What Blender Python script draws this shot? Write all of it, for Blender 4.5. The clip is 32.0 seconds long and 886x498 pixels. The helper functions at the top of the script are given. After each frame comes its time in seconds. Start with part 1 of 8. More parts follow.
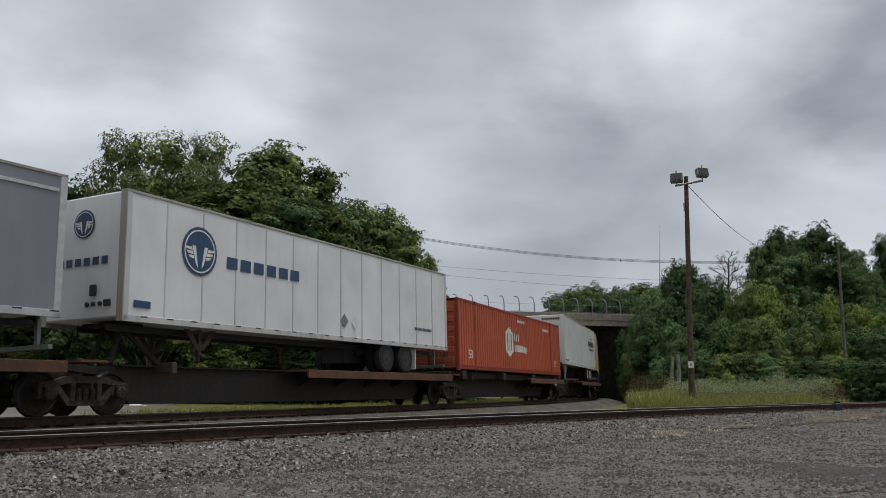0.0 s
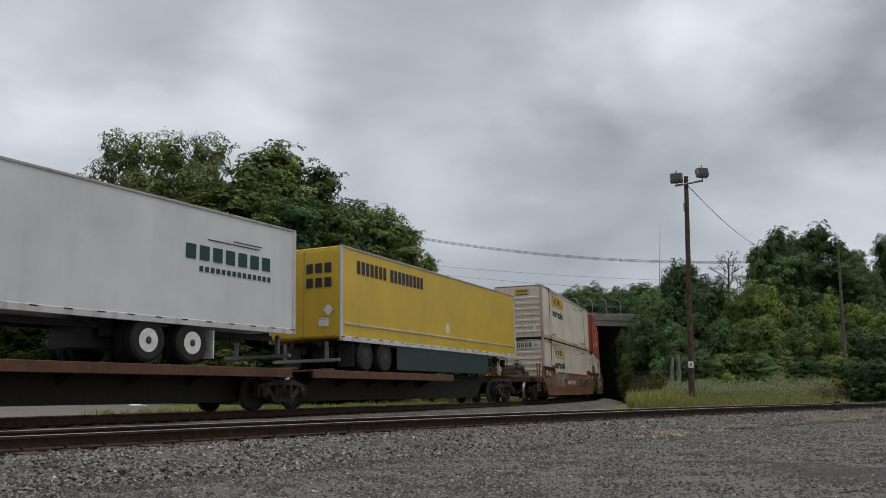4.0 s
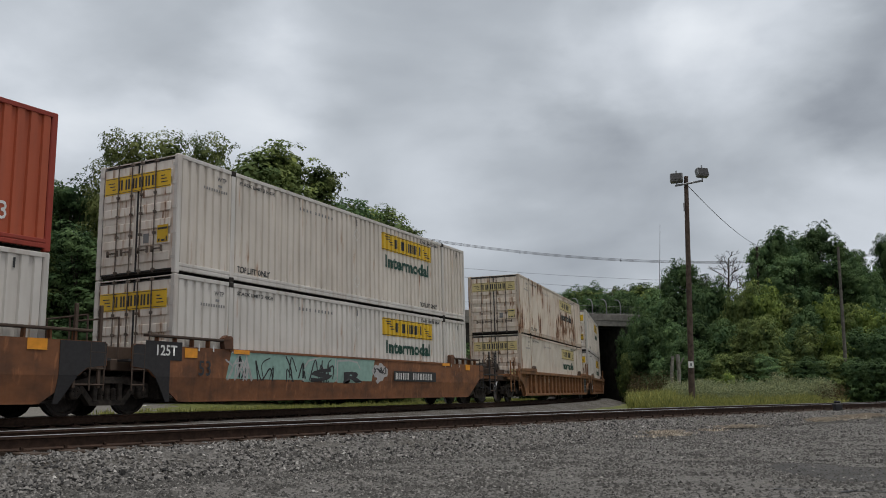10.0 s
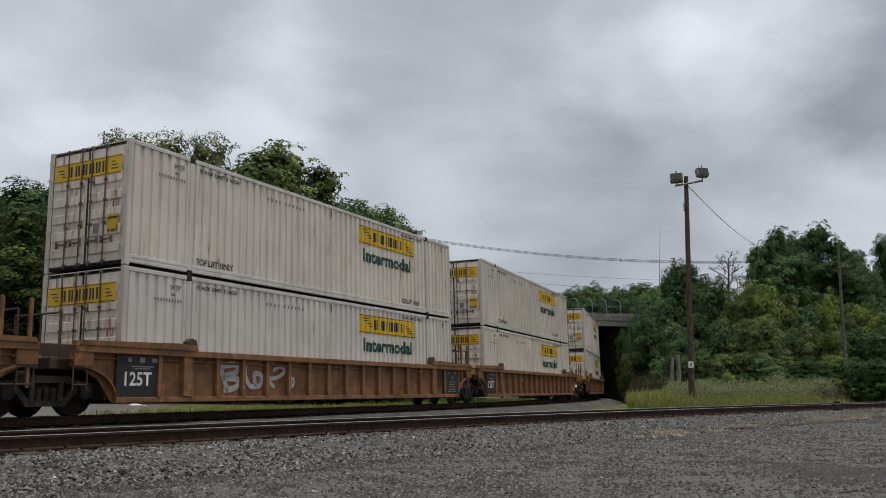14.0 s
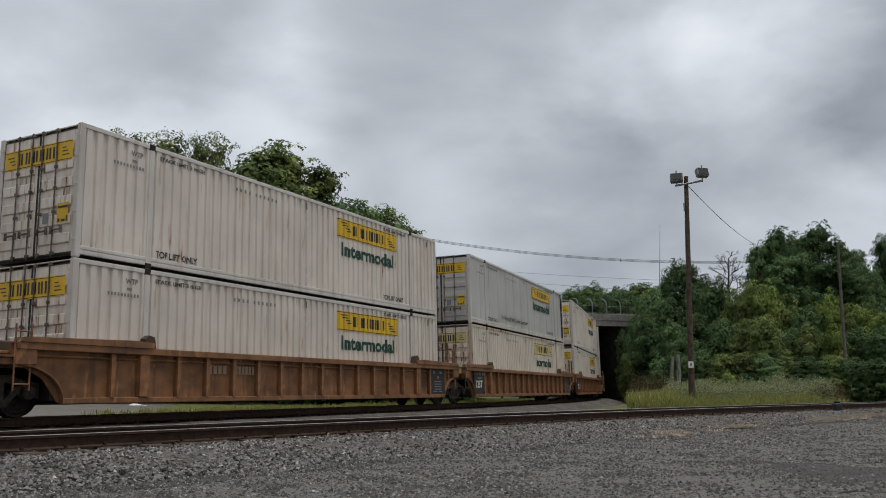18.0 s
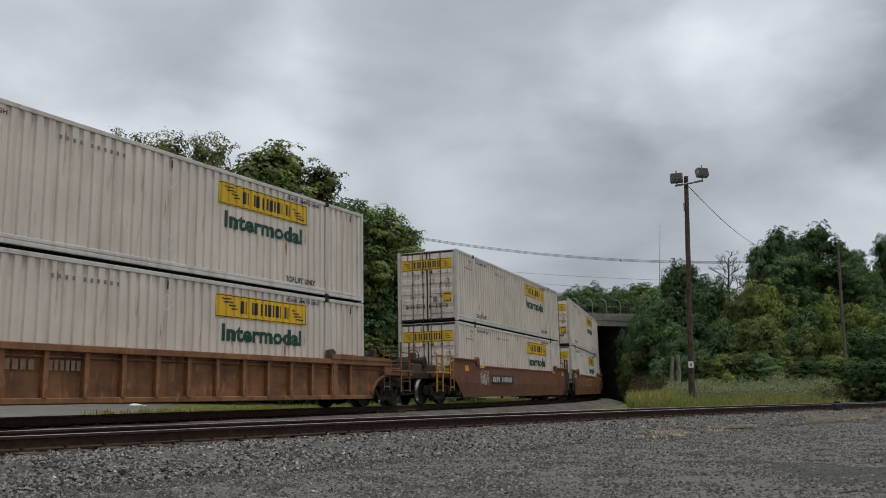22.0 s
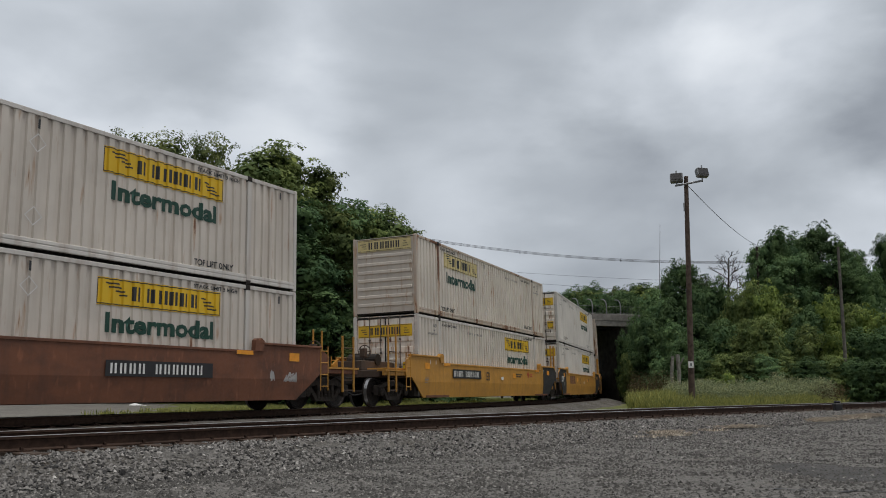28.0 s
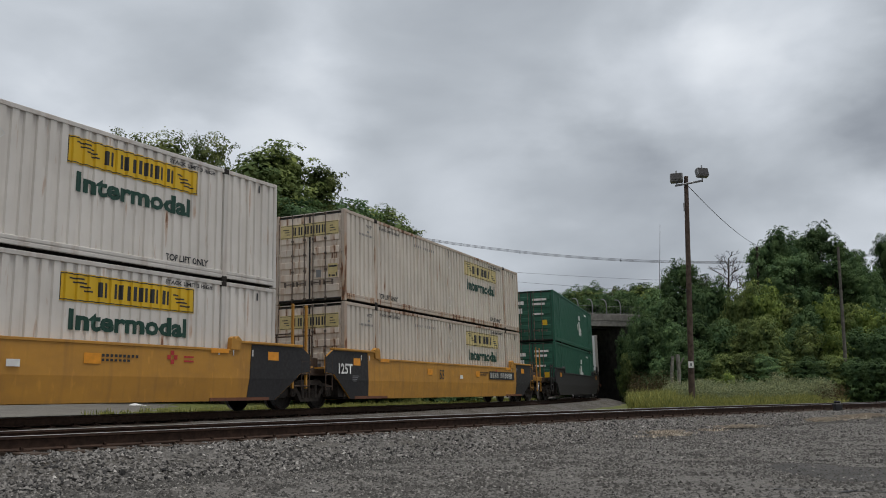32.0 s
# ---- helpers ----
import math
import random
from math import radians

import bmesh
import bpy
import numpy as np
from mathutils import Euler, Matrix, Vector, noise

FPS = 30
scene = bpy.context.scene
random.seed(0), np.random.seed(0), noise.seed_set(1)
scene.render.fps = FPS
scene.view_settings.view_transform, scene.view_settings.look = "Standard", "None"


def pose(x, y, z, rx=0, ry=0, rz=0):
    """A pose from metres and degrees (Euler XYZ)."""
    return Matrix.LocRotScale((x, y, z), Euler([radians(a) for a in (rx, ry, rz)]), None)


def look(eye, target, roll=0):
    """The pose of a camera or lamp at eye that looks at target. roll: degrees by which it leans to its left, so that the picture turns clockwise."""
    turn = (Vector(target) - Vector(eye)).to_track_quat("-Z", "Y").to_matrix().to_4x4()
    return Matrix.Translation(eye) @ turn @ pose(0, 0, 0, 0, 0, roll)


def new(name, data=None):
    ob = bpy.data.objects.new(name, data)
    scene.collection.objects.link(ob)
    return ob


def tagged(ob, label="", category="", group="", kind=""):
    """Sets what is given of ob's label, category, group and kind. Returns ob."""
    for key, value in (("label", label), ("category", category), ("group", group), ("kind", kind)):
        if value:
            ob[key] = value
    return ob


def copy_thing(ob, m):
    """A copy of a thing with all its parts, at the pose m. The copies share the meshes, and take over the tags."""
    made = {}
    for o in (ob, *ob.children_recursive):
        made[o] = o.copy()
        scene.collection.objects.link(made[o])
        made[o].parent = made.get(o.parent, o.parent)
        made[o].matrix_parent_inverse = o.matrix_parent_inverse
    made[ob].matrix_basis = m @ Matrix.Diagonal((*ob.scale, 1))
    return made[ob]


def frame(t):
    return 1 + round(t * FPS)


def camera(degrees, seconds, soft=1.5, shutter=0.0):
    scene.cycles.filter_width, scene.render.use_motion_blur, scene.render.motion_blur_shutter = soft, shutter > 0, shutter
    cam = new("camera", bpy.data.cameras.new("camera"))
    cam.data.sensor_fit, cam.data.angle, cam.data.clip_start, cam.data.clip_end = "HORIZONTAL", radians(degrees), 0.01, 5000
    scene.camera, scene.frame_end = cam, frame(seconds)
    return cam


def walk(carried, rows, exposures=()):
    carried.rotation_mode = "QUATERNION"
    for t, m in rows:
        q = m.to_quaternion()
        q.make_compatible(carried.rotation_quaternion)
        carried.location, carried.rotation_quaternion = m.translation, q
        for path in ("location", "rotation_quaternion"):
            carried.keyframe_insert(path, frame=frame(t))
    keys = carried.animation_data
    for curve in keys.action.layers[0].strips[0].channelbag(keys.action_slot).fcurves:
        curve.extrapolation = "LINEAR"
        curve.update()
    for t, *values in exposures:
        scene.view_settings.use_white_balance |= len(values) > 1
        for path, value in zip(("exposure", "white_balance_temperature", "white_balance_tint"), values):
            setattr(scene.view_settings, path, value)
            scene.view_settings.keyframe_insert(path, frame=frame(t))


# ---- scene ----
# camera: it stands still, low beside the yard track
cam = camera(55.29, 32.0, soft=0.95)
VIEW = pose(0, 0, 0.4576, 99.615, 0, 0) @ pose(0, 0, 0, 0, 0, -0.2955)
walk(cam, [(0.0, VIEW), (32.0, VIEW)])

# ---- light: an overcast day ----
world = bpy.data.worlds.new("overcast")
scene.world = world
world.use_nodes = True
wn, wl = world.node_tree.nodes, world.node_tree.links
wn.clear()
w_out, w_bg = wn.new("ShaderNodeOutputWorld"), wn.new("ShaderNodeBackground")
w_sky, w_mix = wn.new("ShaderNodeTexSky"), wn.new("ShaderNodeMix")
w_sky.sky_type, w_sky.sun_disc = "NISHITA", False
w_sky.sun_elevation, w_sky.sun_rotation = radians(77), radians(122)
w_mix.data_type = "RGBA"
w_mix.inputs[0].default_value = 0.93
w_sky_dim = wn.new("ShaderNodeVectorMath")
w_sky_dim.operation = "SCALE"
w_sky_dim.inputs[3].default_value = 0.08
w_tc, w_noise, w_ramp = wn.new("ShaderNodeTexCoord"), wn.new("ShaderNodeTexNoise"), wn.new("ShaderNodeValToRGB")
w_noise.inputs["Scale"].default_value, w_noise.inputs["Detail"].default_value = 2.2, 5
w_ramp.color_ramp.elements[0].position, w_ramp.color_ramp.elements[1].position = 0.3, 0.72
w_ramp.color_ramp.elements[0].color, w_ramp.color_ramp.elements[1].color = (0.52, 0.55, 0.60, 1), (0.92, 0.93, 0.95, 1)
wl.new(w_tc.outputs["Generated"], w_noise.inputs["Vector"])
wl.new(w_noise.outputs["Fac"], w_ramp.inputs[0])
wl.new(w_sky.outputs[0], w_sky_dim.inputs[0])
wl.new(w_sky_dim.outputs[0], w_mix.inputs[6])
wl.new(w_ramp.outputs[0], w_mix.inputs[7])
wl.new(w_mix.outputs[2], w_bg.inputs[0])
wl.new(w_bg.outputs[0], w_out.inputs[0])
w_bg.inputs[1].default_value = 0.66

sun = new("sun", bpy.data.lights.new("sun", "SUN"))
sun.data.energy, sun.data.angle, sun.data.color = 2.1, radians(24), (1.0, 0.97, 0.93)
sun.matrix_world = look((22, 16, 120), (0, 30, 0))


# ---- materials ----
def nodes_of(name, rough=0.6, metal=0.0, spec=0.4):
    m = bpy.data.materials.new(name)
    m.use_nodes = True
    b = m.node_tree.nodes["Principled BSDF"]
    b.inputs["Roughness"].default_value, b.inputs["Metallic"].default_value = rough, metal
    b.inputs["Specular IOR Level"].default_value = spec
    return m, m.node_tree.nodes, m.node_tree.links, b


def tex(n, l, kind, scale, space="Object", detail=4.0, stretch=None):
    c = n.new("ShaderNodeTexCoord")
    t = n.new(kind)
    t.inputs["Scale"].default_value = scale
    if "Detail" in t.inputs:
        t.inputs["Detail"].default_value = detail
    src = c.outputs[space]
    if stretch:
        mp = n.new("ShaderNodeMapping")
        mp.inputs["Scale"].default_value = stretch
        l.new(src, mp.inputs["Vector"])
        src = mp.outputs[0]
    l.new(src, t.inputs["Vector"])
    return t


def ramp(n, l, src, stops):
    r = n.new("ShaderNodeValToRGB")
    e = r.color_ramp.elements
    while len(e) < len(stops):
        e.new(0.5)
    for k, (p, c) in zip(e, stops):
        k.position, k.color = p, (*c, 1) if len(c) == 3 else c
    l.new(src, r.inputs[0])
    return r


def mixc(n, l, fac, a, b, mode="MIX"):
    m = n.new("ShaderNodeMix")
    m.data_type, m.blend_type = "RGBA", mode
    for key, v in ((0, fac), (6, a), (7, b)):
        if isinstance(v, (int, float)):
            m.inputs[key].default_value = v
        elif isinstance(v, tuple):
            m.inputs[key].default_value = (*v, 1) if len(v) == 3 else v
        else:
            l.new(v, m.inputs[key])
    return m.outputs[2]


def bump(n, l, b, height, strength=0.3, dist=0.02):
    k = n.new("ShaderNodeBump")
    k.inputs["Strength"].default_value, k.inputs["Distance"].default_value = strength, dist
    l.new(height, k.inputs["Height"])
    l.new(k.outputs[0], b.inputs["Normal"])


def vary(n, l, col, low=0.88, high=1.08):
    """A slightly different shade for each object."""
    o = n.new("ShaderNodeObjectInfo")
    r = n.new("ShaderNodeMapRange")
    r.inputs["To Min"].default_value, r.inputs["To Max"].default_value = low, high
    l.new(o.outputs["Random"], r.inputs["Value"])
    m = n.new("ShaderNodeVectorMath")
    m.operation = "SCALE"
    l.new(col, m.inputs[0])
    l.new(r.outputs[0], m.inputs[3])
    return m.outputs[0]


def paint(name, colour, dirt=(0.16, 0.12, 0.09), amount=0.35, rough=0.5, rust=0.0, streak=True, spread=(0.92, 1.05), mottle=0.0):
    """Weathered paint on steel: faded patches, vertical dirt streaks, optional rust."""
    m, n, l, b = nodes_of(name, rough)
    big = tex(n, l, "ShaderNodeTexNoise", 0.7, detail=5)
    fade = ramp(n, l, big.outputs["Fac"], [(0.3, tuple(c * 0.86 for c in colour)), (0.7, tuple(min(1, c * 1.06) for c in colour))])
    st = tex(n, l, "ShaderNodeTexNoise", 1.0, detail=5, stretch=(5, 5, 0.35) if streak else (2, 2, 2))
    mask = ramp(n, l, st.outputs["Fac"], [(0.5, (0, 0, 0)), (0.78, (amount,) * 3)])
    col = mixc(n, l, mask.outputs[0], fade.outputs[0], dirt)
    if mottle:
        mo = tex(n, l, "ShaderNodeTexNoise", 1.7, detail=9, stretch=(1.0, 1.0, 1.6))
        mm = ramp(n, l, mo.outputs["Fac"], [(0.42, (0, 0, 0)), (0.68, (mottle,) * 3)])
        col = mixc(n, l, mm.outputs[0], col, dirt)
        sc = tex(n, l, "ShaderNodeTexNoise", 7.0, detail=8, stretch=(1.0, 1.0, 0.3))
        sm = ramp(n, l, sc.outputs["Fac"], [(0.60, (0, 0, 0)), (0.70, (mottle * 0.8,) * 3)])
        col = mixc(n, l, sm.outputs[0], col, tuple(min(1, c * 1.9) for c in colour))
    if rust:
        rs = tex(n, l, "ShaderNodeTexNoise", 2.0, detail=9, stretch=(3.4, 3.4, 0.45))
        fac = rs.outputs["Fac"]
        if rust > 0:
            # heavy rust gathers in patches
            lump = tex(n, l, "ShaderNodeTexNoise", 0.55, detail=3, stretch=(1.0, 1.0, 0.8))
            both = n.new("ShaderNodeMath")
            both.operation = "MULTIPLY_ADD"
            both.inputs[1].default_value = 1.15
            less = n.new("ShaderNodeMath")
            less.operation = "SUBTRACT"
            less.inputs[1].default_value = 0.60
            l.new(lump.outputs["Fac"], both.inputs[0])
            l.new(fac, less.inputs[0])
            l.new(less.outputs[0], both.inputs[2])
            fac = both.outputs[0]
        hm = ramp(n, l, fac, [(0.52 - 0.1 * rust, (0, 0, 0)), (0.64 - 0.1 * rust, (0.75,) * 3)])
        col = mixc(n, l, hm.outputs[0], col, (0.40, 0.235, 0.125))
        rm = ramp(n, l, fac, [(0.62 - 0.1 * rust, (0, 0, 0)), (0.66 - 0.1 * rust, (0.9,) * 3)])
        rc = tex(n, l, "ShaderNodeTexNoise", 9.0)
        rcol = ramp(n, l, rc.outputs["Fac"], [(0.3, (0.045, 0.020, 0.011)), (0.7, (0.20, 0.072, 0.026))])
        col = mixc(n, l, rm.outputs[0], col, rcol.outputs[0])
    l.new(vary(n, l, col, *spread), b.inputs["Base Color"])
    fine = tex(n, l, "ShaderNodeTexNoise", 14.0)
    rr = ramp(n, l, fine.outputs["Fac"], [(0.2, (rough - 0.1,) * 3), (0.8, (min(1, rough + 0.2),) * 3)])
    l.new(rr.outputs[0], b.inputs["Roughness"])
    bump(n, l, b, big.outputs["Fac"], 0.12, 0.03)
    return m


def speckle(name, stops, scale, rough=0.9, space="Object", big=0.25, strength=0.5, dist=0.02, metal=0.0, spread=(0.9, 1.08)):
    """Mineral or rusty surface: grain at two scales."""
    m, n, l, b = nodes_of(name, rough, metal, 0.25)
    a = tex(n, l, "ShaderNodeTexNoise", scale, space, 6)
    c = tex(n, l, "ShaderNodeTexNoise", scale * 0.06, space, 5)
    col = ramp(n, l, a.outputs["Fac"], stops)
    sh = ramp(n, l, c.outputs["Fac"], [(0.3, (1 - big,) * 3), (0.7, (1 + 0.0 * big,) * 3)])
    out = mixc(n, l, 1.0, col.outputs[0], sh.outputs[0], "MULTIPLY")
    l.new(vary(n, l, out, *spread), b.inputs["Base Color"])
    bump(n, l, b, a.outputs["Fac"], strength, dist)
    return m


def leaves_mat(name, dark, light, tip=None):
    m, n, l, b = nodes_of(name, 0.7, 0, 0.08)
    g = n.new("ShaderNodeNewGeometry")
    c = ramp(n, l, g.outputs["Random Per Island"], [(0.0, tuple(d * 0.42 + c * 0.58 for d, c in zip(dark, light))), (0.95, tuple(d * 0.3 + c * 0.7 for d, c in zip(dark, light))), (1.0, tuple(t * 0.5 + c * 0.5 for t, c in zip(tip or light, light)))])
    big = tex(n, l, "ShaderNodeTexNoise", 5.5, detail=3)
    sh = ramp(n, l, big.outputs["Fac"], [(0.38, (0.52, 0.60, 0.58)), (0.62, (1.25, 1.18, 0.98))])
    out = mixc(n, l, 1.0, c.outputs[0], sh.outputs[0], "MULTIPLY")
    col = vary(n, l, out, 0.62, 1.26)
    l.new(col, b.inputs["Base Color"])
    through_leaf, both = n.new("ShaderNodeBsdfTranslucent"), n.new("ShaderNodeMixShader")
    both.inputs[0].default_value = 0.26
    l.new(col, through_leaf.inputs[0])
    l.new(b.outputs[0], both.inputs[1])
    l.new(through_leaf.outputs[0], both.inputs[2])
    l.new(both.outputs[0], n["Material Output"].inputs[0])
    return m


def plain(name, colour, rough=0.6, metal=0.0):
    m, n, l, b = nodes_of(name, rough, metal)
    t = tex(n, l, "ShaderNodeTexNoise", 6.0, detail=5)
    c = ramp(n, l, t.outputs["Fac"], [(0.3, tuple(v * 0.82 for v in colour)), (0.7, tuple(min(1, v * 1.1) for v in colour))])
    l.new(c.outputs[0], b.inputs["Base Color"])
    return m


WHITE = paint("white_container_paint", (0.655, 0.60, 0.535), (0.26, 0.19, 0.13), 0.30, 0.5, rust=-0.92)
BRIGHT = paint("bright_white_container_paint", (0.68, 0.648, 0.605), (0.32, 0.26, 0.20), 0.22, 0.5, rust=-0.95)
# Scuffed door white, raised above WHITE to put missing light on the door end.
DOORW = paint("brightened_scuffed_door_paint", (0.78, 0.73, 0.665), (0.33, 0.19, 0.11), 0.46, 0.55, rust=-0.22)
CREAM = paint("cream_container_paint", (0.65, 0.595, 0.525), (0.33, 0.23, 0.155), 0.32, 0.55, rust=-0.75)
RUSTY = paint("rusty_white_paint", (0.70, 0.625, 0.54), (0.35, 0.17, 0.08), 0.55, 0.6, rust=0.30)
GREYW = paint("smooth_grey_white_paint", (0.50, 0.495, 0.48), (0.26, 0.24, 0.21), 0.25, 0.4)
TRAILER = paint("trailer_white_paint", (0.70, 0.712, 0.725), (0.42, 0.41, 0.40), 0.15, 0.35)
GREYT = paint("trailer_grey_paint", (0.22, 0.24, 0.275), (0.14, 0.14, 0.14), 0.15, 0.35)
YELLOWT = paint("trailer_yellow_paint", (0.60, 0.405, 0.035), (0.35, 0.24, 0.05), 0.2, 0.35)
ORANGE = paint("red_orange_container_paint", (0.455, 0.096, 0.041), (0.20, 0.052, 0.03), 0.35, 0.5)
ORANGE_DARK = paint("dark_red_paint", (0.30, 0.04, 0.022), (0.12, 0.03, 0.02), 0.4, 0.5)
GREEN = paint("green_container_paint", (0.022, 0.110, 0.070), (0.015, 0.05, 0.035), 0.4, 0.5)
YELLOW = paint("yellow_panel_paint", (0.72, 0.46, 0.02), (0.45, 0.28, 0.03), 0.3, 0.45)
CARBROWN = paint("brown_railcar_paint", (0.215, 0.087, 0.036), (0.055, 0.028, 0.018), 0.6, 0.65, mottle=0.62)
CARTAN = paint("tan_railcar_paint", (0.250, 0.116, 0.049), (0.062, 0.032, 0.019), 0.7, 0.65, mottle=0.62)
CARMAROON = paint("maroon_railcar_paint", (0.168, 0.066, 0.034), (0.060, 0.030, 0.022), 0.5, 0.6, mottle=0.5)
CARYELLOW = paint("yellow_railcar_paint", (0.495, 0.245, 0.040), (0.21, 0.11, 0.04), 0.5, 0.5, mottle=0.25)
CARDARK = paint("dark_grey_railcar_paint", (0.024, 0.023, 0.025), (0.03, 0.025, 0.02), 0.5, 0.6)
SPINE = paint("black_brown_sill_paint", (0.030, 0.026, 0.024), (0.06, 0.035, 0.025), 0.5, 0.75)
DECK = paint("rusty_deck_paint", (0.125, 0.056, 0.030), (0.05, 0.032, 0.024), 0.7, 0.8, mottle=0.6)
BLACK = plain("black_paint", (0.022, 0.022, 0.024), 0.55)
DARKGREEN = plain("dark_green_lettering", (0.010, 0.054, 0.037), 0.5)
DARKTEXT = plain("dark_lettering", (0.03, 0.032, 0.035), 0.5)
NAVY = plain("navy_blue_paint", (0.022, 0.062, 0.14), 0.4)
WHITEMARK = plain("white_marking", (0.72, 0.72, 0.70), 0.5)
REDMARK = plain("red_marking", (0.45, 0.03, 0.03), 0.4)
ORANGEMARK = plain("orange_reflector", (0.75, 0.30, 0.02), 0.4)
STEELDARK = speckle("oily_cast_steel", [(0.3, (0.015, 0.013, 0.012)), (0.7, (0.044, 0.036, 0.030))], 18, 0.7, metal=0.2)
TRUCKSTEEL = speckle("dusty_cast_steel", [(0.3, (0.018, 0.015, 0.013)), (0.7, (0.062, 0.050, 0.041))], 10, 0.8)
WHEELSTEEL = speckle("worn_wheel_steel", [(0.3, (0.014, 0.012, 0.011)), (0.7, (0.038, 0.031, 0.027))], 14, 0.6, metal=0.4)
GRIME = paint("oily_brown_grime", (0.075, 0.050, 0.036), (0.02, 0.016, 0.013), 0.6, 0.7)
TREAD = plain("polished_tread", (0.45, 0.45, 0.46), 0.3, 0.9)
RUBBER = plain("tyre_rubber", (0.018, 0.018, 0.019), 0.85)
ALU = plain("dull_aluminium", (0.50, 0.51, 0.53), 0.4, 0.5)
RAILRUST = speckle("rusty_rail_steel", [(0.3, (0.028, 0.016, 0.011)), (0.7, (0.070, 0.040, 0.027))], 12, 0.85)
RAILTOP = plain("polished_rail_head", (0.55, 0.54, 0.53), 0.32, 0.85)
TIEWOOD = speckle("creosoted_tie_wood", [(0.3, (0.035, 0.025, 0.019)), (0.7, (0.10, 0.072, 0.055))], 7, 0.9)
STONE = speckle("grey_ballast_stone", [(0.25, (0.10, 0.10, 0.105)), (0.75, (0.33, 0.325, 0.32))], 9, 0.9, spread=(0.9, 1.1))
CONCRETE = speckle("weathered_concrete", [(0.3, (0.22, 0.21, 0.19)), (0.7, (0.36, 0.345, 0.32))], 3, 0.9, big=0.4)
POLEWOOD = speckle("weathered_pole_wood", [(0.3, (0.054, 0.039, 0.032)), (0.7, (0.125, 0.092, 0.073))], 6, 0.9)
BARK = speckle("tree_bark", [(0.3, (0.035, 0.028, 0.022)), (0.7, (0.10, 0.085, 0.07))], 6, 0.95)
WIRE = plain("black_wire", (0.03, 0.03, 0.032), 0.6)
GALV = plain("galvanised_steel", (0.22, 0.225, 0.23), 0.55, 0.4)
LEAF_A = leaves_mat("leaves_mid_green", (0.066, 0.095, 0.040), (0.196, 0.253, 0.097), (0.308, 0.358, 0.130))
LEAF_B = leaves_mat("leaves_dark_green", (0.047, 0.085, 0.043), (0.127, 0.207, 0.098), (0.186, 0.268, 0.117))
LEAF_C = leaves_mat("leaves_yellow_green", (0.094, 0.149, 0.046), (0.259, 0.341, 0.101), (0.407, 0.451, 0.143))
LEAF_D = leaves_mat("leaves_grey_green", (0.086, 0.112, 0.050), (0.242, 0.288, 0.121), (0.341, 0.363, 0.154))
GRASS_A = leaves_mat("grass_yellow_green", (0.20, 0.21, 0.08), (0.43, 0.44, 0.17), (0.54, 0.52, 0.24))
GRASS_B = leaves_mat("weeds_grey_green", (0.20, 0.23, 0.135), (0.43, 0.47, 0.30), (0.54, 0.56, 0.37))


# ---- mesh helpers ----
def link_mesh(name, verts, faces, mat, parent=None, label="", smooth=False):
    me = bpy.data.meshes.new(name)
    me.from_pydata(verts, [], faces)
    me.materials.append(mat)
    if smooth:
        me.polygons.foreach_set("use_smooth", [True] * len(me.polygons))
    ob = new(name, me)
    ob.parent = parent
    return tagged(ob, label)


def part(name, bm, mat, parent, label="", m=None):
    bmesh.ops.recalc_face_normals(bm, faces=bm.faces)
    me = bpy.data.meshes.new(name)
    bm.to_mesh(me)
    bm.free()
    me.materials.append(mat)
    return share(name, me, parent, label, m)


JOINED = ("brand_block", "number_block", "marking", "graffiti_tag", "graffiti_piece")


def share(name, me, parent, label="", m=None):
    ob = new(name, me)
    ob.parent = parent
    if m is not None:
        ob.matrix_basis = m
    return tagged(ob, label, kind="stuff") if name in JOINED else tagged(ob, label)


def box(bm, x0, x1, y0, y1, z0, z1, bevel=0.0):
    vs = [bm.verts.new((x, y, z)) for z in (z0, z1) for y in (y0, y1) for x in (x0, x1)]
    fs = [bm.faces.new([vs[i] for i in q]) for q in ((0, 2, 3, 1), (4, 5, 7, 6), (0, 1, 5, 4), (2, 6, 7, 3), (0, 4, 6, 2), (1, 3, 7, 5))]
    if bevel:
        es = list({e for f in fs for e in f.edges})
        bmesh.ops.bevel(bm, geom=es, offset=bevel, segments=1, affect="EDGES")
    return bm


def boxes(*rows, bevel=0.0):
    bm = bmesh.new()
    for r in rows:
        box(bm, *r, bevel=bevel)
    return bm


def prism(bm, pts, a0, a1, axis="y"):
    """A polygon in the x-z plane (axis y), y-z plane (x) or x-y plane (z), drawn out from a0 to a1."""
    put = {"y": lambda p, a: (p[0], a, p[1]), "x": lambda p, a: (a, p[0], p[1]), "z": lambda p, a: (p[0], p[1], a)}[axis]
    a = [bm.verts.new(put(p, a0)) for p in pts]
    b = [bm.verts.new(put(p, a1)) for p in pts]
    bm.faces.new(a), bm.faces.new(b[::-1])
    for i in range(len(pts)):
        j = (i + 1) % len(pts)
        bm.faces.new((a[i], b[i], b[j], a[j]))
    return bm


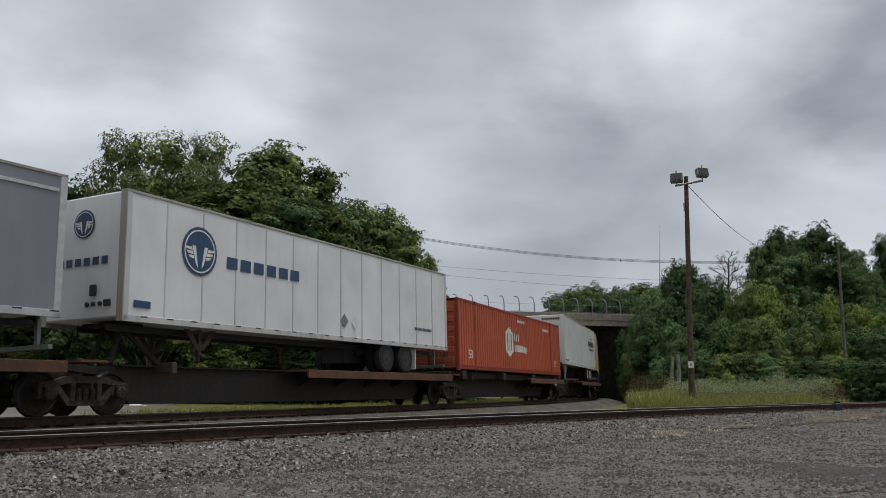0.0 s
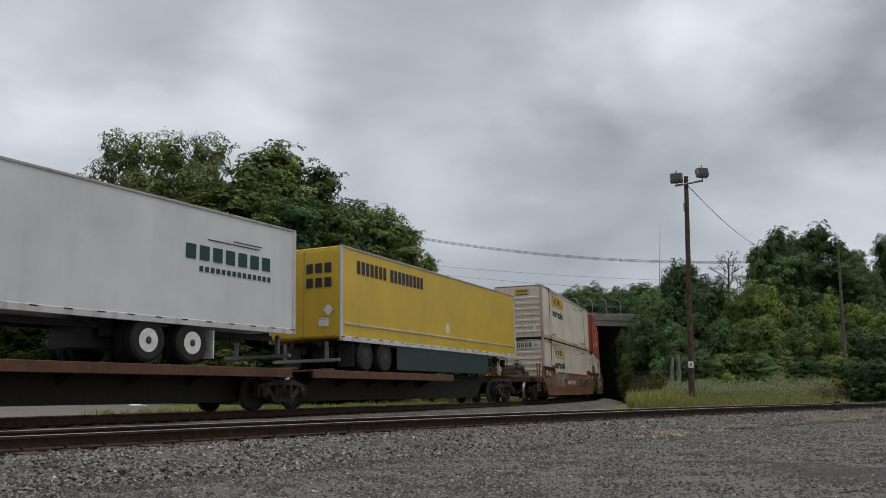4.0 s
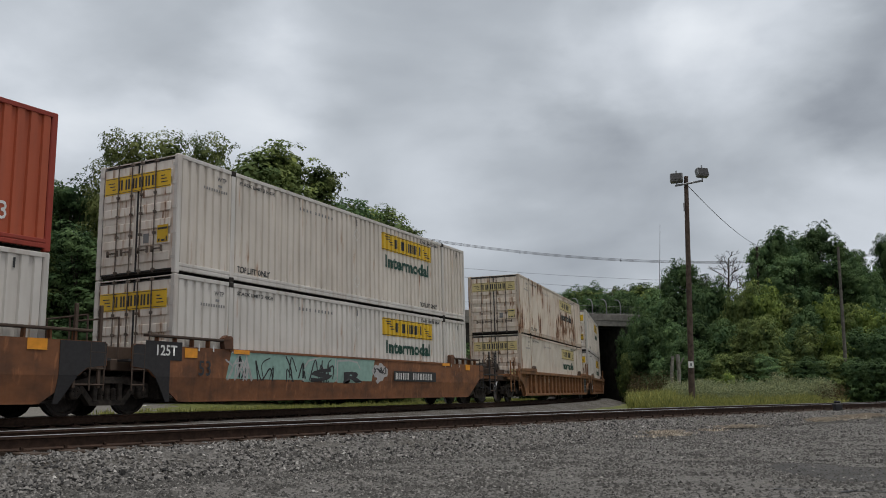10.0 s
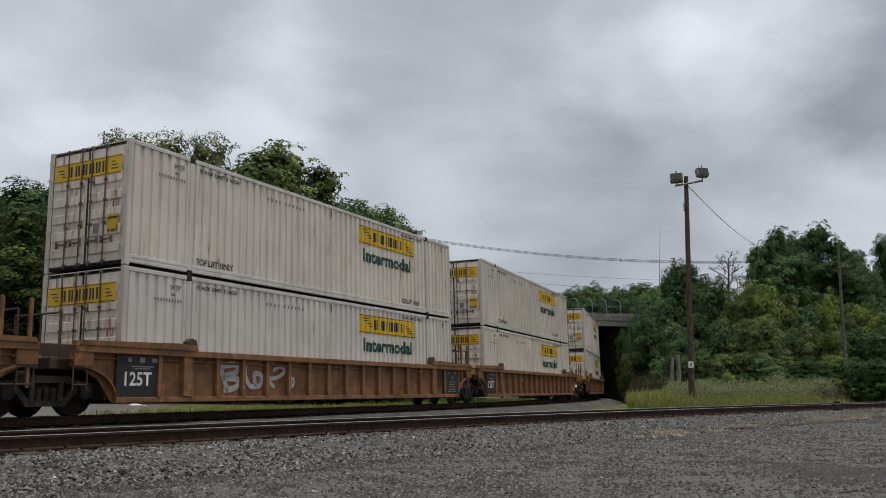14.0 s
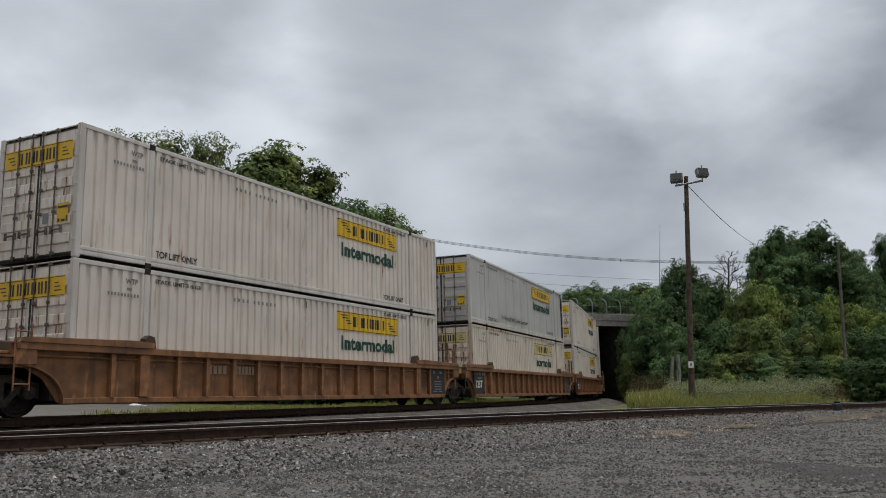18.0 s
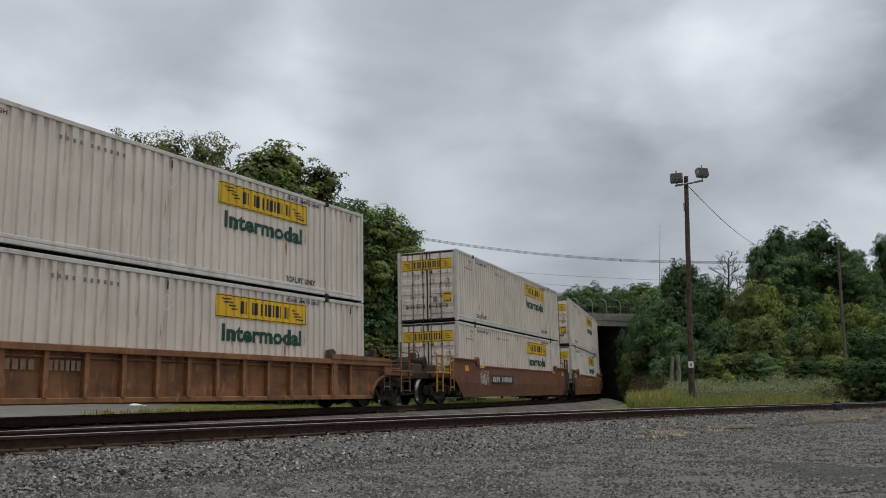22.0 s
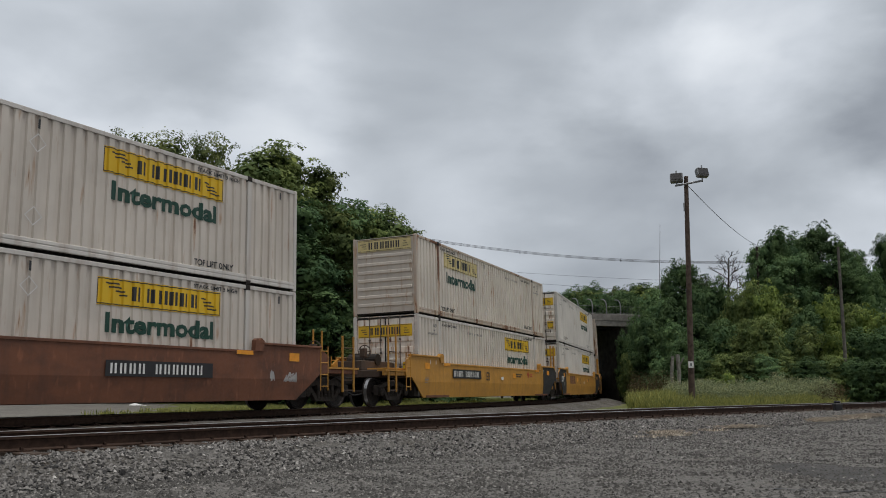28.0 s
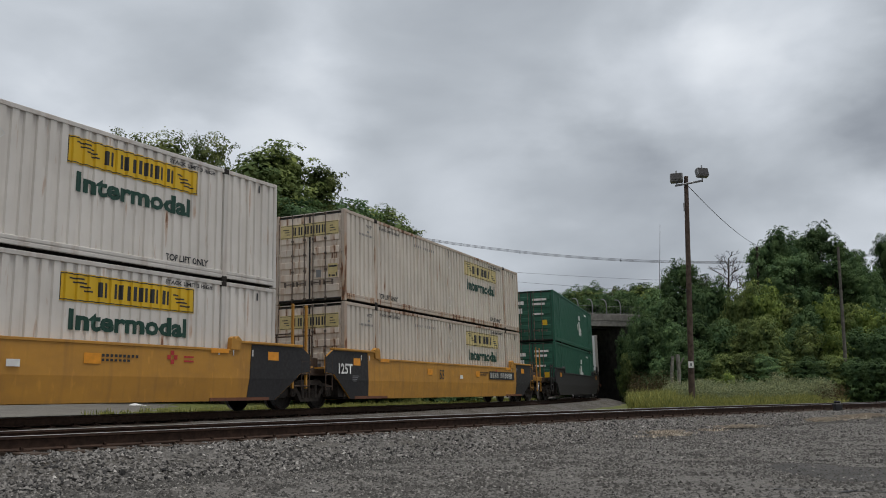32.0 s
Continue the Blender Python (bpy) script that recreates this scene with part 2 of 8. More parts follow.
def rod(bm, p0, p1, r0, r1=None, seg=8, caps=True):
    p0, p1 = Vector(p0), Vector(p1)
    r1 = r0 if r1 is None else r1
    d = (p1 - p0).normalized()
    u = d.orthogonal().normalized()
    v = d.cross(u)
    rings = []
    for p, r in ((p0, r0), (p1, r1)):
        rings.append([bm.verts.new(p + (u * math.cos(a) + v * math.sin(a)) * r) for a in [2 * math.pi * i / seg for i in range(seg)]])
    for i in range(seg):
        j = (i + 1) % seg
        bm.faces.new((rings[0][i], rings[0][j], rings[1][j], rings[1][i]))
    if caps:
        bm.faces.new(rings[0][::-1]), bm.faces.new(rings[1])
    return bm


def tube(bm, pts, r, seg=6):
    """One continuous bent tube."""
    pts = [Vector(p) for p in pts]
    rings = []
    u = (pts[1] - pts[0]).orthogonal().normalized()
    for i, p in enumerate(pts):
        d = (pts[min(i + 1, len(pts) - 1)] - pts[max(i - 1, 0)]).normalized()
        u = (u - d * u.dot(d)).normalized()
        v = d.cross(u)
        rings.append([bm.verts.new(p + (u * math.cos(a) + v * math.sin(a)) * r) for a in [2 * math.pi * k / seg for k in range(seg)]])
    for a, b in zip(rings[:-1], rings[1:]):
        for k in range(seg):
            j = (k + 1) % seg
            bm.faces.new((a[k], a[j], b[j], b[k]))
    bm.faces.new(rings[0][::-1]), bm.faces.new(rings[-1])
    return bm


def disc_profile(bm, profile, centre, axis="y", seg=24):
    """Turns a profile of (radius, offset) round an axis."""
    rings = []
    for r, o in profile:
        ring = []
        for i in range(seg):
            a = 2 * math.pi * i / seg
            c, s = math.cos(a) * r, math.sin(a) * r
            p = (c, o, s) if axis == "y" else (o, c, s) if axis == "x" else (c, s, o)
            ring.append(bm.verts.new((centre[0] + p[0], centre[1] + p[1], centre[2] + p[2])))
        rings.append(ring)
    for a, b in zip(rings[:-1], rings[1:]):
        for i in range(seg):
            j = (i + 1) % seg
            bm.faces.new((a[i], a[j], b[j], b[i]))
    bm.faces.new(rings[0]), bm.faces.new(rings[-1][::-1])
    return bm


# ---- the two tracks in plan ----
class Line:
    """A track's centre line from its curvature."""

    def __init__(self, x, y, heading, knots, curvature, s0, s1):
        self.s = np.linspace(s0, s1, int((s1 - s0) * 2) + 1)
        ds = self.s[1] - self.s[0]
        k = np.interp(self.s, knots, curvature)
        th = np.concatenate([[0], np.cumsum((k[1:] + k[:-1]) / 2 * ds)])
        self.th = th - np.interp(0, self.s, th) + heading
        c, s = np.cos(self.th), np.sin(self.th)
        px = np.concatenate([[0], np.cumsum((c[1:] + c[:-1]) / 2 * ds)])
        py = np.concatenate([[0], np.cumsum((s[1:] + s[:-1]) / 2 * ds)])
        self.x = px - np.interp(0, self.s, px) + x
        self.y = py - np.interp(0, self.s, py) + y

    def at(self, s, side=0.0):
        th = float(np.interp(s, self.s, self.th))
        return float(np.interp(s, self.s, self.x)) + math.sin(th) * side, float(np.interp(s, self.s, self.y)) - math.cos(th) * side, th

    def side_of(self, x, y):
        """Arc length and lateral distance (positive on the camera's side) for arrays of points."""
        xs, ys, ths = self.x[::4], self.y[::4], self.th[::4]
        i = np.argmin((x[:, None] - xs) ** 2 + (y[:, None] - ys) ** 2, axis=1)
        dx, dy = x - xs[i], y - ys[i]
        return self.s[::4][i] + dx * np.cos(ths[i]) + dy * np.sin(ths[i]), dx * np.sin(ths[i]) - dy * np.cos(ths[i])


MAIN = Line(-13.235, 9.7055, 1.02663, [-120, -60, -10, 20, 50, 80, 110, 130, 150], [0, 0.00306, 0.0034, 0.00478, 0.00562, 0.0054, 0.0051, 0.005, 0], -360, 480)
SIDING = Line(-5.120, 10.916, 0.89836, [-90, -60, 0, 40, 60, 80], [0, 0.0, -0.00558, -0.0089, -0.004, 0], -150, 200)
BANK = -0.01845


# ---- ground ----
def ground_mesh():
    def axis(lo, hi):
        g = [0.0]
        while g[-1] < hi:
            g.append(g[-1] + max(0.45, 0.055 * (g[-1] - 30)))
        h = [0.0]
        while h[-1] > lo:
            h.append(h[-1] - max(0.45, 0.055 * (-h[-1] - 25)))
        return np.array(sorted(set(h + g)))

    xs, ys = axis(-2600, 2600), axis(-600, 3000)
    X, Y = np.meshgrid(xs, ys)
    x, y = X.ravel(), Y.ravel()
    z = np.array([0.05 * noise.noise((a * 0.25, b * 0.25, 0)) + 0.025 * noise.noise((a * 1.3, b * 1.3, 3)) for a, b in zip(x, y)]) - 0.42
    s, lat = MAIN.side_of(x, y)
    s2, lat2 = SIDING.side_of(x, y)
    bed = np.minimum(np.abs(lat), np.abs(lat2))
    z -= np.clip((3.4 - bed) / 0.6, 0, 1) * 0.25
    # the far side rises gently into the woods
    z += np.clip((-lat - 14) / 30, 0, 1) * 1.2 * (np.abs(x) < 400)
    z += np.clip((x - 20) / 20, 0, 1) * np.clip((y - 52) / 14, 0, 1) * 0.8 * (x < 400)
    nx, ny = len(xs), len(ys)
    idx = np.arange(nx * ny).reshape(ny, nx)
    faces = np.stack([idx[:-1, :-1], idx[:-1, 1:], idx[1:, 1:], idx[1:, :-1]], -1).reshape(-1, 4)
    ob = link_mesh("ground", np.stack([x, y, z], 1).tolist(), faces.tolist(), LOT, smooth=True)
    ob.data.materials.append(TURF)
    ob.data.materials.append(PALE)
    cx, cy = x[faces].mean(1), y[faces].mean(1)
    fs, fl = MAIN.side_of(cx, cy)
    fs2, fl2 = SIDING.side_of(cx, cy)
    jit = np.random.RandomState(4).uniform(-0.7, 0.7, len(cx))
    turf = (fl + jit < -4.2) | ((fl2 + jit < -3.0) & (fl + jit > 3.2) & (fs > 26)) | ((fl2 + jit < 2.5) & (cx > 40)) | (cy > 60)
    pale = (fl < -4.4) & (((fs < 27) & (fl > -12 + jit)) | ((cx < -0.325 * cy + jit * 2) & (cy < 56 + 4 * jit) & (cx > -60)))
    ob.data.polygons.foreach_set("material_index", np.where(pale, 2, np.where(turf, 1, 0)).astype(int))
    tagged(ob, "grey gravel lot with grass beyond the tracks", "ground", kind="structure")
    return ob


def lot_material():
    m, n, l, b = nodes_of("fine_grey_gravel", 0.95, 0, 0.2)
    v = tex(n, l, "ShaderNodeTexVoronoi", 24.0)
    v2 = tex(n, l, "ShaderNodeTexVoronoi", 55.0)
    a = tex(n, l, "ShaderNodeTexNoise", 60.0, detail=6)
    c = tex(n, l, "ShaderNodeTexNoise", 0.35, detail=6)
    d = tex(n, l, "ShaderNodeTexNoise", 2.2, detail=7)
    col = ramp(n, l, v.outputs["Color"], [(0.15, (0.018, 0.017, 0.017)), (0.5, (0.058, 0.056, 0.052)), (0.72, (0.088, 0.084, 0.079)), (0.9, (0.33, 0.315, 0.295))])
    fine = ramp(n, l, v2.outputs["Color"], [(0.1, (0.025, 0.024, 0.023)), (0.6, (0.085, 0.081, 0.077)), (0.95, (0.27, 0.26, 0.245))])
    col2 = mixc(n, l, 0.5, mixc(n, l, 0.4, col.outputs[0], fine.outputs[0]), ramp(n, l, a.outputs["Fac"], [(0.3, (0.028, 0.027, 0.026)), (0.7, (0.108, 0.103, 0.094))]).outputs[0])
    worn = ramp(n, l, c.outputs["Fac"], [(0.52, (0, 0, 0)), (0.70, (0.3,) * 3)])
    col3 = mixc(n, l, worn.outputs[0], col2, (0.066, 0.063, 0.058))
    brown = ramp(n, l, d.outputs["Fac"], [(0.55, (0, 0, 0)), (0.75, (0.3,) * 3)])
    col4 = mixc(n, l, brown.outputs[0], col3, (0.125, 0.105, 0.082))
    l.new(col4, b.inputs["Base Color"])
    bump(n, l, b, v.outputs["Distance"], 0.9, 0.03)
    return m


LOT = lot_material()
TURF = speckle("rough_turf", [(0.3, (0.06, 0.075, 0.02)), (0.7, (0.19, 0.20, 0.06))], 5, 0.95)
PALE = speckle("pale_gravel", [(0.3, (0.10, 0.094, 0.083)), (0.7, (0.215, 0.203, 0.18))], 10, 0.95)
ground_mesh()


def asphalt_patch():
    """A worn, broken-edged piece of old asphalt in the gravel, lying on the uneven ground."""
    verts, faces = [], []
    cx, cy, rings, seg = 4.15, 9.4, 6, 40
    for k in range(rings + 1):
        for i in range(seg):
            a = 2 * math.pi * i / seg
            edge = 1 + 0.28 * noise.noise((math.cos(a) * 1.6, math.sin(a) * 1.6, 4)) + 0.10 * noise.noise((math.cos(a) * 6, math.sin(a) * 6, 8))
            x, y = cx + math.cos(a) * 0.6 * edge * k / rings, cy + math.sin(a) * 1.3 * edge * k / rings
            z = 0.05 * noise.noise((x * 0.25, y * 0.25, 0)) + 0.025 * noise.noise((x * 1.3, y * 1.3, 3)) - 0.42
            verts.append((x, y, z + (0.006 if k < rings else -0.03)))
    for k in range(rings):
        for i in range(seg):
            j = (i + 1) % seg
            faces.append((k * seg + i, k * seg + j, (k + 1) * seg + j, (k + 1) * seg + i))
    ob = link_mesh("pavement", verts, faces, speckle("old_asphalt", [(0.3, (0.036, 0.036, 0.036)), (0.7, (0.118, 0.115, 0.110))], 45, 0.95, big=0.4), smooth=True)
    tagged(ob, "worn dark asphalt patch in the gravel lot", "pavement", kind="structure")
    verts, faces, rs = [], [], random.Random(5)
    for i in range(25):
        x = 2.95 + 0.068 * i
        y = 7.85 - 0.012 * i + rs.uniform(-0.05, 0.05)
        z = 0.05 * noise.noise((x * 0.25, y * 0.25, 0)) + 0.025 * noise.noise((x * 1.3, y * 1.3, 3)) - 0.409
        w = 0.012 + rs.uniform(0, 0.02)
        verts += [(x, y - w, z), (x, y + w, z)]
        if i:
            faces.append((2 * i - 2, 2 * i, 2 * i + 1, 2 * i - 1))
    link_mesh("crack", verts, faces, BLACK, ob, "dark crack in the asphalt")


asphalt_patch()


# ---- clouds: a far backdrop that drifts ----
def cloud_material():
    m = bpy.data.materials.new("overcast_cloud")
    m.use_nodes = True
    n, l = m.node_tree.nodes, m.node_tree.links
    n.clear()
    out, em = n.new("ShaderNodeOutputMaterial"), n.new("ShaderNodeEmission")
    tc = n.new("ShaderNodeTexCoord")
    # cloud deck coordinates: direction divided by height
    sep = n.new("ShaderNodeSeparateXYZ")
    l.new(tc.outputs["Object"], sep.inputs[0])
    mp = n.new("ShaderNodeMapping")
    mp.inputs["Scale"].default_value = (0.0010, 0.0010, 0.0019)
    l.new(tc.outputs["Object"], mp.inputs["Vector"])
    n1 = n.new("ShaderNodeTexNoise")
    n1.inputs["Scale"].default_value, n1.inputs["Detail"].default_value, n1.inputs["Roughness"].default_value = 2.0, 6, 0.45
    n1.inputs["Distortion"].default_value = 0.35
    l.new(mp.outputs[0], n1.inputs["Vector"])
    calm = n.new("ShaderNodeMath")
    calm.operation = "MULTIPLY_ADD"
    calm.inputs[1].default_value, calm.inputs[2].default_value = 0.72, 0.125
    l.new(n1.outputs["Fac"], calm.inputs[0])
    total = calm.outputs[0]
    n2 = n.new("ShaderNodeTexNoise")
    n2.inputs["Scale"].default_value, n2.inputs["Detail"].default_value = 3.2, 6
    l.new(mp.outputs[0], n2.inputs["Vector"])
    w1, w2 = n.new("ShaderNodeVectorMath"), n.new("ShaderNodeVectorMath")
    w1.operation, w2.operation = "MULTIPLY_ADD", "ADD"
    w1.inputs[1].default_value, w1.inputs[2].default_value = (420, 420, 420), (-210, -210, -210)
    l.new(n2.outputs["Color"], w1.inputs[0])
    l.new(tc.outputs["Object"], w2.inputs[0])
    l.new(w1.outputs[0], w2.inputs[1])
    for (x, y, z, r, amount) in CLOUD_LOBES:
        d = n.new("ShaderNodeVectorMath")
        d.operation = "DISTANCE"
        d.inputs[1].default_value = (x, y, z)
        l.new(w2.outputs[0], d.inputs[0])
        k = n.new("ShaderNodeMapRange")
        k.interpolation_type = "SMOOTHSTEP"
        k.inputs["From Min"].default_value, k.inputs["From Max"].default_value = 0, r
        k.inputs["To Min"].default_value, k.inputs["To Max"].default_value = amount, 0
        l.new(d.outputs["Value"], k.inputs["Value"])
        add = n.new("ShaderNodeMath")
        add.operation = "ADD"
        l.new(total, add.inputs[0])
        l.new(k.outputs[0], add.inputs[1])
        total = add.outputs[0]
    r = ramp(n, l, total, [(0.26, (0.29, 0.32, 0.365)), (0.45, (0.44, 0.48, 0.53)), (0.60, (0.60, 0.645, 0.705)), (0.84, (0.90, 0.94, 0.99))])
    l.new(r.outputs[0], em.inputs[0])
    em.inputs[1].default_value = 1.0
    l.new(em.outputs[0], out.inputs[0])
    return m


def direction(azimuth, elevation, r=1500.0):
    a, e = radians(azimuth), radians(elevation)
    return (r * math.sin(a) * math.cos(e), r * math.cos(a) * math.cos(e), r * math.sin(e))


CLOUD_LOBES = [(*direction(az, el), r, k) for az, el, r, k in (
    (-13.9, 20.1, 225, 0.17), (-25.1, 16.6, 255, 0.18), (-20.5, 18.5, 180, 0.07), (17.9, 23.2, 285, 0.17), (12.2, 22.3, 225, 0.10), (0.2, 13.1, 240, 0.03), (-4.9, 13.4, 150, -0.02), (25.7, 15.0, 240, 0.10), (26.7, 10.7, 225, 0.07), (-12.2, 24.1, 225, 0.03), (-27.9, 19.1, 225, 0.05), (1.4, 18.6, 330, -0.05), (6.9, 16.0, 270, -0.10), (14.1, 14.6, 255, -0.07), (26.1, 20.0, 210, -0.14), (28.5, 18.3, 180, -0.14), (4.7, 23.8, 285, 0.10), (-20.7, 22.2, 240, -0.05), (-9.2, 16.3, 150, -0.05), (8.4, 11.8, 240, -0.08))]


def cloud_bank():
    verts, faces = [], []
    na, ne = 60, 30
    for j in range(ne + 1):
        for i in range(na + 1):
            verts.append(direction(-60 + 120 * i / na, -3 + 53 * j / ne))
    for j in range(ne):
        for i in range(na):
            a = j * (na + 1) + i
            faces.append((a, a + na + 1, a + na + 2, a + 1))
    ob = link_mesh("backdrop_clouds", verts, faces, cloud_material(), smooth=True)
    return tagged(ob, "low grey overcast clouds drifting slowly", "sky", kind="structure")


CLOUDS = cloud_bank()


# ---- track ----
RAIL_SHAPE = [(-0.07, -0.17), (0.07, -0.17), (0.07, -0.158), (0.012, -0.14), (0.012, -0.045), (0.036, -0.035), (0.036, -0.004), (0.026, 0), (-0.026, 0), (-0.036, -0.004), (-0.036, -0.035), (-0.012, -0.045), (-0.012, -0.14), (-0.07, -0.158)]


def sweep(line, s0, s1, step, shape, side, lift, tilt=0.0):
    verts, faces = [], []
    n = int((s1 - s0) / step)
    k = len(shape)
    for i in range(n + 1):
        s = s0 + (s1 - s0) * i / n
        for o, z in shape:
            x, y, th = line.at(s, side + o)
            verts.append((x, y, lift + z - (side + o) * tilt))
    for i in range(n):
        for j in range(k):
            a, b = i * k + j, i * k + (j + 1) % k
            faces.append((a, b, b + k, a + k))
    return verts, faces


def rail(line, s0, s1, side, lift, parent, tilt):
    v, f = sweep(line, s0, s1, 1.0, RAIL_SHAPE, side, lift, tilt)
    ob = link_mesh("rail", v, f, RAILRUST, parent, "rusty steel rail with a polished head")
    ob.data.materials.append(RAILTOP)
    ob.data.polygons.foreach_set("material_index", [1 if i % 14 in (6, 7, 8) else 0 for i in range(len(f))])
    return ob


def ballast_bed(line, s0, s1, parent, half=2.0, foot=3.1, lift=0.0, step=0.5):
    verts, faces = [], []
    prof = [(-foot - 0.5, -0.62), (-foot, -0.5), (-half - 0.45, -0.33), (-half, -0.215), (-1.2, -0.20), (-0.4, -0.235), (0.4, -0.235), (1.2, -0.20), (half, -0.215), (half + 0.45, -0.33), (foot, -0.5), (foot + 0.5, -0.62)]
    n, k = int((s1 - s0) / step), len(prof)
    for i in range(n + 1):
        s = s0 + (s1 - s0) * i / n
        for o, z in prof:
            x, y, th = line.at(s, o)
            w = 0.05 * noise.noise((x * 1.7, y * 1.7, z)) + 0.03 * noise.noise((x * 5, y * 5, z))
            verts.append((x, y, z + w * 0.6 + lift))
    for i in range(n):
        for j in range(k - 1):
            a = i * k + j
            faces.append((a, a + 1, a + k + 1, a + k))
    return link_mesh("ballast", verts, faces, BALLAST, parent, "grey crushed stone ballast shoulder", smooth=True)


def ballast_material():
    m, n, l, b = nodes_of("crushed_stone_ballast", 0.95, 0, 0.2)
    v = tex(n, l, "ShaderNodeTexVoronoi", 20.0)
    a = tex(n, l, "ShaderNodeTexNoise", 1.1, detail=6)
    col = ramp(n, l, v.outputs["Color"], [(0.1, (0.035, 0.035, 0.036)), (0.5, (0.084, 0.080, 0.074)), (0.95, (0.185, 0.177, 0.165))])
    sh = ramp(n, l, a.outputs["Fac"], [(0.35, (0.62, 0.58, 0.53)), (0.65, (1, 1, 1))])
    l.new(mixc(n, l, 1.0, col.outputs[0], sh.outputs[0], "MULTIPLY"), b.inputs["Base Color"])
    bump(n, l, b, v.outputs["Distance"], 1.0, 0.05)
    return m


BALLAST = ballast_material()


def railway(name, line, s0, s1, lift, tilt, ties, label):
    top = new(name)
    tagged(top, label, "railway track", kind="structure")
    rail(line, s0, s1, 0.7525, lift, top, tilt)
    rail(line, s0, s1, -0.7525, lift, top, tilt)
    ballast_bed(line, s0, s1, top, lift=lift)
    bm = boxes((-0.115, 0.115, -1.3, 1.3, -0.36, -0.172), bevel=0.012)
    tie = None
    s = ties[0]
    rnd = random.Random(3)
    while s < ties[1]:
        x, y, th = line.at(s)
        m = Matrix.Translation((x, y, lift)) @ Euler((-tilt, 0, th + rnd.uniform(-0.012, 0.012))).to_matrix().to_4x4() @ Matrix.Translation((0, rnd.uniform(-0.05, 0.05), rnd.uniform(-0.012, 0.004)))
        if tie is None:
            tie = part("tie", bm, TIEWOOD, top, "", m).data
            pm = boxes((-0.09, 0.09, -0.87, -0.63, -0.172, -0.155), (-0.09, 0.09, 0.63, 0.87, -0.172, -0.155), (-0.05, -0.02, -0.86, -0.82, -0.172, -0.12), (0.02, 0.05, -0.68, -0.65, -0.172, -0.12), (-0.05, -0.02, 0.65, 0.69, -0.172, -0.12), (0.02, 0.05, 0.82, 0.86, -0.172, -0.12))
            plate = part("tie_plate", pm, RAILRUST, top, "", m).data
        else:
            share("tie", tie, top, "", m)
            share("tie_plate", plate, top, "", m)
        s += 0.53
    return top


railway("railway_track_main", MAIN, -60, 150, 0.0, math.sin(BANK), (-4, 128), "main line track curving away under the road bridge")
railway("railway_track_siding", SIDING, -50, 120, -0.013, 0.0, (-8, 46), "rusty siding track on grey ballast in the foreground")


# ---- loose stones ----
def stones(name, pts, sizes, mat, label, seed):
    rs = np.random.RandomState(seed)
    cube = np.array([(x, y, z) for z in (-1, 1) for y in (-1, 1) for x in (-1, 1)], float) * 0.5
    quads = np.array(((0, 2, 3, 1), (4, 5, 7, 6), (0, 1, 5, 4), (2, 6, 7, 3), (0, 4, 6, 2), (1, 3, 7, 5)))
    n = len(pts)
    v = cube[None] + rs.uniform(-0.22, 0.22, (n, 8, 3))
    v *= (sizes[:, None] * rs.uniform(0.6, 1.15, (n, 3)))[:, None, :]
    a, b = rs.uniform(0, 6.28, n), rs.uniform(-0.9, 0.9, n)
    ca, sa, cb, sb = np.cos(a)[:, None], np.sin(a)[:, None], np.cos(b)[:, None], np.sin(b)[:, None]
    x, y, z = v[..., 0], v[..., 1], v[..., 2]
    y, z = y * cb - z * sb, y * sb + z * cb
    x, y = x * ca - y * sa, x * sa + y * ca
    v = np.stack([x, y, z], -1) + pts[:, None, :]
    f = quads[None] + (np.arange(n) * 8)[:, None, None]
    ob = link_mesh(name, v.reshape(-1, 3).tolist(), f.reshape(-1, 4).tolist(), mat)
    return tagged(ob, label, "stones", kind="stuff")


def chips(name, pts, sizes, mat, label, seed):
    """Small angular gravel, one low pyramid each, all in one mesh."""
    rs = np.random.RandomState(seed)
    n = len(pts)
    base = np.array([(-0.5, -0.5, -0.2), (0.5, -0.5, -0.2), (0.5, 0.5, -0.2), (-0.5, 0.5, -0.2), (0, 0, 0.38)])
    v = base[None] + rs.uniform(-0.28, 0.28, (n, 5, 3)) * (1, 1, 0.6)
    v *= (sizes[:, None] * rs.uniform(0.6, 1.2, (n, 3)))[:, None, :]
    a = rs.uniform(0, 6.28, n)
    ca, sa = np.cos(a)[:, None], np.sin(a)[:, None]
    v = np.stack([v[..., 0] * ca - v[..., 1] * sa, v[..., 0] * sa + v[..., 1] * ca, v[..., 2]], -1) + pts[:, None, :]
    tri = np.array(((0, 1, 4), (1, 2, 4), (2, 3, 4), (3, 0, 4)))
    f = tri[None] + (np.arange(n) * 5)[:, None, None]
    ob = link_mesh(name, v.reshape(-1, 3).tolist(), f.reshape(-1, 3).tolist(), mat)
    return tagged(ob, label, "stones", kind="stuff")


def stone_material(name, dark, mid, light):
    m, n, l, b = nodes_of(name, 0.9, 0, 0.25)
    g = n.new("ShaderNodeNewGeometry")
    c = ramp(n, l, g.outputs["Random Per Island"], [(0.0, dark), (0.55, mid), (0.93, mid), (1.0, light)])
    t = tex(n, l, "ShaderNodeTexNoise", 40.0)
    sh = ramp(n, l, t.outputs["Fac"], [(0.3, (0.7,) * 3), (0.7, (1, 1, 1))])
    l.new(mixc(n, l, 1.0, c.outputs[0], sh.outputs[0], "MULTIPLY"), b.inputs["Base Color"])
    return m


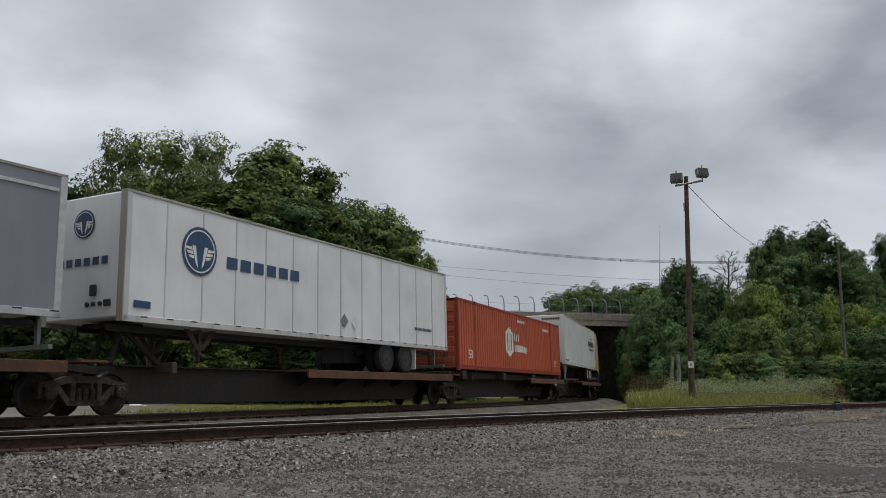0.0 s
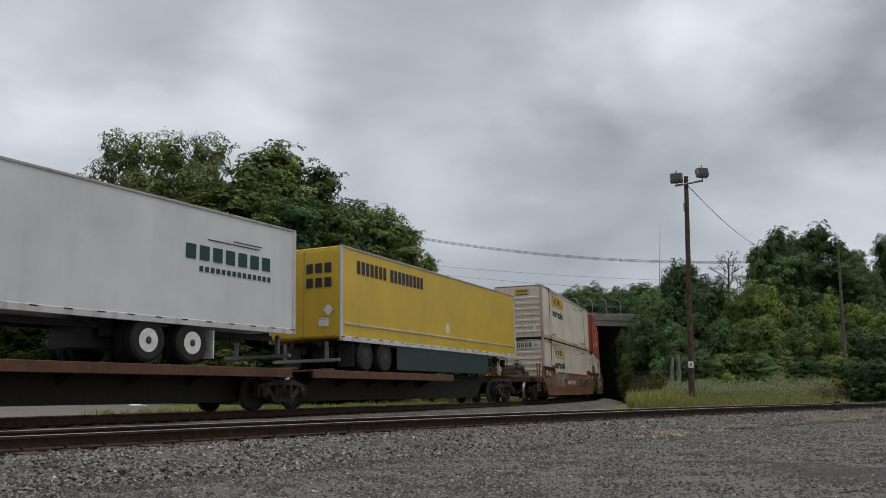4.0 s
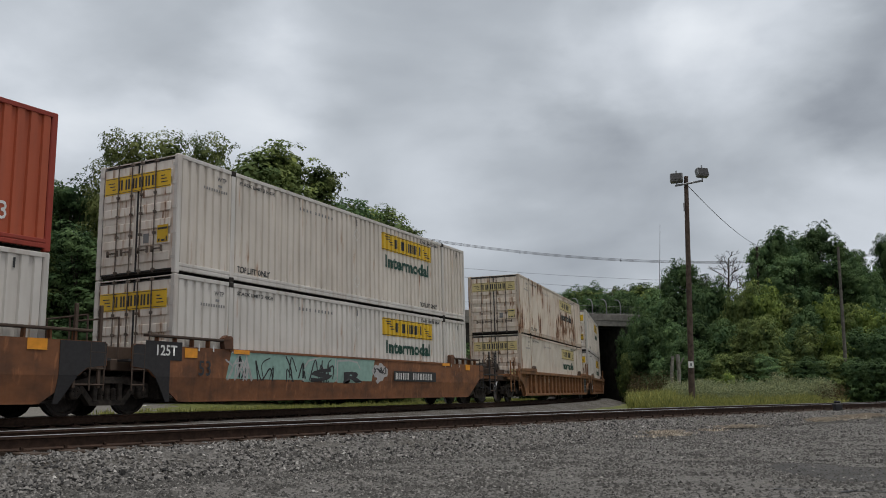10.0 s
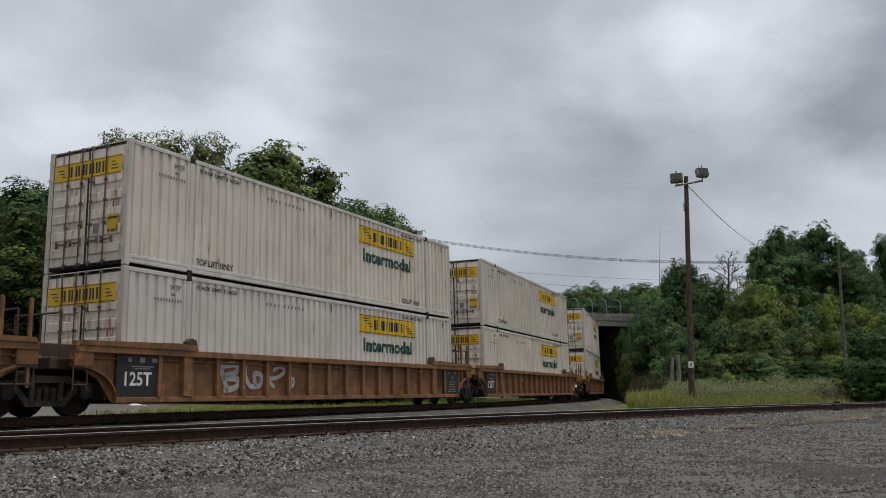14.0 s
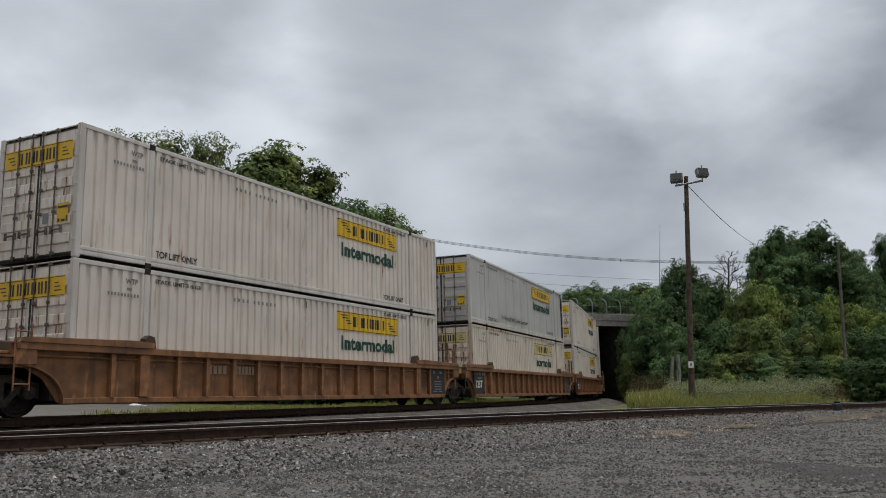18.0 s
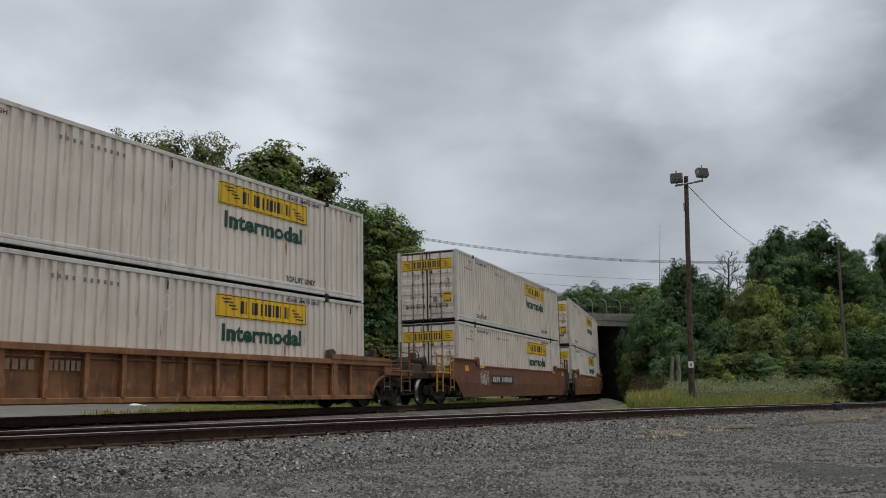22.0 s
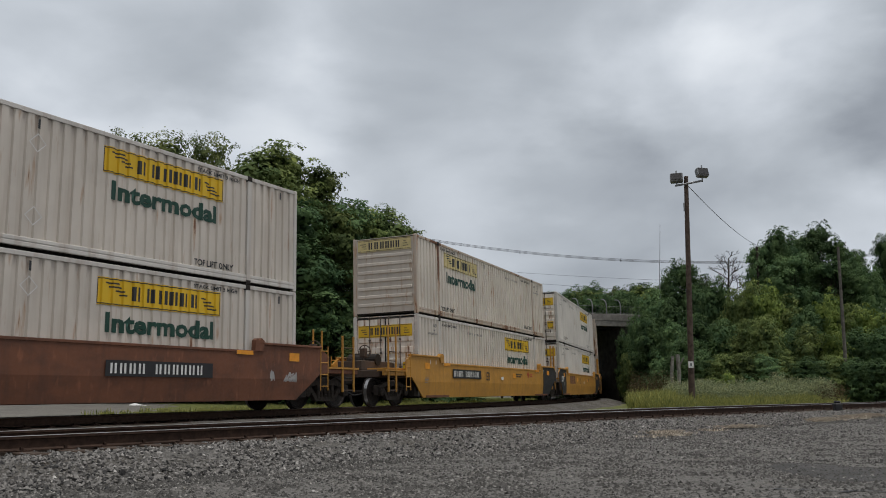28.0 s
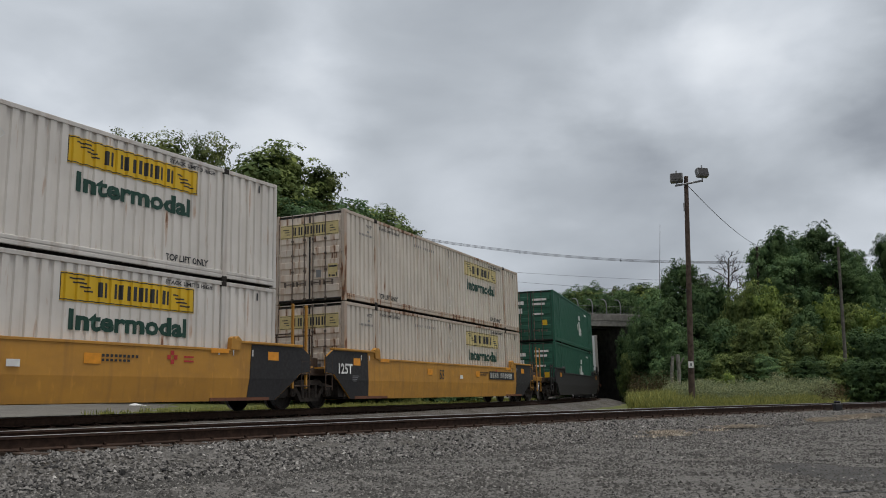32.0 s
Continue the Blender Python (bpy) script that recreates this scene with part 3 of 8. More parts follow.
def scatter_stones():
    rs = np.random.RandomState(11)
    stone = stone_material("ballast_stone", (0.03, 0.030, 0.031), (0.246, 0.234, 0.219), (0.52, 0.50, 0.47))
    for n, make, small, large, seed in ((14000, stones, 0.020, 0.044, 5), (70000, chips, 0.020, 0.048, 15)):
        s = np.where(rs.uniform(size=n) < 0.62, rs.uniform(-9, 14, n), rs.uniform(8, 36, n))
        o = rs.triangular(0.95, 1.9, 6.0, n)
        P = np.array([SIDING.at(a, b)[:2] for a, b in zip(s, o)])
        z = np.interp(o, [0.9, 1.95, 2.45, 3.1, 5], [-0.20, -0.22, -0.34, -0.44, -0.43]) + rs.uniform(-0.01, 0.02, n)
        make("ballast_stones", np.column_stack([P, z]), rs.uniform(small, large, n) * np.where(o > 3.4, 0.7, 1), stone, "loose grey crushed stones along the siding", seed)
    n = 5000
    s = rs.uniform(-6, 40, n)
    o = rs.uniform(-4.8, 0.6, n)
    P = np.array([SIDING.at(a, b)[:2] for a, b in zip(s, o)])
    z = np.interp(o, [-5, -3.1, -2.45, -1.95, 0, 1], [-0.43, -0.43, -0.34, -0.22, -0.225, -0.22]) + rs.uniform(-0.01, 0.02, n)
    stones("ballast_stones", np.column_stack([P, z]), rs.uniform(0.04, 0.08, n), STONE, "loose grey crushed stones between the tracks", 6)
    n = 120000
    y = 5.2 + 26 * rs.uniform(0, 1, n) ** 1.6
    x = rs.uniform(-0.60, 0.62, n) * y
    keep = SIDING.side_of(x, y)[1] > 2.9
    x, y = x[keep], y[keep]
    drift = np.array([noise.noise((a * 0.9, b * 0.45, 7)) for a, b in zip(x, y)])
    keep = rs.uniform(-0.9, 0.7, len(x)) < drift + 0.35
    x, y = x[keep], y[keep]
    z = np.array([0.05 * noise.noise((a * 0.25, b * 0.25, 0)) + 0.025 * noise.noise((a * 1.3, b * 1.3, 3)) for a, b in zip(x, y)]) - 0.418
    chips("gravel_stones", np.column_stack([x, y, z]), rs.uniform(0.014, 0.040, len(x)) * rs.uniform(0.7, 1.15, len(x)) * (1 + y * 0.018), stone_material("gravel_stone", (0.052, 0.050, 0.047), (0.118, 0.113, 0.105), (0.43, 0.41, 0.38)), "small loose gravel scattered over the lot", 7)


scatter_stones()


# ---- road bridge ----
# Concrete with the deep shade under the bridge put into its colour.
SHADE_CONCRETE = speckle("shade_darkened_concrete", [(0.3, (0.030, 0.028, 0.026)), (0.7, (0.085, 0.080, 0.073))], 2, 0.95, big=0.5)


def road_bridge():
    top = tagged(new("road_bridge"), "concrete road bridge with a curved-top fence over the railway", "bridge")
    a, b = Vector((-12.0, 69.36)), Vector((19.05, 80.45))
    d = (b - a).normalized()
    q = Vector((-d.y, d.x))
    L = (b - a).length

    def slab(u0, u1, w0, w1, z0, z1, bev=0.0):
        bm = boxes((u0, u1, w0, w1, z0, z1), bevel=bev)
        bmesh.ops.transform(bm, matrix=Matrix(((d.x, q.x, 0, a.x), (d.y, q.y, 0, a.y), (0, 0, 1, 0), (0, 0, 0, 1))), verts=bm.verts)
        return bm
    part("parapet", slab(0, L, 0, 0.35, 6.98, 7.62, 0.03), CONCRETE, top, "weathered concrete parapet")
    part("parapet", slab(0, L, 10.2, 10.55, 6.98, 7.62), CONCRETE, top)
    part("deck_edge", slab(0, L, 0.05, 0.6, 6.50, 6.976), CONCRETE, top, "stained concrete fascia beam")
    part("deck", slab(0, L, 0.36, 10.19, 6.78, 7.0), CONCRETE, top)
    for i in range(5):
        part("girder", slab(16, L - 0.1, 0.9 + i * 2.1, 1.3 + i * 2.1, 6.32, 6.775), STEELDARK, top, "dark steel girder")
    part("abutment", slab(L - 2.35, L, 0.3, 10.3, -0.6, 6.77), SHADE_CONCRETE, top, "concrete abutment wall, coloured dark for the shade under the deck")
    part("abutment", slab(15.0, 16.0, 0.3, 10.3, -0.6, 6.77), SHADE_CONCRETE, top)
    part("pier_post", slab(L - 2.6, L - 2.48, -0.3, -0.2, -0.5, 5.6), GALV, top)
    n = int(L / 1.5)
    for i in range(n):
        u = 0.6 + i * 1.5
        pts = [(0, 7.62), (0, 8.35), (0.1, 8.7), (0.32, 8.95), (0.65, 9.06), (1.0, 9.07)]
        bm = bmesh.new()
        base = a + d * u + q * 0.17
        tube(bm, [(base.x + q.x * o, base.y + q.y * o, z) for o, z in pts], 0.045, 6)
        part("fence_post", bm, GALV, top, "curved galvanised fence post" if i == 0 else "")
    bm = bmesh.new()
    for z, o in ((8.35, 0), (7.7, 0)):
        p0, p1 = a + q * (0.17 + o), b + q * (0.17 + o)
        rod(bm, (p0.x, p0.y, z), (p1.x, p1.y, z), 0.011, seg=5)
    part("fence_rail", bm, GALV, top, "horizontal fence rails")
    bm = bmesh.new()
    k = 0.0
    while k < L:
        p0 = a + d * k + q * 0.17
        rod(bm, (p0.x, p0.y, 7.62), (p0.x, p0.y, 8.35), 0.004, seg=3, caps=False)
        k += 0.15
    part("fence_mesh", bm, GALV, top, "thin fence wires")
    return top


road_bridge()


def embankment(name, x0, x1, y0, y1, z, label):
    """An earth bank with sloped, uneven sides."""
    verts, faces = [], []
    nx, ny = 26, 26
    for j in range(ny + 1):
        for i in range(nx + 1):
            x, y = x0 + (x1 - x0) * i / nx, y0 + (y1 - y0) * j / ny
            e = min(i, nx - i, j, ny - j)
            h = min(1, e / 6) * (z + 0.8) - 0.8
            verts.append((x + 0.5 * noise.noise((x * .3, y * .3, 1)), y, h + 0.4 * noise.noise((x * 0.3, y * 0.3, 5)) * (e > 0)))
    for j in range(ny):
        for i in range(nx):
            p = j * (nx + 1) + i
            faces.append((p, p + 1, p + nx + 2, p + nx + 1))
    ob = link_mesh(name, verts, faces, TURF, smooth=True)
    return tagged(ob, label, "bank", kind="structure")


embankment("ground_bank_east", 17.2, 60, 70, 104, 6.6, "overgrown earth bank beside the bridge")
embankment("ground_bank_west", -60, 2.4, 64, 96, 6.3, "overgrown earth bank at the bridge approach")


# ---- plants ----
def crown_mesh(name, seed, n, lobes, leaf, mat, low=0.25, wide=0.33, flat=0.55, lobe=1.0, airy=0.0):
    """A crown for a plant of height 1: large lobes on the limbs, each built of smaller leaf clusters. Returns mesh and lobe centres."""
    rs = np.random.RandomState(seed)
    C, R = [], []
    for k in range(lobes * 40):
        if len(C) == lobes:
            break
        h = 0.88 - 0.012 * k if k < 3 else rs.uniform(low + 0.06, 0.88)
        f = (h - low) / (0.97 - low)
        w = wide * (0.35 + 0.65 * math.sin(math.pi * min(1, 0.18 + f * 0.72))) * (1 if f < 0.75 else 0.80)
        a, r = rs.uniform(0, 6.283), w * math.sqrt(rs.uniform(0.02, 1)) * 0.86
        c = (math.cos(a) * r, math.sin(a) * r, h)
        size = rs.uniform(0.115, 0.185) * lobe * (0.82 if h > 0.8 else 1.0)
        if all((c[0] - p[0]) ** 2 + (c[1] - p[1]) ** 2 + ((c[2] - p[2]) / flat) ** 2 > (0.5 * q) ** 2 for p, q in zip(C, R)):
            C.append(c)
            R.append(size)
    C, R = np.array(C), np.array(R)
    per = 13
    L = np.repeat(np.arange(len(C)), per)
    d = rs.normal(size=(len(L), 3)) + (0, 0, 0.35)
    d /= np.linalg.norm(d, axis=1)[:, None]
    squash = np.array([1.1, 1.1, flat])
    K = C[L] + d * (R[L] * rs.uniform(0.72, 1.16, len(L)))[:, None] * squash
    S = R[L] * rs.uniform(0.26, 0.50, len(L))
    m = int(n * (0.30 - 0.2 * airy))
    inner = np.arange(n) < m
    k = rs.choice(len(K), n, p=S ** 2 / (S ** 2).sum())
    j = rs.choice(len(C), n, p=R ** 2 / (R ** 2).sum())
    v = rs.normal(size=(n, 3))
    v /= np.linalg.norm(v, axis=1)[:, None]
    v[:, 2] = np.where((v[:, 2] < -0.3) & ~inner, -v[:, 2], v[:, 2])
    fluff = rs.uniform(0.70, 1.08, n) * (1 + (0.15 + airy) * (rs.uniform(size=n) > 0.96))
    pad = squash * (1, 1, 0.72)
    P = np.where(inner[:, None], C[j] + v * (R[j] * rs.uniform(0.25, 0.74, n))[:, None] * squash, K[k] + v * (S[k] * fluff)[:, None] * pad)
    nrm = np.where(inner[:, None], v, v * 0.6 + d[k] * 0.6) + rs.normal(size=(n, 3)) * np.where(inner, 0.15, 0.26)[:, None] + np.array([0, 0, 0.25])
    nrm /= np.linalg.norm(nrm, axis=1)[:, None]
    t = np.cross(nrm, rs.normal(size=(n, 3)))
    t /= np.linalg.norm(t, axis=1)[:, None]
    b = np.cross(nrm, t)
    sz = (leaf * rs.uniform(0.6, 1.35, n) * np.where(inner, 2.1, 1.12))[:, None]
    t, b, nrm = t * (1, 1, flat), b * (1, 1, flat), nrm * (1, 1, flat)
    quad = np.stack([P - t * sz, P - b * sz * 0.6, P + t * sz, P + b * sz * 0.6], 1)[:m]
    spray = np.stack([P - t * sz * 0.8 - b * sz * 0.75, P + t * sz * 1.1 - nrm * sz * 0.2, P - t * sz * 0.8 + b * sz * 0.75], 1)[m:]
    me = bpy.data.meshes.new(name)
    verts = np.concatenate([quad.reshape(-1, 3), spray.reshape(-1, 3)])
    me.from_pydata(verts.tolist(), [], np.arange(m * 4).reshape(-1, 4).tolist() + (m * 4 + np.arange((n - m) * 3)).reshape(-1, 3).tolist())
    me.materials.append(mat)
    return me, C


def tree(seed, mat, label, n=9000, lobes=26, leaf=0.0096, low=0.25, wide=0.3, trunk=0.016, name="tree", category="tree", flat=0.55, lobe=1.0, airy=0.0, bark=None):
    top = tagged(new(name), label, category, group="trees beside the railway" if name == "tree" else "shrubs beside the railway")
    me, C = crown_mesh("crown", seed, n, lobes, leaf, mat, low, wide, flat, lobe, airy)
    rs = random.Random(seed)
    bm = bmesh.new()
    bends = [(0, 0, -0.03)]
    for i in range(1, 6):
        bends.append((rs.uniform(-0.02, 0.02) * i * 0.4, rs.uniform(-0.02, 0.02) * i * 0.4, 0.16 * i))
    for i in range(5):
        rod(bm, bends[i], bends[i + 1], trunk * (1 - i * 0.17), trunk * (1 - (i + 1) * 0.17), 8, caps=False)
    for c in C:
        z = max(low * 0.55, min(0.78, c[2] - 0.12 - 0.6 * math.hypot(c[0], c[1])))
        k = min(4, int(z / 0.16))
        f = z / 0.16 - k
        p = [bends[k][j] * (1 - f) + bends[k + 1][j] * f for j in range(3)]
        mid = ((p[0] + c[0]) / 2, (p[1] + c[1]) / 2, (p[2] + c[2]) / 2 - 0.02)
        rod(bm, p, mid, trunk * 0.34, trunk * 0.22, 5, caps=False)
        rod(bm, mid, tuple(c), trunk * 0.22, trunk * 0.06, 5, caps=False)
    part("trunk", bm, bark or BARK, top, "pale grey trunk with limbs" if bark else "grey-brown trunk with limbs")
    share("crown", me, top)
    top.scale = (0.001,) * 3
    return top


def plant(kinds, rows, seed):
    """Copies of the kinds, one a row: x, y, height, half-width, kind. The first use takes the model itself."""
    rs = random.Random(seed)
    used = set()
    for x, y, h, r, k in rows:
        model = rs.choice(kinds[k])
        w = r * 1.32 / 0.36
        m = Matrix.Translation((x, y, -0.45)) @ Matrix.Rotation(rs.uniform(0, 6.28), 4, "Z")
        if model.name in used:
            ob = copy_thing(model, m)
        else:
            used.add(model.name)
            ob = model
            ob.matrix_basis = m
        ob.scale = (w, w, h)
    for group in kinds.values():
        for model in group:
            if model.name not in used:
                for c in list(model.children):
                    bpy.data.objects.remove(c)
                bpy.data.objects.remove(model)


SILVER = speckle("pale_grey_bark", [(0.3, (0.12, 0.115, 0.10)), (0.7, (0.30, 0.29, 0.26))], 8, 0.95)
TREES = {
    "A": [tree(1, LEAF_A, "tall broadleaf tree with a mid-green crown", 22000, 30, 0.0108), tree(2, LEAF_A, "tall broadleaf tree with an uneven green crown", 22000, 28, 0.0108)],
    "B": [tree(3, LEAF_B, "tall broadleaf tree with a dark green crown", 22000, 30, 0.0108), tree(4, LEAF_B, "dense dark green tree beside the railway", 22000, 32, 0.0108)],
    "C": [tree(5, LEAF_C, "young tree with a yellowish green crown", 20000, 28, 0.0108)],
    "D": [tree(6, LEAF_D, "airy tree with a thin grey-green crown and pale limbs", 26000, 44, 0.0080, 0.22, lobe=0.85, airy=0.4, bark=SILVER, trunk=0.012)],
}
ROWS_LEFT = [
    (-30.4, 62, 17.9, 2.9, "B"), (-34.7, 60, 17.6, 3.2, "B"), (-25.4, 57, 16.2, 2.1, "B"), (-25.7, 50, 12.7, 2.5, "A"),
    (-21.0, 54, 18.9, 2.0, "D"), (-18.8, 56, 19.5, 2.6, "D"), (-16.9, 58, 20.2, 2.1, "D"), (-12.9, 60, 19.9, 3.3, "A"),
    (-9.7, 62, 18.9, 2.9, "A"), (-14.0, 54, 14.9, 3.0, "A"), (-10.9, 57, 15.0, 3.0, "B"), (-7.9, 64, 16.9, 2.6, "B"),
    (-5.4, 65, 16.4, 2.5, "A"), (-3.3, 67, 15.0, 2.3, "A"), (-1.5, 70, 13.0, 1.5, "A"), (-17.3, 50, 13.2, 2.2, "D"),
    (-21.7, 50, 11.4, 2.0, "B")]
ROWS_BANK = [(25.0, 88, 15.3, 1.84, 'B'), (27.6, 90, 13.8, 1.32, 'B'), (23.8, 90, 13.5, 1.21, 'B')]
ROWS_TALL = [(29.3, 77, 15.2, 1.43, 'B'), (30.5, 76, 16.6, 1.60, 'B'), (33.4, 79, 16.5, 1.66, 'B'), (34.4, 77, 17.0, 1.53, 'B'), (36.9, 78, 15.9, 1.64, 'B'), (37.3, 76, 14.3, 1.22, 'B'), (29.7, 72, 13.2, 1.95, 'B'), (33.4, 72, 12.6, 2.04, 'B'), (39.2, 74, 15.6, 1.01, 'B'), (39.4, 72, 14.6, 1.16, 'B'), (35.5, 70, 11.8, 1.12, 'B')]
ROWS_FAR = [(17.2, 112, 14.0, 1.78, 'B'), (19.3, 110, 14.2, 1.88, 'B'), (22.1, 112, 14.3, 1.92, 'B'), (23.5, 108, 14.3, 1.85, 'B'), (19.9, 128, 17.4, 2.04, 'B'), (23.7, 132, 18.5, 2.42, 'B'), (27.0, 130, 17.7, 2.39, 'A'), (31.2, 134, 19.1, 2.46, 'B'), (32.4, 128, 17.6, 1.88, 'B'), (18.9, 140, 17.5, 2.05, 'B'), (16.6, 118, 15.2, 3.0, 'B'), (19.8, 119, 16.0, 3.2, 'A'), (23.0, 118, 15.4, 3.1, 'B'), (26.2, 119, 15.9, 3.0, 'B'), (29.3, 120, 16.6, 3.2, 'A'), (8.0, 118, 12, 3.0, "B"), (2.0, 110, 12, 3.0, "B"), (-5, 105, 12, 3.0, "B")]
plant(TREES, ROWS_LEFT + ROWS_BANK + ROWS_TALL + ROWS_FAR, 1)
SHRUBS = {
    "A": [tree(21, LEAF_A, "leafy green shrub at the edge of the woods", 11500, 22, 0.0155, 0.05, wide=0.36, trunk=0.012, name="shrub", category="shrub", flat=0.9, lobe=1.3)],
    "B": [tree(22, LEAF_B, "dense dark green leafy shrub", 11500, 22, 0.0155, 0.05, wide=0.36, trunk=0.012, name="shrub", category="shrub", flat=0.9, lobe=1.3)],
    "C": [tree(23, LEAF_C, "bright yellow-green leafy shrub", 11500, 20, 0.0158, 0.05, wide=0.36, trunk=0.012, name="shrub", category="shrub", flat=0.9, lobe=1.3)],
}
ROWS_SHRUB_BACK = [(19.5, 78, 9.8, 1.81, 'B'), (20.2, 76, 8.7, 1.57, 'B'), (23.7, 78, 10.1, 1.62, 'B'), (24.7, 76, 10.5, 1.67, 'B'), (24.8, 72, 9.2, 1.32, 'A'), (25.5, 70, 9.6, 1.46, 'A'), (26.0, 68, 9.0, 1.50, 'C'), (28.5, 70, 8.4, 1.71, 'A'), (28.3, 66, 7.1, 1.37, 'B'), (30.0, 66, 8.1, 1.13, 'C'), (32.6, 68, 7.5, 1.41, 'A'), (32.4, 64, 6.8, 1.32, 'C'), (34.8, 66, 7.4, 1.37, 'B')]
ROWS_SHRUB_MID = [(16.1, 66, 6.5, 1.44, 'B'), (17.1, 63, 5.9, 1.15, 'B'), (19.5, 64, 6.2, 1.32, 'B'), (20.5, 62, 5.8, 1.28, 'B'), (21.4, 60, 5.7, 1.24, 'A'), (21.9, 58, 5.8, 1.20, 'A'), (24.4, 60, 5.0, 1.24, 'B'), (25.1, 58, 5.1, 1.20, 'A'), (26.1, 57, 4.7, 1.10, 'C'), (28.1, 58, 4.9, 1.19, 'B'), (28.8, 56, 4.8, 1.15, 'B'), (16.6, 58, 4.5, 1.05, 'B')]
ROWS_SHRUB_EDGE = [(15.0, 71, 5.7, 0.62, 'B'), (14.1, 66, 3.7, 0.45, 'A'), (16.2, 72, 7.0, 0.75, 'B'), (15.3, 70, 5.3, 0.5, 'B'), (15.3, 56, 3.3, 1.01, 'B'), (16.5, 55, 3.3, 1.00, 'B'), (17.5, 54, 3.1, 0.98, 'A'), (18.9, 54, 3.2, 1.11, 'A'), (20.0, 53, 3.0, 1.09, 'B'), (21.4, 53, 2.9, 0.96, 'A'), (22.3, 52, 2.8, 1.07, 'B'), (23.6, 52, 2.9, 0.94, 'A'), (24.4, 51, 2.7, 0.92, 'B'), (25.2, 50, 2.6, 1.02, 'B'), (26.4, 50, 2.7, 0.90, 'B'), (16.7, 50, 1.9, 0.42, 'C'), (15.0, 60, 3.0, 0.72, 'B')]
ROWS_SHRUBS = []
rnd = random.Random(8)
for i in range(1, 17, 3):
    ROWS_SHRUBS.append((-27 + i * 1.75 + rnd.uniform(-0.6, 0.6), 47 + i * 0.85 + rnd.uniform(-1.5, 3), rnd.uniform(3.6, 5.8), rnd.uniform(1.4, 1.9), "BA"[i % 2]))
for i in range(12):
    ROWS_SHRUBS.append((-31 + i * 2.4 + rnd.uniform(-0.6, 0.6), 55 + i * 0.8 + rnd.uniform(-1, 2), rnd.uniform(7, 9.6), rnd.uniform(2.1, 2.7), "B"))
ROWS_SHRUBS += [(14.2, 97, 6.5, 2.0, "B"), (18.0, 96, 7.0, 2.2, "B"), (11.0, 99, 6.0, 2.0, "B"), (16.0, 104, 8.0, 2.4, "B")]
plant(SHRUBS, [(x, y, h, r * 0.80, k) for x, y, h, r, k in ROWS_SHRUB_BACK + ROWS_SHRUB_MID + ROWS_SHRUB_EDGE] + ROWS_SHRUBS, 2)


def bare_tree():
    top = tagged(new("tree"), "bare dead tree with thin grey branches", "tree", "trees beside the railway")
    rs = random.Random(12)
    bm = bmesh.new()

    def grow(p, d, length, r, depth):
        q = p + d * length
        rod(bm, p, q, r, r * 0.72, 5 if depth > 1 else 3, caps=False)
        if depth:
            for k in range(3 if depth > 1 else 4):
                e = (d * 0.75 + Vector((rs.uniform(-0.85, 0.85), rs.uniform(-0.85, 0.85), rs.uniform(-0.12, 0.45)))).normalized()
                grow(p + d * length * rs.uniform(0.55, 1.0), e, length * rs.uniform(0.55, 0.8), r * 0.6, depth - 1)

    stem = [Vector((27.25, 80, 1.5)), Vector((27.3, 80, 6.5)), Vector((27.15, 80, 10.2)), Vector((27.3, 80, 12.0)), Vector((27.35, 80, 13.0))]
    for k in range(4):
        rod(bm, stem[k], stem[k + 1], 0.15 - 0.028 * k, 0.122 - 0.028 * k, 6, caps=False)
    for k in range(11):
        z = 9.6 + k * 0.32
        a, out = k * 2.4, 1.25 - k * 0.055
        side = Vector((math.cos(a), math.sin(a), rs.uniform(0.35, 0.9))).normalized()
        grow(Vector((27.25, 80, z)), side, out * rs.uniform(0.85, 1.1), 0.055 - k * 0.002, 3)
    for x, lean in ((28.6, 0.35), (26.1, -0.3)):
        grow(Vector((x, 80.3, 8.6)), Vector((lean, 0.1, 1)).normalized(), 1.5, 0.06, 4)
        rod(bm, (27.25, 80, 6.2), (x, 80.3, 8.6), 0.08, 0.06, 5, caps=False)
    tube(bm, [(28.2, 76, 0.0), (28.5, 76, 9.0), (28.6, 76, 13.4)], 0.12, 6)
    part("trunk", bm, BARK, top)


bare_tree()


def dead_trunk():
    top = tagged(new("tree"), "grey dead forked trunk among the shrubs", "tree", "trees beside the railway")
    bm = bmesh.new()
    for pts, r in (([(14.18, 53, -0.5), (14.14, 53, 1.5), (14.25, 53, 2.6)], 0.10), ([(14.52, 53, -0.5), (14.60, 53, 1.7), (14.55, 53, 2.7)], 0.12), ([(14.58, 53, 1.9), (14.9, 52.9, 2.5)], 0.05)):
        tube(bm, pts, r, 7)
    part("trunk", bm, speckle("silvery_dead_wood", [(0.3, (0.17, 0.16, 0.14)), (0.7, (0.34, 0.33, 0.30))], 8, 0.95), top)


dead_trunk()


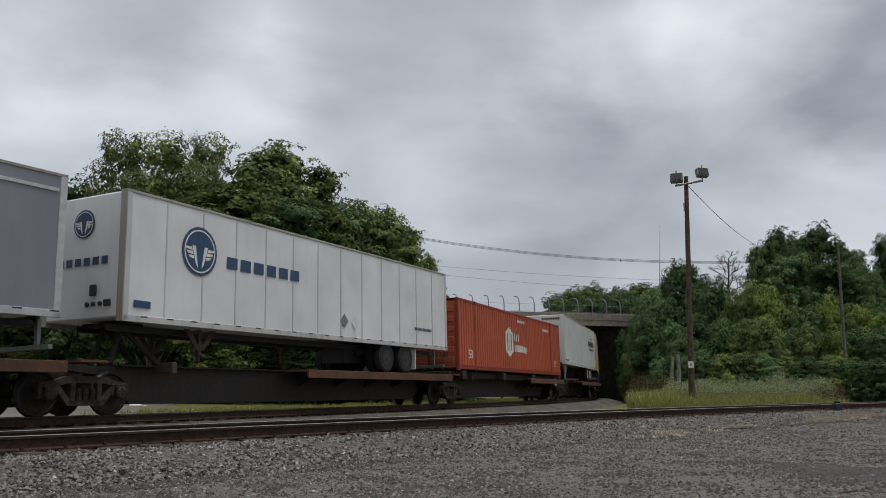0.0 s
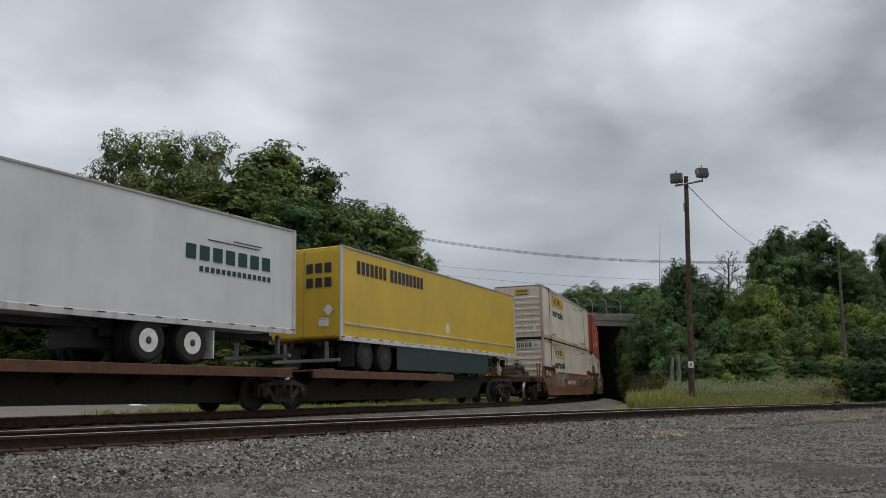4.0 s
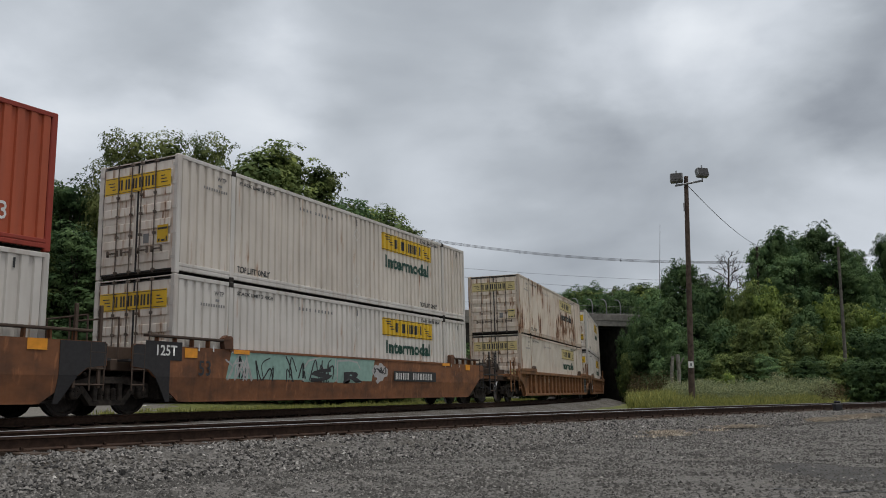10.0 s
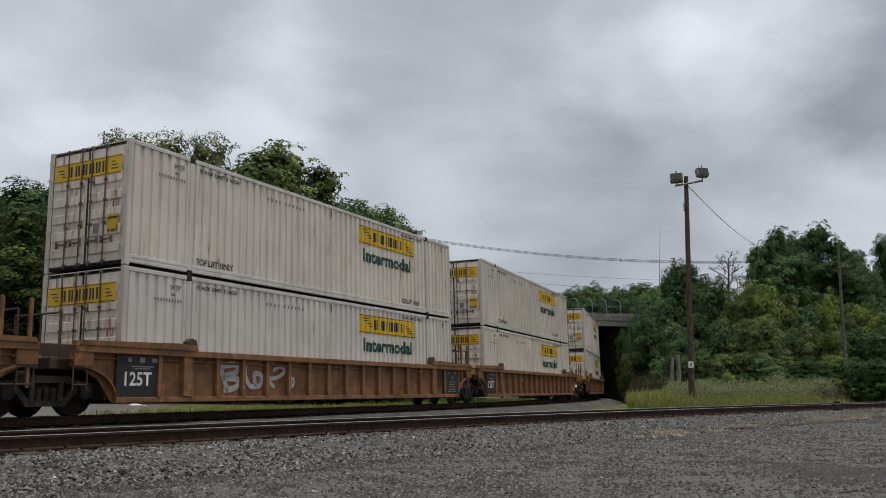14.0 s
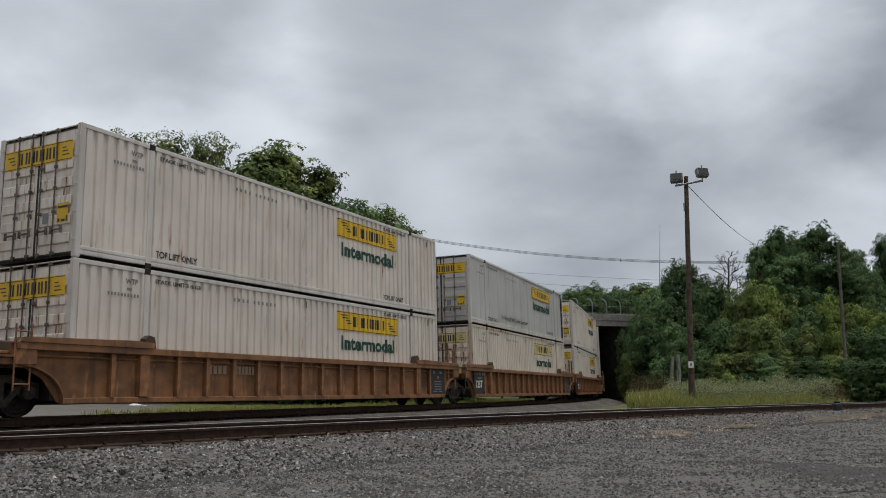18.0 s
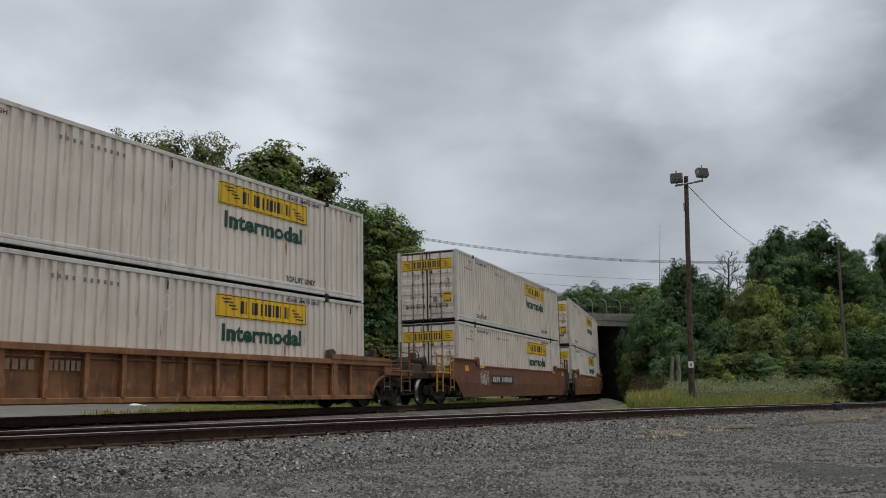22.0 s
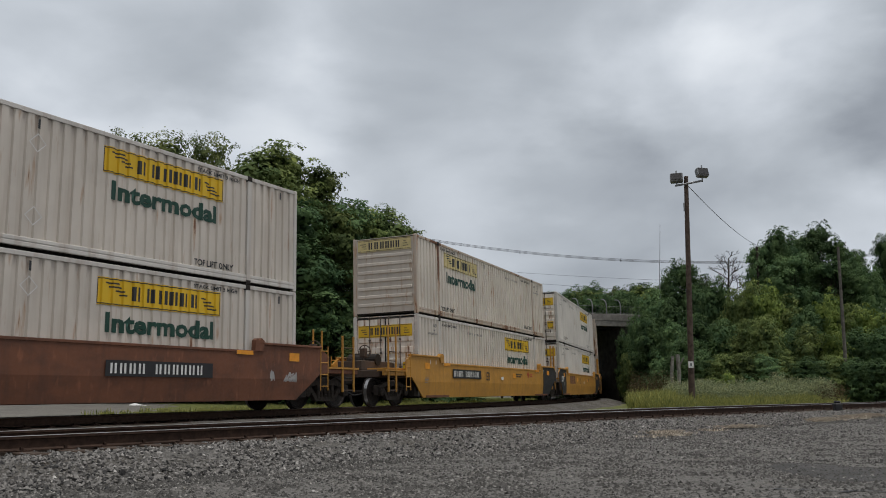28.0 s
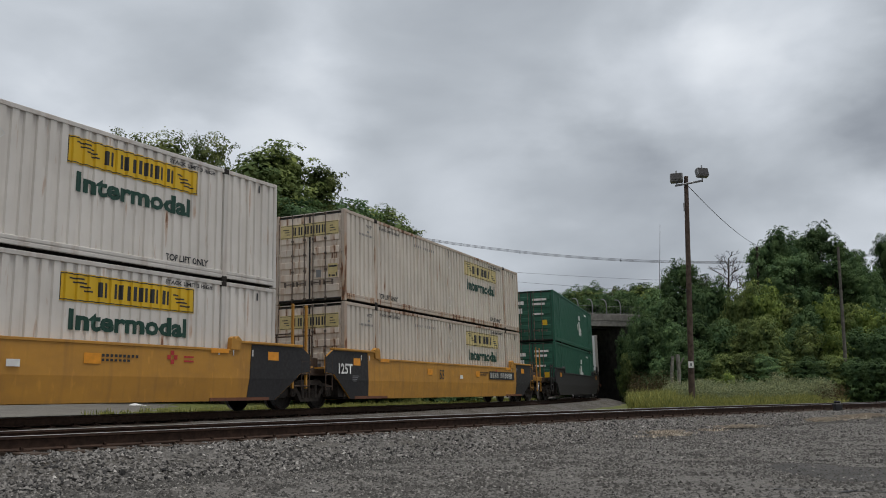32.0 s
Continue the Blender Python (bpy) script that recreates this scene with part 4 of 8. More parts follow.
# ---- grass and weeds ----
def tufts(name, pts, height, blades, mat, label, seed, lean=0.35, width=0.012, flat=0.0):
    """Upright blades in tufts, all in one mesh."""
    rs = np.random.RandomState(seed)
    n = len(pts) * blades
    P = np.repeat(pts, blades, 0) + np.column_stack([rs.normal(0, 0.09, (n, 2)), np.zeros(n)])
    h = np.repeat(height, blades) * rs.uniform(0.55, 1.15, n)
    a = rs.uniform(0, 6.283, n)
    k = rs.uniform(0, lean, n) * h
    side = np.column_stack([np.cos(a), np.sin(a), np.zeros(n)]) * (width * rs.uniform(0.7, 1.5, n))[:, None]
    d = np.column_stack([np.cos(a + 1.9) * k, np.sin(a + 1.9) * k, h])
    mid = P + d * np.array([0.35, 0.35, 0.55])
    V = np.stack([P - side, P + side, mid + side * 0.8, P + d, mid - side * 0.8], 1)
    F = np.arange(n * 5).reshape(-1, 5)
    ob = link_mesh(name, V.reshape(-1, 3).tolist(), F.tolist(), mat)
    return tagged(ob, label, "grass", kind="stuff")


def leafy_weeds(name, pts, height, per, mat, label, seed):
    """Leafy weed stems, all in one mesh."""
    rs = np.random.RandomState(seed)
    n = len(pts) * per
    h = np.repeat(height, per)
    P = np.repeat(pts, per, 0) + np.column_stack([rs.normal(0, 0.16, (n, 2)), h * rs.uniform(0.1, 1.0, n) ** 0.7])
    t = rs.normal(size=(n, 3)) * (1, 1, 0.9)
    t /= np.linalg.norm(t, axis=1)[:, None]
    b = np.cross(t, rs.normal(size=(n, 3)))
    b /= np.linalg.norm(b, axis=1)[:, None]
    s = rs.uniform(0.022, 0.055, n)[:, None]
    V = np.stack([P - t * s, P - b * s * 0.4, P + t * s, P + b * s * 0.4], 1)
    ob = link_mesh(name, V.reshape(-1, 3).tolist(), np.arange(n * 4).reshape(-1, 4).tolist(), mat)
    return tagged(ob, label, "weeds", kind="stuff")


def meadow():
    rs = np.random.RandomState(31)
    n = 1700
    x, y = rs.uniform(10, 24, n), rs.uniform(43.5, 50.5, n)
    keep = (MAIN.side_of(x, y)[1] > 4.0) & (x > 0.262 * y) & (x < 0.452 * y) & np.array([noise.noise((a * 0.55, b * 0.55, 9)) > -0.22 for a, b in zip(x, y)])
    x, y = x[keep], y[keep]
    clump = np.array([noise.noise((a * 0.5, b * 0.5, 2)) for a, b in zip(x, y)])
    leafy_weeds("weeds", np.column_stack([x, y, np.full(len(x), -0.42)]), 1.15 + 0.85 * clump + rs.uniform(-0.2, 0.25, len(x)), 115, GRASS_B, "grey-green goldenrod weeds beside the track", 3)
    n = 5200
    x, y = rs.uniform(8.5, 22.5, n), rs.uniform(33, 48.5, n)
    s, lat = SIDING.side_of(x, y)
    keep = (MAIN.side_of(x, y)[1] > 3.6) & (lat < -3.4) & (x > 0.219 * y) & (x < 0.465 * y)
    x, y = x[keep], y[keep]
    tufts("grass", np.column_stack([x, y, np.full(len(x), -0.43)]), 0.52 + 0.55 * np.array([noise.noise((a * 0.45, b * 0.45, 12)) for a, b in zip(x, y)]) + rs.uniform(-0.15, 0.2, len(x)) + np.where(x < 0.268 * y, 0.16, -0.12), 26, GRASS_A, "tall yellow-green grass round the pole", 4, width=0.010, lean=0.6)
    n = 1800
    s = rs.uniform(20, 75, n)
    o = -rs.uniform(4.6, 11, n)
    P = np.array([MAIN.at(a, b)[:2] for a, b in zip(s, o)])
    tufts("grass", np.column_stack([P, np.full(n, -0.43)]), rs.uniform(0.15, 0.4, n), 14, GRASS_A, "short grass on the far side of the track", 5, width=0.02)
    # dry straw lying along the siding
    n = 1500
    u = rs.uniform(0, 1, n)
    near = np.arange(n) < n // 3
    x = np.where(near, 3.6 + 3.8 * u, 9.9 + 4.1 * u) + rs.normal(0, 0.16, n)
    y = np.where(near, 16.7 + 4.4 * u, 23.8 + 4.05 * u) + rs.normal(0, np.where(near, 0.4, 0.22), n)
    keep = np.array([noise.noise((a * 0.8, b * 0.8, 5)) > -0.06 for a, b in zip(x, y)]) & (SIDING.side_of(x, y)[1] > 1.5)
    x, y = x[keep], y[keep]
    tufts("dry_grass", np.column_stack([x, y, np.where(near[keep], -0.385, -0.375 + 0.06 * u[keep] + 0.06 * (y - 23.8 - 4.05 * u[keep]))]), rs.uniform(0.02, 0.06, len(x)), 14, plain("dry_straw", (0.44, 0.385, 0.31), 0.95), "flattened pale dry grass on the gravel", 6, lean=3.5, width=0.01)
    # brown brush by the bridge
    n = 260
    x, y = rs.uniform(14.2, 19.0, n), rs.uniform(56, 66, n)
    x[200:] = y[200:] * 0.446 * rs.uniform(0.98, 1.03, 60) - 16 * 0.446
    y[200:] -= 16
    y[:130] = rs.uniform(50, 55, 130)
    x[:130] = y[:130] * rs.uniform(0.2185, 0.270, 130)
    keep = MAIN.side_of(x, y)[1] > 3.4
    leafy_weeds("brush", np.column_stack([x, y, np.full(n, -0.42)])[keep], np.where(np.arange(n) < 200, rs.uniform(1.0, 2.2, n), rs.uniform(0.7, 1.3, n))[keep], 50, leaves_mat("brown_brush", (0.07, 0.052, 0.032), (0.17, 0.13, 0.08), (0.20, 0.18, 0.08)), "brown withered brush by the bridge", 8)


meadow()


def yard_rubble():
    """Pale lumps left lying on the far gravel yard."""
    for x, y, s, seed in ((-17.0, 47.5, 0.75, 4), (-16.3, 47.0, 0.5, 5), (-15.7, 47.6, 0.42, 6), (-18.1, 47.2, 0.38, 7)):
        bm = bmesh.new()
        bmesh.ops.create_icosphere(bm, subdivisions=2, radius=s * 0.5)
        for v in bm.verts:
            v.co *= 1 + 0.4 * noise.noise(v.co * 2.6 + Vector((seed * 7, 0, 0)))
            v.co.z *= 0.6
        ob = new("boulder")
        part("rock", bm, WHITEMARK, ob, "", Matrix.Translation((x, y, -0.38 + s * 0.15)))
        tagged(ob, "white lump of rubble on the far gravel yard", "rock", "white rubble on the yard")


yard_rubble()


def rubble():
    for x, y, s, seed in ((14.0, 63.5, 0.85, 1), (14.5, 62.6, 0.55, 2), (13.7, 62.4, 0.4, 3)):
        bm = bmesh.new()
        bmesh.ops.create_icosphere(bm, subdivisions=2, radius=s * 0.5)
        for v in bm.verts:
            v.co *= 1 + 0.35 * noise.noise(v.co * 2.2 + Vector((seed * 9, 0, 0)))
            v.co.z *= 1.15
        ob = new("boulder")
        part("rock", bm, CONCRETE, ob, "", Matrix.Translation((x, y, -0.42 + s * 0.4)))
        tagged(ob, "pale grey broken concrete boulder beside the track", "rock", "boulders by the bridge")


rubble()


# ---- lettering and plates ----
def letters(body, width, height, depth=0.0, thick=0.012):
    """A mesh of lettering in the x-z plane, from x = 0, z = 0, facing -y."""
    cu = bpy.data.curves.new("lettering", "FONT")
    cu.body, cu.size, cu.offset, cu.resolution_u = body, 1.0, thick, 2
    ob = new("lettering", cu)
    me = bpy.data.meshes.new_from_object(ob.evaluated_get(bpy.context.evaluated_depsgraph_get()))
    bpy.data.objects.remove(ob)
    co = np.empty(len(me.vertices) * 3)
    me.vertices.foreach_get("co", co)
    co = co.reshape(-1, 3)
    co -= co.min(0)
    co *= np.array([width, height, 1]) / np.maximum(co.max(0), 1e-6) * np.array([1, 1, 0])
    me.vertices.foreach_set("co", np.column_stack([co[:, 0], -np.zeros(len(co)), co[:, 1]]).ravel())
    me.update()
    return me


RIB = 0.28


def rib_depth(x):
    u = ((x / RIB + 0.26) % 1.0)
    return float(np.interp(u, [0, 0.52, 0.60, 0.92, 1.0], [0, 0, 1, 1, 0])) * 0.046


def rib_lines(x0, x1):
    k, out = math.floor(x0 / RIB) - 1, []
    while k * RIB < x1 + RIB:
        out += [k * RIB + RIB * f for f in (-0.26, 0.26, 0.34, 0.66)]
        k += 1
    return [x for x in out if x0 < x < x1]


def fold(me, x0, mat, proud=0.004):
    """Lays flat lettering over the ribs of a corrugated side that begins at x0."""
    bm = bmesh.new()
    bm.from_mesh(me)
    bmesh.ops.triangulate(bm, faces=bm.faces[:])
    hi = max(v.co.x for v in bm.verts)
    for x in rib_lines(x0, x0 + hi):
        bmesh.ops.bisect_plane(bm, geom=bm.verts[:] + bm.edges[:] + bm.faces[:], plane_co=(x - x0, 0, 0), plane_no=(1, 0, 0))
    for v in bm.verts:
        v.co.y = 0.45 * rib_depth(v.co.x + x0 + 1e-6) - proud
    out = bpy.data.meshes.new(me.name)
    bm.to_mesh(out)
    bm.free()
    out.materials.append(mat)
    return out


def flat(me, mat, proud=0.004):
    out = me.copy()
    out.transform(Matrix.Translation((0, -proud, 0)))
    out.materials.append(mat)
    return out


def plate_mesh(x0, rects, mat, ribs=True, proud=0.003):
    """Flat rectangles (x, z, width, height) painted on a side."""
    bm = bmesh.new()
    for x, z, w, h in rects:
        cuts = [x] + [c - x0 for c in rib_lines(x0 + x, x0 + x + w)] + [x + w] if ribs else [x, x + w]
        cols = [[bm.verts.new((c, (rib_depth(c + x0 + (1e-6 if i == 0 else -1e-6 if i == len(cuts) - 1 else 0)) if ribs else 0) - proud, zz)) for zz in (z, z + h)] for i, c in enumerate(cuts)]
        for a, b in zip(cols[:-1], cols[1:]):
            bm.faces.new((a[0], b[0], b[1], a[1]))
    me = bpy.data.meshes.new("panel")
    bm.to_mesh(me)
    bm.free()
    me.materials.append(mat)
    return me


WORD = letters("Intermodal", 3.2, 0.44, thick=0.04)
LIFT = letters("TOP LIFT ONLY", 1.35, 0.16, thick=0.025)
STACKED = letters("STACK LIMIT 3 HIGH", 1.5, 0.10, thick=0.02)
REEFER = letters("30 Pallets (48\"X40\") Reefer Container", 4.3, 0.26, thick=0.012)
NUM53 = letters("53", 0.42, 0.36)

# plain dark shapes in place of a brand's lettering, with its scroll ends
BRAND = [(x + k * 0.14, 0.14, 0.09, 0.32) for x in (0.74, 1.13, 1.50, 1.82, 2.14, 2.46) for k in range(2)] + [(-0.18, 0.02, 3.6, 0.02), (-0.18, 0.555, 3.6, 0.02), (-0.18, 0.02, 0.02, 0.55), (3.4, 0.02, 0.02, 0.55),
    (0.0, 0.46, 0.40, 0.035), (0.12, 0.38, 0.34, 0.035), (0.26, 0.30, 0.26, 0.035), (0.40, 0.22, 0.18, 0.035), (2.78, 0.37, 0.2, 0.035), (2.84, 0.29, 0.28, 0.035), (2.92, 0.21, 0.33, 0.035), (3.0, 0.13, 0.3, 0.035)]
SMALL = [(0, 0, 0.08, 0.11), (0.13, 0, 0.08, 0.11), (0.26, 0, 0.08, 0.11), (0.45, 0, 0.08, 0.11), (0.58, 0, 0.08, 0.11), (0.71, 0, 0.08, 0.11), (0.84, 0, 0.08, 0.11), (0.97, 0, 0.08, 0.11)]

BOXL, BOXW, BOXH = 16.15, 1.30, 2.885
MESHES, MODELS = {}, {}
MESHES["small"] = plate_mesh(0, [(k * 0.17 + (0.1 if k > 3 else 0), 0, 0.07, 0.09) for k in range(10)], plain("grey_lettering", (0.20, 0.20, 0.20), 0.6), False, 0.002)
MESHES["wtp"] = flat(letters("WTP", 0.34, 0.12, thick=0.02), plain("soft_dark_lettering", (0.09, 0.09, 0.09), 0.6), 0.012)
MESHES["fineprint"] = plate_mesh(0, [(k * 0.09, 0, 0.05, 0.07) for k in range(10)] + [(0.52, 0.14, 0.14, 0.06)], plain("soft_grey_lettering", (0.20, 0.20, 0.20), 0.6), False, 0.012)
BARSTEEL = speckle("weathered_locking_bar", [(0.3, (0.06, 0.045, 0.035)), (0.7, (0.24, 0.20, 0.17))], 8, 0.7)


def corrugated(x0, x1, z0, z1, y, out):
    bm = bmesh.new()
    xs = [x0] + rib_lines(x0, x1) + [x1]
    cols = [[bm.verts.new((x, y - out * rib_depth(x) , z)) for z in (z0, z1)] for x in xs]
    for a, b in zip(cols[:-1], cols[1:]):
        bm.faces.new((a[0], b[0], b[1], a[1]))
    return bm


def smooth_side(x0, x1, z0, z1, y, out):
    """One continuous sheet with narrow raised joint strips."""
    bm = bmesh.new()
    k = int(round((x1 - x0) / 1.22))
    w = (x1 - x0) / k
    line = [(x0, 0.02)]
    for i in range(1, k):
        x = x0 + i * w
        line += [(x - 0.034, 0.02), (x - 0.03, 0.006), (x + 0.03, 0.006), (x + 0.034, 0.02)]
    line.append((x1, 0.02))
    cols = [[bm.verts.new((x, y - out * d, z)) for z in (z0, z1)] for x, d in line]
    for a, b in zip(cols[:-1], cols[1:]):
        bm.faces.new((a[0], b[0], b[1], a[1]))
    return bm


def container(kind, mat, frame_mat, door_mat, label, decals, smooth=False, front_ribs=True, end_panel=None, group="containers on the train"):
    """A 53-foot box: doors at the -x end, closed front at +x. Decals go on both sides."""
    if kind in MODELS:
        return tagged(copy_thing(MODELS[kind], Matrix()), label)
    top = MODELS[kind] = tagged(new("shipping_container"), label, "container", group)
    h, L, W = BOXH, BOXL / 2, BOXW

    def add(name, bm, m, lab="", under=None):
        return part(name, bm, m, under or top, lab)

    for y in (-1, 1):
        side = smooth_side if smooth else corrugated
        add("side_panel", side(-L + 0.10, L - 0.10, 0.24, h - 0.1, y * (W - 0.012), y), mat, ("smooth" if smooth else "corrugated") + " painted steel side")
        bm = boxes((-L + 0.1, L - 0.1, min(y * (W - 0.1), y * W), max(y * (W - 0.1), y * W), 0.065, 0.15), (-L + 0.1, L - 0.1, min(y * (W - 0.1), y * (W - 0.012)), max(y * (W - 0.1), y * (W - 0.012)), 0.145, 0.175), (-L + 0.1, L - 0.1, min(y * (W - 0.1), y * (W - 0.002)), max(y * (W - 0.1), y * (W - 0.002)), 0.17, 0.25), bevel=0.008)
        add("bottom_rail", bm, frame_mat)
        bm = boxes((-L + 0.1, L - 0.1, min(y * (W - 0.08), y * (W + 0.002)), max(y * (W - 0.08), y * (W + 0.002)), h - 0.11, h - 0.01), bevel=0.008)
        add("top_rail", bm, frame_mat)
        for x in (-6.1, 6.1):
            add("lift_post", boxes((x - 0.07, x + 0.07, min(y * (W - 0.06), y * (W + 0.006)), max(y * (W - 0.06), y * (W + 0.006)), 0.0, h)), frame_mat)
            for z0, z1 in ((h - 0.14, h + 0.005), (-0.005, 0.12)):
                add("corner_casting", boxes((x - 0.09, x + 0.09, min(y * (W - 0.16), y * (W + 0.012)), max(y * (W - 0.16), y * (W + 0.012)), z0, z1), bevel=0.012), STEELDARK)
        for x in (-1, 1):
            a, b = sorted((x * (L - 0.14), x * L))
            c, d = sorted((y * (W - 0.14), y * W))
            add("corner_post", boxes((a, b, c, d, 0, h), bevel=0.02), frame_mat)
    add("roof", boxes((-L + 0.05, L - 0.05, -W + 0.06, W - 0.06, h - 0.04, h - 0.015)), mat)
    add("floor", boxes((-L + 0.05, L - 0.05, -W + 0.06, W - 0.06, 0.05, 0.14)), STEELDARK)
    # closed front end with horizontal ribs
    bm, ribs = boxes((L - 0.07, L - 0.04, -W + 0.13, W - 0.13, 0.1, h - 0.08)), []
    if front_ribs:
        for i in range(7):
            z = 0.32 + i * 0.30
            ribs.append(boxes((L - 0.045, L + 0.004, -W + 0.2, W - 0.2, z, z + 0.13), bevel=0.02))
    else:
        box(bm, L - 0.05, L + 0.003, -W + 0.16, W - 0.16, 0.2, h - 0.15, 0.01)
    end = add("front_end", bm, mat, "ribbed closed end")
    for r in ribs:
        add("end_rib", r, mat, "", end)
    # doors with ribs, rods and hinges
    for y in (-1, 1):
        c, d = sorted((y * 0.012, y * (W - 0.13)))
        door = add("door", boxes((-L + 0.035, -L + 0.06, c, d, 0.12, h - 0.1), bevel=0.004), door_mat, "ribbed container door")
        for i in range(6):
            z = 0.32 + i * 0.40
            add("door_rib", boxes((-L - 0.004, -L + 0.036, c + 0.09, d - 0.09, z, z + 0.22), bevel=0.016), door_mat, "", door)
        bm = boxes((-L + 0.03, -L + 0.045, min(y * 0.004, y * 0.03), max(y * 0.004, y * 0.03), 0.12, h - 0.1), (-L + 0.03, -L + 0.045, min(y * (W - 0.15), y * (W - 0.125)), max(y * (W - 0.15), y * (W - 0.125)), 0.12, h - 0.1), (-L + 0.03, -L + 0.045, c, d, 0.10, 0.13), (-L + 0.03, -L + 0.045, c, d, h - 0.12, h - 0.095))
        add("door_gasket", bm, BLACK, "black rubber seal", door)
        for yy in (0.16, 0.61):
            bm = bmesh.new()
            rod(bm, (-L - 0.03, y * yy, 0.06), (-L - 0.03, y * yy, h - 0.04), 0.017, seg=6)
            for z in (0.1, 0.98, 1.5, 1.97, h - 0.12):
                box(bm, -L - 0.05, -L + 0.012, y * yy - 0.035, y * yy + 0.035, z, z + 0.06)
            c0, d0 = sorted((y * (yy - 0.04), y * (yy + 0.26)))
            box(bm, -L - 0.07, -L - 0.03, c0, d0, 0.60, 0.63)
            for e in (c0, d0):
                box(bm, -L - 0.06, -L - 0.01, e - 0.018, e + 0.018, 0.54, 0.69)
            add("locking_bar", bm, BARSTEEL, "vertical locking bar", door)
        for z in (0.35, 0.95, 1.55, 2.15, 2.6):
            add("hinge", boxes((-L - 0.008, -L + 0.02, min(y * (W - 0.16), y * (W - 0.02)), max(y * (W - 0.16), y * (W - 0.02)), z, z + 0.07)), frame_mat, "", door)
    if smooth:
        for z0, z1 in ((0.28, 0.95), (1.05, 1.75), (1.85, 2.60)):
            add("end_vent", boxes((L - 0.36, L - 0.17, -W - 0.002, -W + 0.03, z0, z1), bevel=0.006), BLACK, "dark recessed vent at the machinery end")
        add("end_frame", boxes((L - 0.46, L - 0.40, -W - 0.006, -W + 0.03, 0.15, h - 0.12), bevel=0.006), STEELDARK, "dark upright of the machinery end")
    for name, me, m, lab in decals:
        share(name, me, top, lab, m)
    return top


def snap(x, ref):
    """The place nearest to x in step with the ribs at ref."""
    return ref + round((x - ref) / RIB) * RIB


def on_side(x, z, far=False):
    m = Matrix.Translation((x, -BOXW + 0.006, z))
    return Matrix.Rotation(math.pi, 4, "Z") @ m if far else m


def on_end(y, z, front=False):
    """On the door end, reading towards +y as seen from outside."""
    m = Matrix.Translation((-BOXL / 2 - 0.006, y, z)) @ Matrix.Rotation(-math.pi / 2, 4, "Z")
    return Matrix.Rotation(math.pi, 4, "Z") @ m if front else m


def diamond(x0, ribs):
    """A diamond frame standing a little off the side."""
    bm = bmesh.new()
    o = [bm.verts.new((0.2 + 0.2 * a, -0.01, 0.2 + 0.2 * b)) for a, b in ((1, 0), (0, 1), (-1, 0), (0, -1))]
    i = [bm.verts.new((0.2 + 0.172 * a, -0.01, 0.2 + 0.172 * b)) for a, b in ((1, 0), (0, 1), (-1, 0), (0, -1))]
    for k in range(4):
        j = (k + 1) % 4
        bm.faces.new((o[k], o[j], i[j], i[k]))
    me = bpy.data.meshes.new("placard_holder")
    bm.to_mesh(me)
    bm.free()
    me.materials.append(HOLDER)
    return me


HOLDER = plain("pale_placard_holder", (0.66, 0.65, 0.63), 0.45, 0.2)


